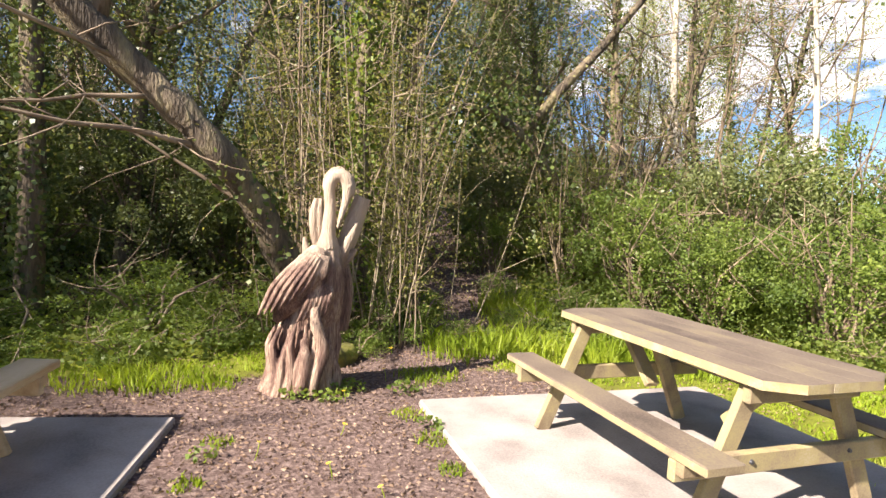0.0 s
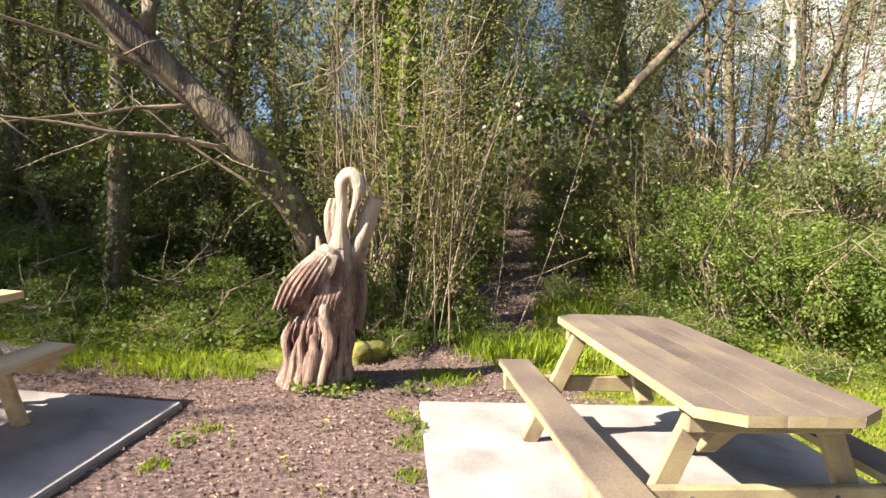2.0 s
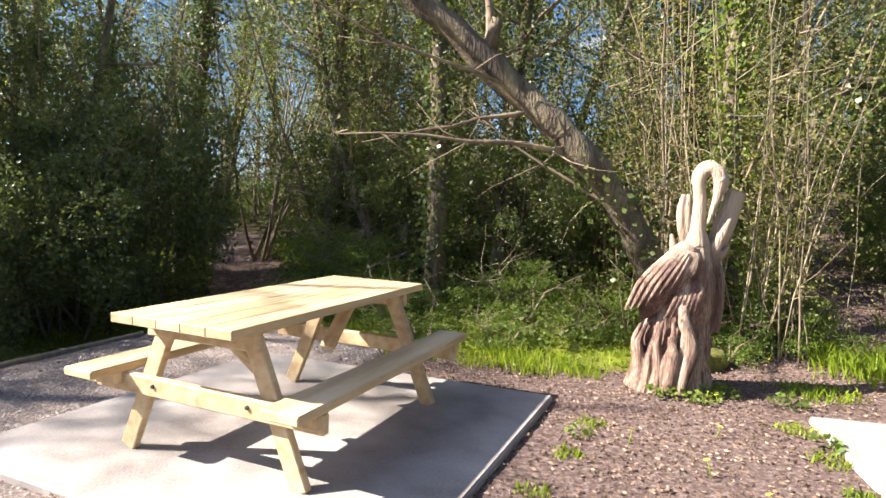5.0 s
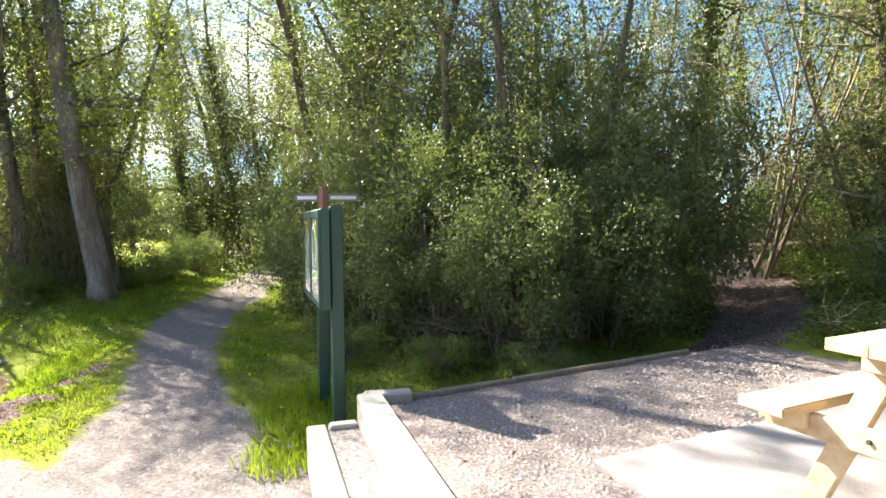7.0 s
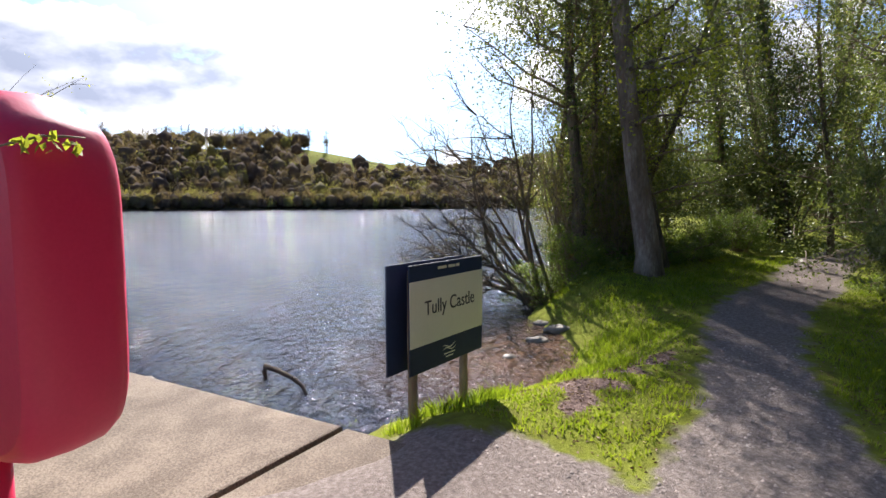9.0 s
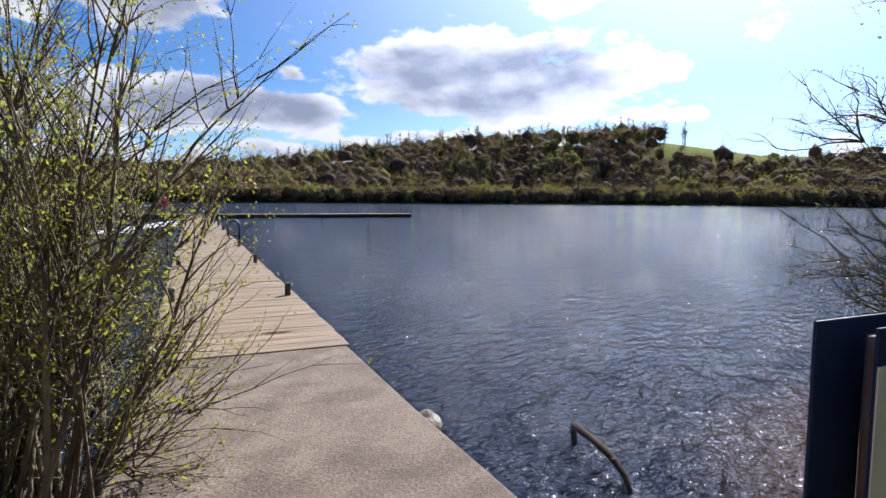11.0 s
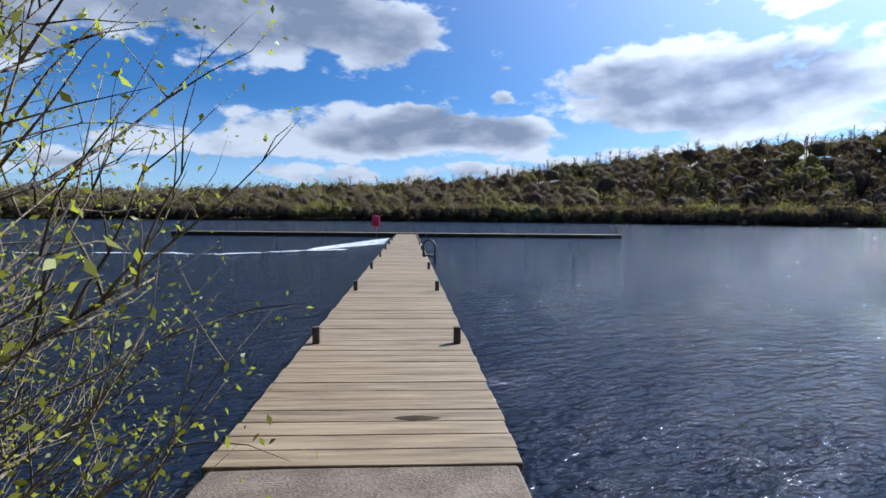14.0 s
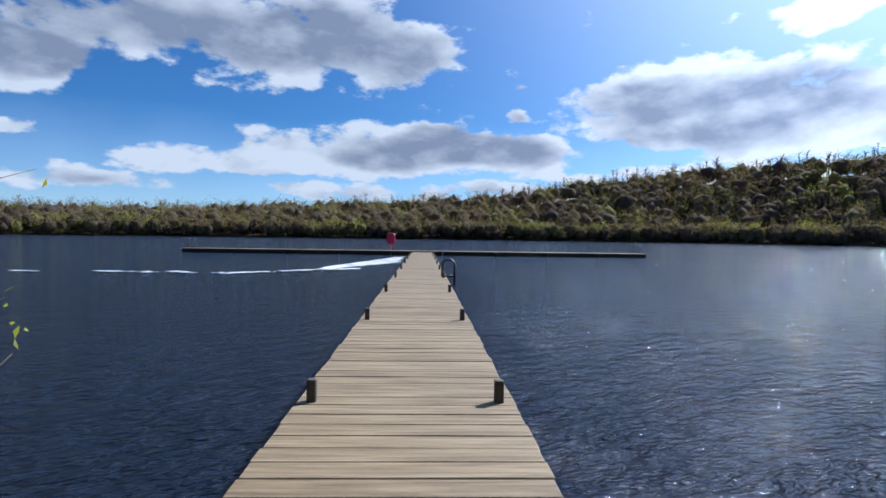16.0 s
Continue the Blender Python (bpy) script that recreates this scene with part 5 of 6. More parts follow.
TREE_LABEL = {
    "ivy_tree": "ivy-clad woodland tree with a ragged green crown", "ash": "slender brown woodland tree in sparse early leaf",
    "evergreen": "dark evergreen woodland tree with a dense crown", "stems": "many-stemmed young tree in olive early leaf",
    "canopy": "spreading dark evergreen tree shading the ground beneath",
    "spring": "woodland tree with fresh yellow-green leaves", "pale": "thin pale-barked tree, nearly bare",
}


def put_tree(kind, x, y, sc=1.0, rz=0.0, label="", tilt=(0, 0)):
    q = random.Random(int(x * 971 + y * 577))
    t = tree(TREES[kind], pose(x, y, zat(x, y), tilt[0] + q.uniform(-9, 9), tilt[1] + q.uniform(-9, 9), rz), label or TREE_LABEL[kind])
    t.scale = (sc, sc, sc)
    return t


def put_shrub(kind, x, y, sc=1.0, rz=0.0, zs=1.0, label=""):
    t = shrub(SHRUBS[kind], pose(x, y, zat(x, y) - 0.05, 0, 0, rz), label or SHRUB_LABEL[kind])
    t.scale = (sc, sc, sc * zs)
    return t


# shrubs that bound the clearing, the lane and the wood path
for k, x, y, s, rz, zs in [
    ("laurel", -5.0, 5.55, 0.75, 10, 1.3), ("laurel2", -6.0, 5.45, 0.75, 70, 1.2), ("laurel", -6.9, 5.3, 0.7, 150, 1.3), ("laurel2", -8.0, 5.6, 0.75, 30, 1.4), ("laurel", -9.3, 5.95, 0.75, 80, 1.5), ("laurel", -4.7, 7.0, 1.0, 10, 1.0), ("laurel2", -5.4, 6.5, 1.0, 70, 1.0), ("holly", -6.6, 6.2, 1.05, 120, 1.0), ("laurel2", -7.6, 6.2, 1.05, 200, 1.1), ("laurel", -8.9, 6.9, 1.0, 260, 1.1),
    ("laurel", -4.6, 8.4, 1.2, 30, 1.3), ("evhedge", -6.2, 8.2, 1.3, 80, 1.4), ("bramble", -4.35, 5.0, 0.4, 20, 0.7), ("bramble", -5.3, 4.75, 0.4, 140, 0.7), ("bramble", -6.5, 4.5, 0.4, 220, 0.7),
    ("laurel2", -10.4, 8.2, 1.0, 40, 1.0), ("holly", -12.2, 9.9, 1.0, 100, 1.0), ("laurel", -14.2, 11.6, 1.1, 0, 1.0),
    ("bramble", -1.6, 8.2, 0.8, 0, 0.7), ("low", -1.9, 6.7, 0.8, 40, 0.8), ("low", -0.6, 6.3, 0.9, 90, 0.9), ("low", 0.7, 6.4, 1.0, 10, 1.0), ("low", 2.1, 5.9, 0.9, 200, 1.2), ("low", -1.3, 7.6, 1.0, 10, 1.0),
    ("laurel2", -0.6, 9.0, 1.0, 0, 1.0), ("laurel", 0.9, 8.6, 0.95, 50, 1.0), ("laurel2", 1.9, 8.3, 0.9, 50, 1.1), ("laurel", -1.6, 9.6, 1.1, 50, 1.1), ("hazel", 2.6, 7.0, 0.9, 0, 1.1), ("low", 2.3, 5.15, 0.42, 0, 1.2), ("low", 2.75, 5.25, 0.5, 60, 1.6), ("low", 3.15, 5.5, 0.5, 10, 1.8), ("low", 2.1, 5.6, 0.5, 200, 1.8), ("low", 1.2, 5.75, 0.6, 120, 1.0), ("low", 0.4, 5.65, 0.55, 20, 0.9), ("low", -0.5, 5.7, 0.5, 70, 0.9), ("low", 3.0, 6.2, 0.6, 0, 1.1), ("bramble", 3.3, 6.7, 0.5, 0, 1.0), ("hazel", 4.2, 8.6, 0.8, 0, 1.1), ("bramble", 5.7, 7.5, 0.6, 60, 1.1), ("low", 4.9, 6.2, 0.5, 40, 1.2), ("low", 3.5, 5.0, 0.4, 40, 1.0), ("low", 4.3, 5.2, 0.45, 140, 1.0),
    ("bramble", 6.5, 5.1, 0.95, 0, 1.05), ("low", 5.3, 5.3, 0.5, 0, 1.2), ("low", 5.7, 4.6, 0.55, 90, 1.1), ("bramble", 6.9, 4.5, 0.95, 30, 0.95), ("bramble", 7.6, 3.4, 1.1, 160, 1.0), ("bramble", 7.0, 6.3, 1.1, 220, 1.1), ("laurel", 8.6, 5.2, 1.1, 20, 1.1), ("bramble", 9.0, 2.6, 1.1, 90, 1.0),
    ("laurel", 6.4, 8.4, 0.9, 140, 1.0), ("low", 5.2, 4.6, 0.6, 0, 0.8), ("low", 6.1, 3.6, 0.6, 50, 0.7), ("low", 7.0, 2.6, 0.7, 0, 0.8), ("hazel", 8.4, 7.4, 1.1, 0, 1.1), ("bramble", 10.0, 4.4, 1.3, 0, 1.3),
    ("hazel", -13.2, 2.9, 0.75, 20, 1.2), ("bramble", -12.5, 2.75, 0.5, 80, 1.2), ("hazel", -13.2, 3.7, 0.75, 0, 1.1), ("laurel2", -14.6, 3.6, 0.9, 0, 1.2), ("laurel", -17.0, 5.0, 1.2, 0, 1.5), ("bramble", -15.2, 7.0, 0.6, 0, 1.0), ("laurel2", -18.2, 9.6, 1.3, 40, 1.5), ("holly", -19.0, 12.6, 1.3, 0, 1.5), ("laurel", -17.2, 17.5, 1.5, 0, 1.5), ("laurel2", -15.2, 17.0, 1.4, 0, 1.5), ("bramble", -14.3, 9.6, 0.7, 0, 1.0), ("bramble", -12.9, 2.3, 0.6, 100, 0.8), ("holly", -14.0, 3.7, 0.9, 0, 1.0), ("laurel2", -15.4, 4.9, 0.9, 80, 1.0), ("bramble", -14.6, 6.0, 0.5, 0, 0.8), ("low", -13.0, 4.6, 0.6, 0, 0.9),
    ("low", -13.6, 5.4, 0.7, 30, 1.0), ("bramble", -16.5, 7.4, 0.6, 10, 0.9), ("laurel", -18.0, 8.2, 1.0, 10, 1.0), ("low", -10.9, 6.7, 0.6, 0, 0.8), ("low", -9.3, 5.9, 0.6, 70, 0.8),
]:
    put_shrub("laurel2" if k == "evhedge" else k, x, y, s, rz, zs)

# trees that can be told apart
for k, x, y, s, rz, tl in [
    ("ivy_tree", 3.4, 7.6, 1.0, 140, (0, 0)), ("ivy_tree", -4.9, 10.2, 1.1, 250, (0, 0)), ("stems", -3.9, 11.4, 1.2, 0, (0, 0)), ("stems", 2.3, 6.6, 0.75, 0, (0, 0)), ("stems", 3.2, 6.9, 0.8, 80, (0, 0)),
     ("evergreen", 1.2, 9.6, 1.0, 90, (0, 0)), ("pale", 10.1, 7.4, 1.1, 0, (0, 0)), ("pale", 11.6, 5.4, 0.9, 120, (0, 0)), ("ash", 9.4, 6.2, 0.9, 0, (0, 0)),
    ("evergreen", -6.0, 7.4, 0.95, 10, (0, 0)), ("evergreen", -8.2, 7.0, 1.0, 100, (0, 0)), ("evergreen", -9.7, 7.2, 1.05, 30, (0, 0)), ("evergreen", -7.1, 6.9, 0.9, 300, (0, 0)), ("evergreen", -11.6, 8.3, 1.1, 30, (0, 0)), ("ivy_tree", -17.5, 8.0, 1.1, 30, (0, 0)), ("ash", -18.6, 6.9, 1.0, 30, (0, 0)), ("spring", -15.0, 5.0, 1.0, 70, (0, 0)), ("evergreen", -19.5, 10.5, 1.1, 0, (0, 0)), ("ivy_tree", -13.9, 10.9, 1.0, 0, (0, 0)), ("evergreen", -10.6, 9.0, 1.0, 200, (0, 0)), ("spring", -7.2, 9.4, 1.0, 0, (0, 0)), ("ivy_tree", -9.4, 8.0, 1.0, 60, (0, 0)),
    ("canopy", -2.0, 9.0, 1.0, 40, (0, 0)), ("canopy", 0.6, 8.4, 0.95, 100, (0, 0)), ("canopy", 4.5, 8.6, 0.85, 10, (0, 0)), ("canopy", 7.4, 7.8, 0.8, 60, (0, 0)), ("canopy", -14.6, 4.5, 0.75, 10, (0, 0)), ("evergreen", -14.6, 2.9, 0.8, 60, (0, 0)), ("canopy", -8.6, 6.7, 1.0, 300, (0, 0)), ("canopy", -12.8, 3.0, 1.0, 150, (0, 0)), ("evergreen", -0.9, 8.4, 0.85, 150, (0, 0)), ("ivy_tree", -20.2, 9.1, 1.2, 10, (0, 0)), ("ivy_tree", -17.4, 9.5, 1.0, 90, (0, 0)), ("ivy_tree", -14.3, 3.3, 1.05, 0, (0, 0)), ("spring", -12.7, 4.4, 0.9, 200, (0, 0)), ("evergreen", -13.7, 3.5, 0.8, 40, (0, 0)),
    ("ash", -14.6, 8.6, 1.0, 30, (0, 0)), ("ivy_tree", -12.9, 9.3, 1.0, 300, (0, 0)), ("stems", -2.0, 9.8, 1.0, 0, (0, 0)), ("ash", -1.4, 11.0, 1.0, 100, (0, 0)), ("spring", 0.3, 11.5, 1.0, 40, (0, 0)),
]:
    put_tree(k, x, y, s, rz, "", tl)


def scatter_woods():
    r = random.Random(42)
    spots = [(o.location.x, o.location.y) for o in scene.objects if o.name.startswith("tree") and o.parent is None]
    kinds = ["ivy_tree", "ash", "ash", "evergreen", "stems", "spring", "ash", "stems"]
    made = 0
    for _ in range(6000):
        if made >= 170:
            break
        x, y = r.uniform(-40, 26), r.uniform(3, 40)
        far = math.hypot(x, y)
        if far < 9 or far > 42:
            continue
        X, Y = np.array([x]), np.array([y])
        ds, side, _ = seg_dist(X, Y, SHORE)
        dr = seg_dist(X, Y, ROAD)[0][0]
        if ds[0] * side[0] < 0.5 or dr < 2.0 or seg_dist(X, Y, WPATH)[0][0] < 0.9 or seg_dist(X, Y, EPATH)[0][0] < 0.9:
            continue
        if 0.30 * x + 0.954 * y < 7.5 and x > -5 and x < 8:
            continue
        if x < -11 and y < 10.5 and r.random() < 0.75:
            continue
        if x > 4 and far > 16 and r.random() < 0.2:
            continue
        gap = 1.3 + far * 0.02
        if any((x - a) ** 2 + (y - b) ** 2 < gap * gap for a, b in spots):
            continue
        spots.append((x, y))
        put_tree(r.choice(kinds), x, y, r.uniform(0.85, 1.2) * (1.3 if far > 15 else 1.0), r.uniform(0, 360))
        if r.random() < 0.8:
            a = r.uniform(0, 6.28)
            px, py = x + math.cos(a) * 0.9, y + math.sin(a) * 0.9
            if seg_dist(np.array([px]), np.array([py]), ROAD)[0][0] > 2.2:
                put_shrub(r.choice(["hazel", "bramble", "hazel", "laurel", "bramble"]), px, py, r.uniform(0.7, 1.2), r.uniform(0, 360))
        made += 1


scatter_woods()

# unseen trees added behind the walker, closing the clearing to cut the sky's fill light
for k, x, y, s, rz in [("evergreen", 5.0, -6.2, 1.1, 10), ("ivy_tree", 7.6, -5.0, 1.1, 80), ("evergreen", 9.6, -3.2, 1.2, 150), ("evergreen", 11.2, -0.6, 1.2, 200), ("ivy_tree", 12.2, 1.8, 1.1, 20),
                       ("evergreen", 2.4, -7.6, 1.1, 300), ("ivy_tree", -0.2, -7.0, 1.0, 60), ("evergreen", 8.2, -7.8, 1.2, 0), ("evergreen", 12.6, -4.2, 1.2, 90)]:
    put_tree(k, x, y, s, rz)


def leaning_tree():
    r, g = random.Random(9), np.random.default_rng(9)
    z0 = zat(2.0, 5.5)
    t = thing("leaning_tree", pose(0, 0, 0), "mossy brown tree leaning low across the clearing", "tree", "woodland trees")
    T, W = Tubes(), Tubes()
    pts = [(1.95, 5.5, z0 - 0.2), (1.75, 5.45, 0.75), (1.45, 5.35, 1.30), (1.05, 5.25, 1.80), (0.62, 5.28, 2.20), (0.16, 5.34, 2.62), (-0.45, 5.30, 3.15), (-1.2, 5.2, 3.75), (-2.0, 5.2, 4.4)]
    rads = [0.17, 0.145, 0.13, 0.125, 0.12, 0.125, 0.10, 0.085, 0.05]
    fp, fr = [], []
    for i in range(len(pts) - 1):
        for f in (0.0, 0.25, 0.5, 0.75):
            q = Vector(pts[i]).lerp(Vector(pts[i + 1]), f) + Vector((r.uniform(-1, 1), r.uniform(-1, 1), r.uniform(-1, 1))) * 0.022
            fp.append(q)
            fr.append((rads[i] * (1 - f) + rads[i + 1] * f) * r.uniform(0.9, 1.14))
    T.add(fp, fr, 14, 0.10, r)
    for p, e in (((0.16, 5.30, 2.70), (0.22, 5.22, 2.98)),):
        T.add([p, Vector(p).lerp(Vector(e), 0.6), e], [0.075, 0.06, 0.045], 9, 0.1, r)
    part("trunk", T.mesh("trunk", M_BARK), None, t)
    tips = []
    for p, d, ln, q in [((0.16, 5.34, 2.62), (0.05, 0.1, 1), 1.3, 0.055), ((0.62, 5.28, 2.2), (-0.9, -0.2, -0.15), 1.6, 0.025), ((1.05, 5.25, 1.8), (-1, -0.1, 0.25), 2.2, 0.03), ((1.45, 5.35, 1.3), (-1, 0.1, 0.55), 1.8, 0.025),
                         ((-0.45, 5.3, 3.15), (-0.4, -0.5, 0.5), 1.8, 0.04), ((-1.2, 5.2, 3.75), (-0.8, -0.3, 0.1), 2.0, 0.03), ((-1.2, 5.2, 3.75), (0.1, -0.4, 0.9), 1.5, 0.03), ((0.4, 5.3, 2.4), (-1, -0.3, 0.0), 2.6, 0.02)]:
        L = limb(W, p, d, ln, q, r, 6, 0.2, 0.02)
        for k in range(7):
            S = limb(W, L[r.randint(1, 6)], (r.uniform(-1, 1), r.uniform(-1, 1), r.uniform(-0.4, 0.9)), r.uniform(0.3, 0.8), 0.008, r, 3, 0.35, 0, 4)
            tips += [S[-1], S[-2]]
    part("branchwork", W.mesh("branchwork", M_TWIG), None, t)
    tp = np.array([tuple(q) for q in tips])
    C = tp[g.integers(0, len(tp), 600)] + g.normal(size=(600, 3)) * 0.12
    V, F = leaf_arrays(C, 0.034, g)
    part("crown", mesh_from("crown", V, F, M_LOLIVE), None, t)
    P = np.array(pts[:5])
    k = g.uniform(0, 3.0, 900)
    i = k.astype(int)
    C = P[i] + (P[i + 1] - P[i]) * (k - i)[:, None] + g.normal(size=(900, 3)) * [0.16, 0.14, 0.16]
    V, F = leaf_arrays(C, 0.055, g, 0, 0.8)
    part("ivy", mesh_from("ivy", V, F, M_LIVYT), None, t)


leaning_tree()


def bent_tree():
    r, g = random.Random(19), np.random.default_rng(19)
    t = thing("bent_tree", pose(0, 0, 0), "dark ivy-hung tree bending over the woodland path", "tree", "woodland trees")
    T = Tubes()
    z0 = zat(6.7, 6.6)
    pts = [(6.75, 6.6, z0 - 0.2), (6.5, 6.7, 1.4), (6.15, 6.85, 2.1), (5.7, 7.0, 2.6), (5.2, 7.1, 2.9), (4.6, 7.1, 2.9), (4.1, 7.0, 2.5), (3.9, 6.9, 1.7), (3.8, 6.85, 1.1)]
    T.add(pts, [0.13, 0.11, 0.10, 0.09, 0.08, 0.07, 0.06, 0.05, 0.04], 9, 0.07, r)
    b = [(5.7, 7.0, 2.6), (6.2, 6.8, 3.3), (6.8, 6.6, 4.0), (7.5, 6.4, 4.9), (8.0, 6.3, 6.0)]
    T.add(b, [0.085, 0.08, 0.07, 0.055, 0.03], 8, 0.05, r)
    part("trunk", T.mesh("trunk", M_BARK), None, t)
    P = np.array(pts)
    k = g.uniform(1, 7.9, 3200)
    i = k.astype(int)
    C = P[i] + (P[i + 1] - P[i]) * (k - i)[:, None] + g.normal(size=(3200, 3)) * [0.30, 0.28, 0.34]
    V, F = leaf_arrays(C, 0.075, g, 0, 0.8)
    part("ivy", mesh_from("ivy", V, F, M_LIVYT), None, t)


bent_tree()


def hazel_thicket():
    r, g = random.Random(23), np.random.default_rng(23)
    t = thing("hazel_thicket", pose(2.5, 5.42, zat(2.5, 5.42)), "thicket of thin pale upright hazel stems in early leaf", "shrub", "woodland shrubs")
    tips = []
    for i in range(34):
        W = Tubes()
        b = Vector((r.gauss(0.12, 0.45), r.gauss(0.05, 0.25), -0.1))
        d = (r.uniform(-0.22, 0.22) + 0.12 * b.x, r.uniform(-0.12, 0.12), 1)
        L = limb(W, b, d, r.uniform(2.2, 4.4), r.uniform(0.005, 0.012), r, 8, 0.09, 0.05)
        tips += [L[2].lerp(L[4], r.random()), L[4], L[6]]
        for k in range(6):
            S = limb(W, L[r.randint(2, 8)], (r.uniform(-1, 1), r.uniform(-1, 1), r.uniform(-0.1, 0.9)), r.uniform(0.25, 0.8), 0.005, r, 4, 0.3, 0, 4)
            tips += [S[-1], S[-2], S[1]]
        part("stem", W.mesh("stem", M_HAZEL), None, t)
    tp = np.array([tuple(q) for q in tips])
    C = tp[g.integers(0, len(tp), 9000)] + g.normal(size=(9000, 3)) * 0.14
    V, F = leaf_arrays(C, 0.034, g)
    part("foliage", mesh_from("foliage", V, F, M_LOLIVE), None, t)


def ivy_column(x, y, h, rad, leaves, label, leaf, lean=(0.0, 0.0)):
    """A trunk so wrapped in ivy that only the top shows bark."""
    r, g = random.Random(int(x * 37)), np.random.default_rng(int(abs(x) * 37) + 5)
    t = thing("ivy_clad_tree", pose(x, y, zat(x, y)), label, "tree", "woodland trees")
    T = Tubes()
    pts = [Vector((lean[0] * q + r.uniform(-0.03, 0.03), lean[1] * q + r.uniform(-0.03, 0.03), q * h - 0.2)) for q in (0, 0.2, 0.4, 0.6, 0.8, 1.0)]
    T.add(pts, [rad, rad * 0.85, rad * 0.75, rad * 0.7, rad * 0.6, rad * 0.45], 10, 0.06, r)
    part("trunk", T.mesh("trunk", M_BARK), None, t)
    W = Tubes()
    for k in range(12):
        p = pts[3].lerp(pts[5], r.random())
        limb(W, p, (r.uniform(-1, 1), r.uniform(-1, 1), r.uniform(0.2, 1)), r.uniform(0.8, 2.0), 0.02, r, 5, 0.25, 0.03)
    part("branchwork", W.mesh("branchwork", M_TWIG), None, t)
    u = g.uniform(0, 0.93, leaves)
    P = np.array([tuple(q) for q in pts])
    i = np.minimum((u * 5).astype(int), 4)
    C = P[i] + (P[i + 1] - P[i]) * (u * 5 - i)[:, None]
    a = g.uniform(0, 2 * math.pi, leaves)
    q = rad * 0.8 + np.abs(g.normal(0.03, 0.09, leaves)) * (1 + 0.8 * np.sin(u * 31 + a * 2))
    C += np.stack([np.cos(a) * q, np.sin(a) * q, g.normal(0, 0.05, leaves)], -1)
    V, F = leaf_arrays(C, 0.055, g, 0.0, 0.85)
    part("ivy", mesh_from("ivy", V, F, leaf), None, t)


hazel_thicket()
ivy_column(2.52, 5.62, 6.5, 0.10, 3800, "tree trunk wrapped in bright sunlit ivy behind the carving", M_LMID, (0.05, 0.3))
ivy_column(-0.33, 7.0, 7.5, 0.14, 4200, "stout dark ivy-covered trunk on the bank", M_LIVYT, (0.1, 0.2))


def mossy_stone():
    bm2 = bmesh.new()
    bmesh.ops.create_icosphere(bm2, subdivisions=4, radius=1)
    for v in bm2.verts:
        k = 1 + 0.5 * noise.noise(v.co * 1.3 + Vector((4, 2, 0))) + 0.12 * noise.noise(v.co * 6)
        v.co = Vector((v.co.x * 0.24 * k, v.co.y * 0.18 * k, v.co.z * 0.15 * k))
    for f in bm2.faces:
        f.smooth = True
    ob = part("mossy_stone", bm2, M_MOSS)
    tagged(ob, "low stone thick with yellow-green moss beside the carving", "stone")
    ob.matrix_basis = pose(2.02, 5.0, zat(2.02, 5.0) + 0.02, 8, -6, 30)


mossy_stone()


def weeds():
    g = np.random.default_rng(91)
    for x, y, rad, n in [(1.62, 4.14, 0.17, 130), (1.38, 4.18, 0.11, 60), (1.86, 4.2, 0.11, 60), (1.98, 3.25, 0.10, 45), (2.2, 4.0, 0.13, 60), (0.62, 3.4, 0.08, 30)]:
        q, a = rad * np.sqrt(g.random(n)), g.uniform(0, 6.28, n)
        px, py = x + np.cos(a) * q, y + np.sin(a) * q
        C = np.stack([px, py, height(px, py) + 0.02 + 0.10 * g.random(n) * (1 - q / rad * 0.6)], -1)
        V, F = leaf_arrays(C, 0.042, g, 0.6, 0.7)
        tagged(new("weed_clump", mesh_from("weed_clump", V, F, M_LMID)), "low clump of bright broad-leaved weeds on bare soil", "weeds", "weeds on the soil")


weeds()


def white_trunk():
    t = thing("tall_tree", pose(-12.16, 3.89, zat(-12.16, 3.89)), "tall tree with a pale trunk beside the lane", "tree", "woodland trees")
    r, g = random.Random(29), np.random.default_rng(29)
    T, W = Tubes(), Tubes()
    pts = [(0, 0, -0.3), (0.0, -0.03, 0.3), (-0.02, -0.22, 1.5), (-0.05, -0.42, 3.0), (-0.10, -0.55, 4.5), (-0.15, -0.75, 6.5), (-0.2, -1.0, 9.0), (-0.3, -1.2, 11.0)]
    T.add(pts, [0.30, 0.20, 0.165, 0.145, 0.13, 0.11, 0.07, 0.03], 14, 0.05, r)
    part("trunk", T.mesh("trunk", M_LANEB), None, t)
    tips = []
    for k in range(22):
        u = r.uniform(2.2, 6.8)
        i = int(u)
        p = Vector(pts[i]).lerp(Vector(pts[i + 1]), u - i)
        a = r.uniform(0, 6.28)
        L = limb(W, p, (math.cos(a), math.sin(a), r.uniform(-0.1, 0.6)), r.uniform(1.0, 2.4), 0.035, r, 6, 0.25, 0.0)
        for q in range(6):
            S = limb(W, L[r.randint(2, 6)], (r.uniform(-1, 1), r.uniform(-1, 1), r.uniform(-0.5, 0.6)), r.uniform(0.4, 0.9), 0.009, r, 3, 0.35, 0, 4)
            tips += [S[-1], S[-2], S[1]]
    part("branchwork", W.mesh("branchwork", M_BARK), None, t)
    tp = np.array([tuple(q) for q in tips])
    C = tp[g.integers(0, len(tp), 6500)] + g.normal(size=(6500, 3)) * 0.22
    V, F = leaf_arrays(C, 0.075, g)
    part("crown", mesh_from("crown", V, F, M_LSPR), None, t)


white_trunk()


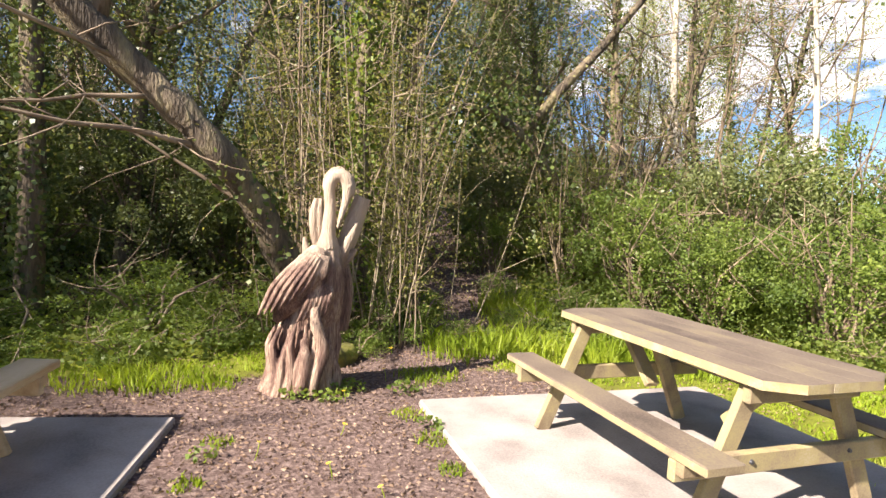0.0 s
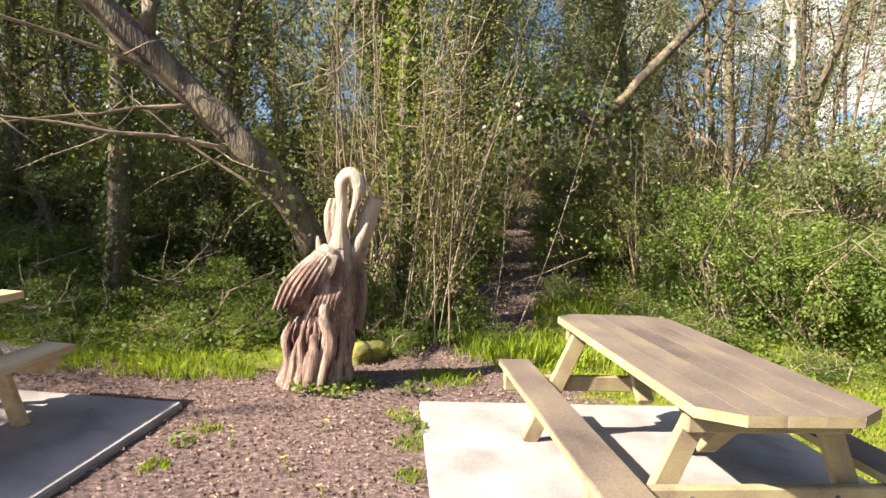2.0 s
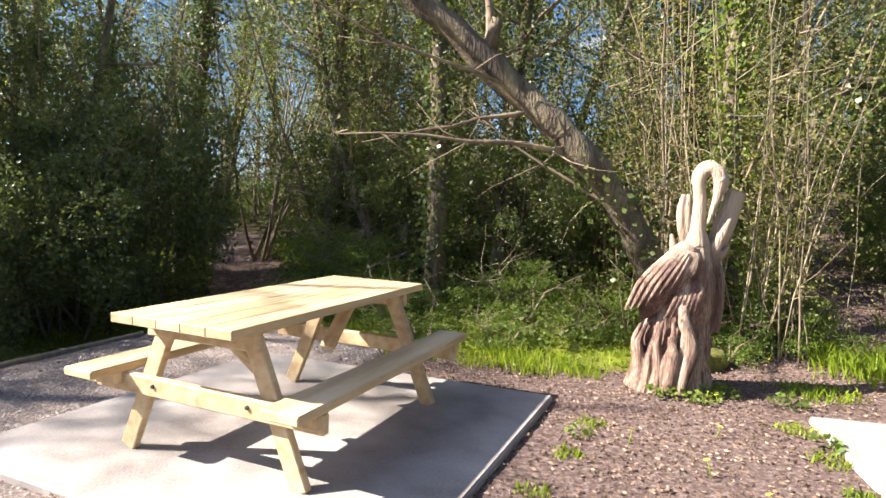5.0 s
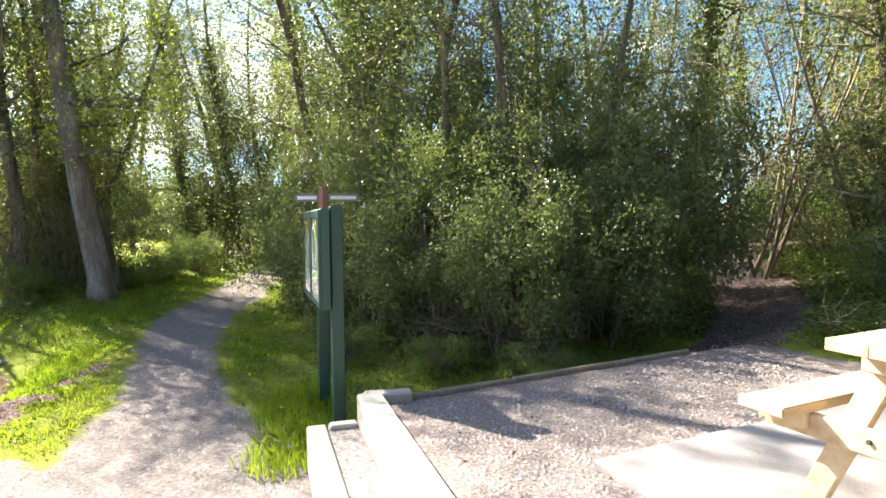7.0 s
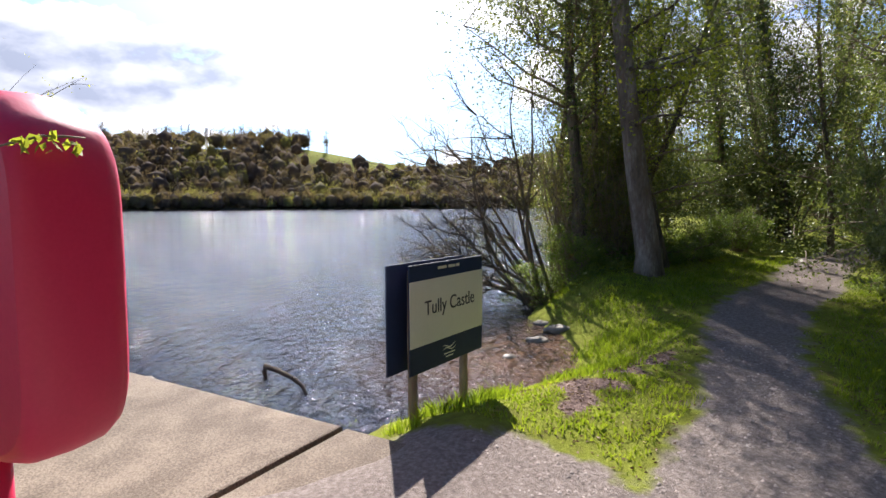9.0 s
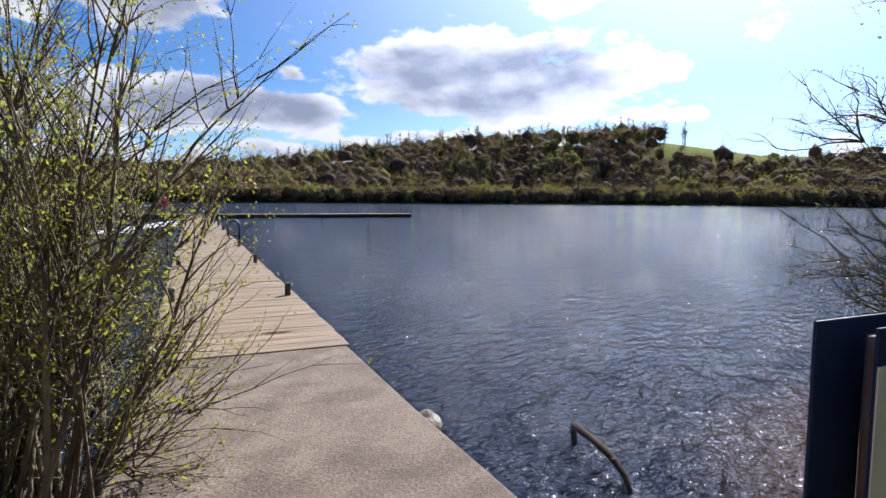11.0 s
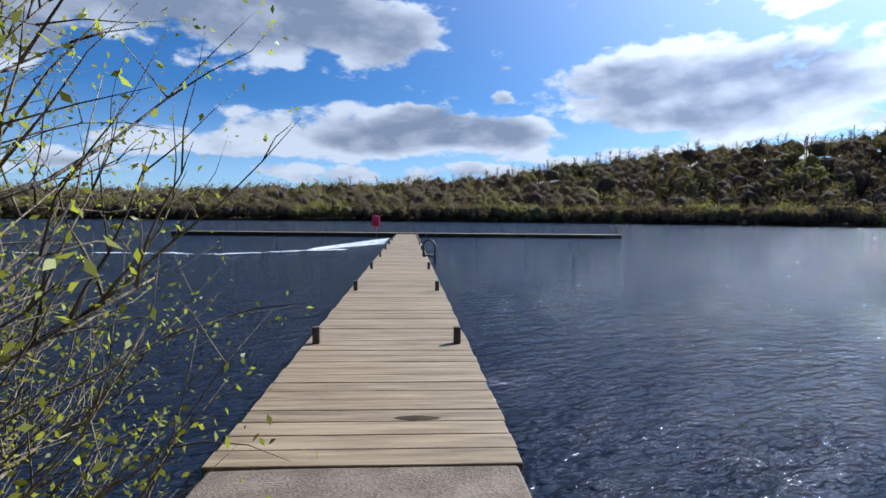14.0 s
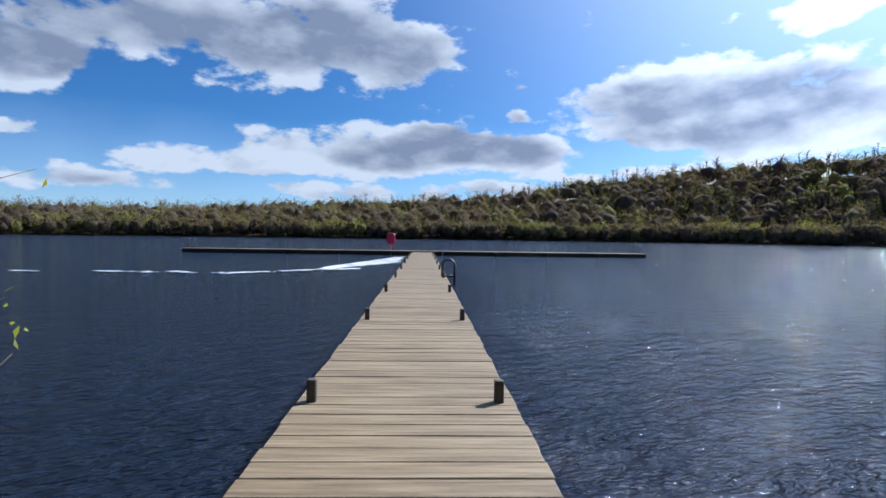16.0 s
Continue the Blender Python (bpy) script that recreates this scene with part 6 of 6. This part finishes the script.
def twiggy(name, m, seed, base, target, spread, stems, twigs, leaves, size, mat_leaf, label, group, thick=0.02, droop=0.0, arch=0.25, wood=None):
    """A bare many-stemmed shrub with fine twigs and scattered buds or leaves."""
    r, g = random.Random(seed), np.random.default_rng(seed)
    T, tips = Tubes(), []
    for i in range(stems):
        b = Vector(base) + Vector((r.uniform(-1, 1) * spread[0] * 0.35, r.uniform(-1, 1) * spread[1] * 0.35, 0))
        e = Vector(target) + Vector((r.uniform(-1, 1) * spread[0], r.uniform(-1, 1) * spread[1], r.uniform(-1, 1) * spread[2]))
        mid = b.lerp(e, 0.45) + Vector((r.uniform(-0.15, 0.15) * arch * 4, r.uniform(-0.15, 0.15) * arch * 4, arch))
        q = thick * r.uniform(0.5, 1.2)
        P = [b, b.lerp(mid, 0.55), mid, mid.lerp(e, 0.5) + Vector((0, 0, 0.08)), e]
        T.add(P, [q, q * 0.8, q * 0.6, q * 0.38, 0.003], 5)
        for k in range(twigs):
            u = r.uniform(1.2, 3.95)
            j = int(u)
            s = P[j].lerp(P[j + 1], u - j)
            dd = (e - b).normalized() + Vector((r.uniform(-1, 1), r.uniform(-1, 1), r.uniform(-0.6, 0.9) - droop)) * 0.9
            L = limb(T, s, dd, r.uniform(0.3, 0.95), 0.0055, r, 5, 0.22, 0.03, 4)
            tips += [L[-1], L[-2], L[-3]]
            for w in range(2):
                S = limb(T, L[r.randint(1, 4)], dd + Vector((r.uniform(-1, 1), r.uniform(-1, 1), r.uniform(-0.5, 1))), r.uniform(0.15, 0.4), 0.003, r, 3, 0.3, 0.03, 3)
                tips += [S[-1], S[1]]
    t = thing(name, m, label, "shrub", group)
    part("branchwork", T.mesh("stems", wood or M_TWIG), None, t)
    if leaves:
        tp = np.array([tuple(q) for q in tips])
        C = tp[g.integers(0, len(tp), leaves)] + g.normal(size=(leaves, 3)) * 0.035
        V, F = leaf_arrays(C, size, g, 0, 0.5)
        part("foliage", mesh_from("foliage", V, F, mat_leaf), None, t)
    return t


twiggy("willow_shrub", pose(0, 0, 0), 31, (-6.02, -2.85, -0.62), (-6.72, -3.75, 0.95), (0.66, 1.2, 1.45), 82, 15, 26000, 0.022, M_LBUD, "willow shrub with bare twigs and young yellow-green leaves", "lakeside shrubs", 0.018, 0.0, 0.3, M_BARK)


def thorn_shrub(seed, base, heads, label):
    """A bare shrub of crooked grey limbs, forking three times and drooping at the ends."""
    r, g = random.Random(seed), np.random.default_rng(seed)
    t = thing("lakeside_shrub", pose(0, 0, 0), label, "shrub", "lakeside shrubs")
    tips = []
    for h in heads:
        W = Tubes()
        b = Vector(base) + Vector((r.uniform(-0.35, 0.35), r.uniform(-0.25, 0.25), 0))
        L = limb(W, b, Vector(h) - b, (Vector(h) - b).length, 0.045, r, 8, 0.20, 0.0, 6)
        for k in range(10):
            d = (Vector(h) - b).normalized() + Vector((r.uniform(-1, 1), r.uniform(-1.1, 0.6), r.uniform(-0.7, 0.8)))
            A = limb(W, L[r.randint(3, 8)], d, r.uniform(0.5, 1.3), 0.016, r, 6, 0.32, -0.02, 5)
            for q in range(6):
                B = limb(W, A[r.randint(1, 6)], d + Vector((r.uniform(-1.2, 1.2), r.uniform(-1.2, 1.2), r.uniform(-0.9, 0.9))), r.uniform(0.2, 0.6), 0.007, r, 4, 0.4, -0.02, 4)
                tips.append(B[-1])
                for w in range(3):
                    limb(W, B[r.randint(1, 4)], (r.uniform(-1, 1), r.uniform(-1, 1), r.uniform(-1, 1)), r.uniform(0.08, 0.25), 0.0035, r, 3, 0.4, 0, 3)
        part("limb", W.mesh("limb", M_BARK), None, t)
    tp = np.array([tuple(q) for q in tips])
    C = tp[g.integers(0, len(tp), 500)] + g.normal(size=(500, 3)) * 0.05
    V, F = leaf_arrays(C, 0.032, g)
    part("foliage", mesh_from("foliage", V, F, M_LOLIVE), None, t)


thorn_shrub(32, (-12.9, 2.3, -0.6), [(-13.2, 0.5, 0.1), (-13.0, 0.3, 0.7), (-13.4, 0.1, 1.2), (-13.3, 0.6, 1.7), (-13.7, 0.9, 2.3), (-12.8, 1.0, 0.4), (-13.5, 1.2, 2.9), (-13.0, 0.8, 1.2), (-12.6, 1.3, 0.9)], "bare crooked grey shrub overhanging the lake")
thorn_shrub(33, (-13.4, 2.6, -0.5), [(-13.9, 1.0, 3.3), (-14.0, 1.6, 3.8), (-13.6, 1.4, 2.4), (-13.5, 1.9, 3.4)], "taller bare crooked shrub at the lake's edge")
twiggy("dry_brush", pose(-5.1, 5.55, zat(-5.1, 5.55)), 34, (0, 0, 0), (0.1, -0.25, 0.35), (0.8, 0.3, 0.3), 30, 4, 0, 0.04, M_LOLIVE, "tangle of dry brown stems at the foot of the shrubs", "woodland shrubs", 0.012, 0.6)


# ---- far shore ----
def far_material():
    m = leaf_mat("far_crown", [(0.10, 0.072, 0.058), (0.13, 0.096, 0.066), (0.15, 0.132, 0.06), (0.23, 0.23, 0.06)], 0.95, 0.5, 0.8)
    nt = m.node_tree
    at = nt.nodes.new("ShaderNodeAttribute")
    at.attribute_name = "tone"
    ramp = nt.nodes["Color Ramp"]
    nlink(nt, at.outputs["Fac"], ramp.inputs[0])
    return m


def far_woods():
    """Each crown is a loose heap of leaf clumps on a lumpy core; bare trees stand as bundles of fine twigs."""
    g = np.random.default_rng(77)
    m_far = far_material()
    n = 2700
    yaw = g.uniform(70, 188, n)
    q = g.uniform(0, 1, n)
    r = np.where(g.random(n) < 0.3, g.uniform(231, 238, n), 236 + 78 * q)
    field = (yaw > 80) & (yaw < 100.5) & (r > 279 - 0.9 * (yaw - 91))
    yaw, r = yaw[~field], r[~field]
    n = len(yaw)
    x, y = -np.sin(np.radians(yaw)) * r, np.cos(np.radians(yaw)) * r
    z = height(x, y)
    hh = g.uniform(7.0, 12.5, n) * np.where(r < 240, 0.7, 1.0)
    w = hh * g.uniform(0.34, 0.52, n)
    cz = z + hh * 0.38
    # groups of one kind stand together: brown bare stands, olive and fresh green ones
    tone = np.clip(0.36 + 0.30 * wobble(yaw, r * 0.08, 0.55) + g.normal(0, 0.2, n), 0.02, 0.98)
    tone = np.where(g.random(n) < 0.07, 0.9, tone)
    bs = bmesh.new()
    bmesh.ops.create_icosphere(bs, subdivisions=1, radius=1)
    S = np.array([tuple(v.co) for v in bs.verts])
    Q = np.array([[v.index for v in f.verts] for f in bs.faces])
    bs.free()
    jit = g.uniform(0.4, 0.78, size=(n, len(S), 1))
    B = np.stack([x, y, cz], -1)[:, None, :] + S[None] * jit * np.stack([w, w, hh * 0.5], -1)[:, None, :]
    BF = (Q[None] + (np.arange(n) * len(S))[:, None, None]).reshape(-1, 3)
    me = mesh_from("far_woods", B.reshape(-1, 3), BF, m_far, smooth=True)
    me.attributes.new("tone", "FLOAT", "POINT").data.foreach_set("value", np.repeat(tone * 0.75, len(S)).astype(np.float32))
    tagged(new("far_woods", me), "brown and olive early-spring woods on the far shore", "woods", kind="stuff")
    k, sub = 230, 16
    sc = g.normal(size=(n, sub, 3))
    sc /= np.linalg.norm(sc, axis=2, keepdims=True)
    sc[:, :, 2] = np.abs(sc[:, :, 2]) * np.where(g.random((n, sub)) < 0.6, 1, -1)
    pick = g.integers(0, sub, (n, k))
    d = np.take_along_axis(sc, pick[:, :, None], 1) * g.uniform(0.35, 0.95, (n, k, 1)) + g.normal(0, 0.2, (n, k, 3))
    C = np.stack([x, y, cz], -1)[:, None, :] + d * np.stack([w, w, hh * 0.5], -1)[:, None, :]
    V, F = leaf_arrays(C.reshape(-1, 3), 0.42, g, 0.0, 0.8)
    me = mesh_from("far_leaves", V, F, m_far)
    lt = np.clip(np.repeat(tone, k) + g.normal(0, 0.05, n * k), 0, 1)
    me.attributes.new("tone", "FLOAT", "POINT").data.foreach_set("value", np.repeat(lt, 4).astype(np.float32))
    tagged(new("far_leaves", me), "ragged spring foliage over the woods on the far shore", "woods", kind="stuff")
    T = Tubes()
    rr = random.Random(8)
    for i in range(230):
        yw = rr.uniform(96, 190) if i > 70 else rr.uniform(100, 140)
        a = radians(yw)
        q = rr.uniform(298, 312) if i < 150 else rr.uniform(233, 300)
        px, py = -math.sin(a) * q, math.cos(a) * q
        pz = float(height(np.array([px]), np.array([py]))[0])
        h = rr.uniform(7, 12.0)
        T.add([(px, py, pz), (px + rr.uniform(-0.6, 0.6), py, pz + h * 0.6), (px + rr.uniform(-1, 1), py, pz + h)], [0.22, 0.15, 0.05], 4)
        for k in range(22):
            b = pz + h * rr.uniform(0.35, 0.95)
            T.add([(px, py, b), (px + rr.uniform(-1.9, 1.9), py + rr.uniform(-1.9, 1.9), b + rr.uniform(0.4, 2.2))], [0.10, 0.04], 3)
    tagged(new("far_bare_trees", T.mesh("far_bare_trees", M_BARK)), "bare trees along the far skyline", "woods", kind="stuff")


far_woods()


# ---- undergrowth, grass, litter, chips ----
def spread(n, x0, x1, y0, y1, keep, g):
    x, y = g.uniform(x0, x1, n), g.uniform(y0, y1, n)
    k = keep(x, y)
    return x[k], y[k]


def undergrowth():
    g = np.random.default_rng(51)

    def keep(x, y):
        road, s1, s2, gravel, soil, grass, dr = zones(x, y)
        ds, side, _ = seg_dist(x, y, SHORE)
        bare = np.maximum(np.maximum(road, gravel), soil) + 0.25 * wobble(x, y, 3.0)
        back = 0.30 * x + 0.954 * y
        inwood = (back > 5.6 + 0.5 * wobble(x, y, 0.9)) | ((dr > 2.3) & (x < -5)) | (x > 6.5)
        return (bare < 0.35) & (ds * side > 0.6) & inwood & (g.random(len(x)) < 0.75 + 0.35 * wobble(x, y, 1.7))

    x, y = spread(300000, -17, 12, 1.5, 14, keep, g)
    h = np.abs(g.normal(0.0, 0.11, len(x))) * (1.0 + 0.8 * wobble(x, y, 1.1)) + 0.02
    C = np.stack([x, y, height(x, y) + h], -1)
    V, F = leaf_arrays(C, 0.055, g, 0.55, 0.75)
    me = mesh_from("undergrowth", V, F, M_LIVY)
    tagged(new("undergrowth", me), "carpet of ivy and low green woodland plants", "undergrowth", kind="stuff")


undergrowth()


def blades(name, x, y, hgt, g, label, width=0.006, material=None):
    n = len(x)
    z = height(x, y) - 0.01
    a = g.uniform(0, 2 * math.pi, n)
    ln = g.normal(0, 0.4, (n, 2)) * hgt[:, None]
    B = np.stack([x, y, z], -1)
    side = np.stack([np.cos(a), np.sin(a), np.zeros(n)], -1) * width * g.uniform(0.7, 1.5, (n, 1))
    tip = B + np.stack([ln[:, 0], ln[:, 1], hgt], -1)
    mid = B + np.stack([ln[:, 0] * 0.3, ln[:, 1] * 0.3, hgt * 0.6], -1)
    V = np.empty((n, 5, 3))
    V[:, 0], V[:, 1], V[:, 2], V[:, 3], V[:, 4] = B - side, B + side, mid + side * 0.7, tip, mid - side * 0.7
    me = mesh_from(name, V.reshape(-1, 3), np.arange(n * 5).reshape(n, 5), material or M_GRASS)
    return tagged(new(name, me), label, "grass", kind="stuff")


def grass_all():
    g = np.random.default_rng(61)

    def keep(x, y):
        road, s1, s2, gravel, soil, grass, dr = zones(x, y)
        ds, side, _ = seg_dist(x, y, SHORE)
        bare = np.maximum(np.maximum(road, gravel), soil) + 0.3 * wobble(x, y, 4.0)
        onslab = (x < -4.5) & (y < 0.62 - 0.2 * (x + 6)) & (ds * side < 2.2) & (y < 0.9 + 0.75 * (x + 6.6)) | ((x > -6.9) & (x < -3.5) & (y < 0.5))
        return (bare < 0.30) & (grass + 0.4 * wobble(x, y, 2.3) > 0.55) & (ds * side > 0.25) & ~onslab

    x, y = spread(420000, -14.5, 10, -1, 8, keep, g)
    kk = g.random(len(x)) < 0.48 + 0.5 * wobble(x, y, 2.9)
    x, y = x[kk], y[kk]
    h = 0.02 + 0.03 * g.random(len(x)) + 0.045 * np.clip(wobble(x, y, 1.6) + 0.2, 0, 1) * g.random(len(x))
    blades("grass", x, y, h, g, "bright spring grass along the lane and clearing")
    # taller tufts
    spots = [(0.60, 4.95, 0.36, 0.13), (0.2, 5.1, 0.34, 0.10), (0.95, 4.75, 0.22, 0.10), (-0.4, 5.4, 0.4, 0.10), (-7.45, 0.38, 0.24, 0.14), (-7.8, 0.70, 0.24, 0.15), (-7.12, 0.12, 0.16, 0.11), (-8.1, 0.95, 0.25, 0.10), (-5.0, 2.85, 0.45, 0.11), (-5.5, 3.1, 0.45, 0.12),
             (-4.85, 2.5, 0.3, 0.11), (-5.9, 3.5, 0.4, 0.12), (-8.4, 1.9, 0.5, 0.09), (-9.4, 2.4, 0.5, 0.09), (3.9, 4.7, 0.5, 0.22), (4.6, 4.2, 0.5, 0.22), (3.3, 4.9, 0.4, 0.2), (5.2, 3.6, 0.5, 0.2), (4.6, 5.6, 0.5, 0.26), (4.9, 1.2, 0.5, 0.2),
             (0.74, 3.6, 0.10, 0.05), (0.50, 3.15, 0.09, 0.05), (0.25, 2.7, 0.09, 0.05), (1.92, 3.1, 0.13, 0.055), (1.78, 2.7, 0.09, 0.05), (2.0, 3.55, 0.15, 0.05), (2.6, 4.3, 0.3, 0.08), (-7.6, -0.35, 0.09, 0.1)]
    xs, ys, hs = [], [], []
    for x, y, rad, h in spots:
        n = int(2800 * rad * rad + 50)
        a, q = g.uniform(0, 6.28, n), rad * np.sqrt(g.random(n)) * g.uniform(0.7, 1.1, n)
        xs.append(x + np.cos(a) * q), ys.append(y + np.sin(a) * q), hs.append(h * g.uniform(0.4, 1.15, n))
    blades("grass_tufts", np.concatenate(xs), np.concatenate(ys), np.concatenate(hs), g, "longer tufts of bright yellow-green grass", 0.005)


grass_all()


def litter():
    g = np.random.default_rng(71)

    def keep(x, y):
        road, s1, s2, gravel, soil, grass, dr = zones(x, y)
        ds, side, _ = seg_dist(x, y, SHORE)
        return (ds * side > 0.5) & ((soil > 0.4) | (g.random(len(x)) < 0.25)) & (road < 0.45) & ((gravel < 0.5) | (g.random(len(x)) < 0.05))

    x, y = spread(130000, -9, 9, 1, 11, keep, g)
    C = np.stack([x, y, height(x, y) + g.uniform(0.004, 0.02, len(x))], -1)
    V, F = leaf_arrays(C, 0.026, g, 0.85, 0.5)
    tagged(new("leaf_litter", mesh_from("leaf_litter", V, F, M_LITTER)), "scattered dead leaves and twig bits on bare soil", "leaf litter", kind="stuff")


litter()


def chips():
    g = np.random.default_rng(81)

    def keep(x, y):
        road, s1, s2, gravel, soil, grass, dr = zones(x, y)
        ds, side, _ = seg_dist(x, y, SHORE)
        return ((gravel > 0.6) & (np.minimum(s1, s2) > 0.2)) | ((road > 0.55) & (ds * side > 0.4) & (g.random(len(x)) < 0.35))

    x, y = spread(42000, -8.5, 2.5, 0.5, 6, keep, g)
    n = len(x)
    s = g.uniform(0.006, 0.017, n)
    B = np.array([(1, 0, 0), (-0.5, 0.87, 0), (-0.5, -0.87, 0), (0.1, 0, 0.9)])
    a = g.uniform(0, 6.28, n)
    ca, sa = np.cos(a), np.sin(a)
    c = np.stack([x, y, height(x, y)], -1)
    V = np.empty((n, 4, 3))
    for j in range(4):
        bx2, by2, bz2 = B[j]
        V[:, j] = c + np.stack([(ca * bx2 - sa * by2) * s, (sa * bx2 + ca * by2) * s, bz2 * s], -1)
    F = (np.arange(n)[:, None, None] * 4 + np.array([[0, 1, 3], [1, 2, 3], [2, 0, 3]])[None]).reshape(-1, 3)
    tagged(new("gravel_chips", mesh_from("gravel_chips", V.reshape(-1, 3), F, M_CHIP)), "loose pale gravel chips on terrace and lane", "gravel", kind="stuff")


chips()


def dandelions():
    g = random.Random(15)
    bmf = bmesh.new()
    for i in range(14):
        a = 2 * math.pi * i / 14
        vs = [bmf.verts.new((0.004 * math.cos(a), 0.004 * math.sin(a), 0.0)), bmf.verts.new((0.016 * math.cos(a - 0.2), 0.016 * math.sin(a - 0.2), 0.004)), bmf.verts.new((0.018 * math.cos(a + 0.2), 0.018 * math.sin(a + 0.2), 0.003))]
        bmf.faces.new(vs)
    me = bpy.data.meshes.new("flower_head")
    bmf.to_mesh(me)
    bmf.free()
    me.materials.append(M_FLOWER)
    T = Tubes()
    T.add([(0, 0, -0.12), (0.004, 0, -0.05), (0, 0, 0)], [0.003, 0.003, 0.002], 4)
    sm = T.mesh("stem", M_GRASS)
    for x, y in [(2.9, 4.75), (2.6, 5.0), (3.1, 4.4), (2.2, 4.35), (1.15, 2.9), (1.45, 3.4), (0.9, 3.3), (1.7, 4.0), (3.4, 5.0), (0.2, 4.9), (2.75, 4.6), (-5.6, 3.0), (1.3, 2.6)]:
        t = thing("yellow_flower", pose(x, y, zat(x, y) + 0.06 + g.uniform(0, 0.04), g.uniform(-20, 20), g.uniform(-20, 20), 0), "small yellow wildflower in the soil and grass", "flower", "yellow flowers")
        for n, m2 in (("flower_head", me), ("stem", sm)):
            ob = new(n, m2)
            ob.parent = t


dandelions()
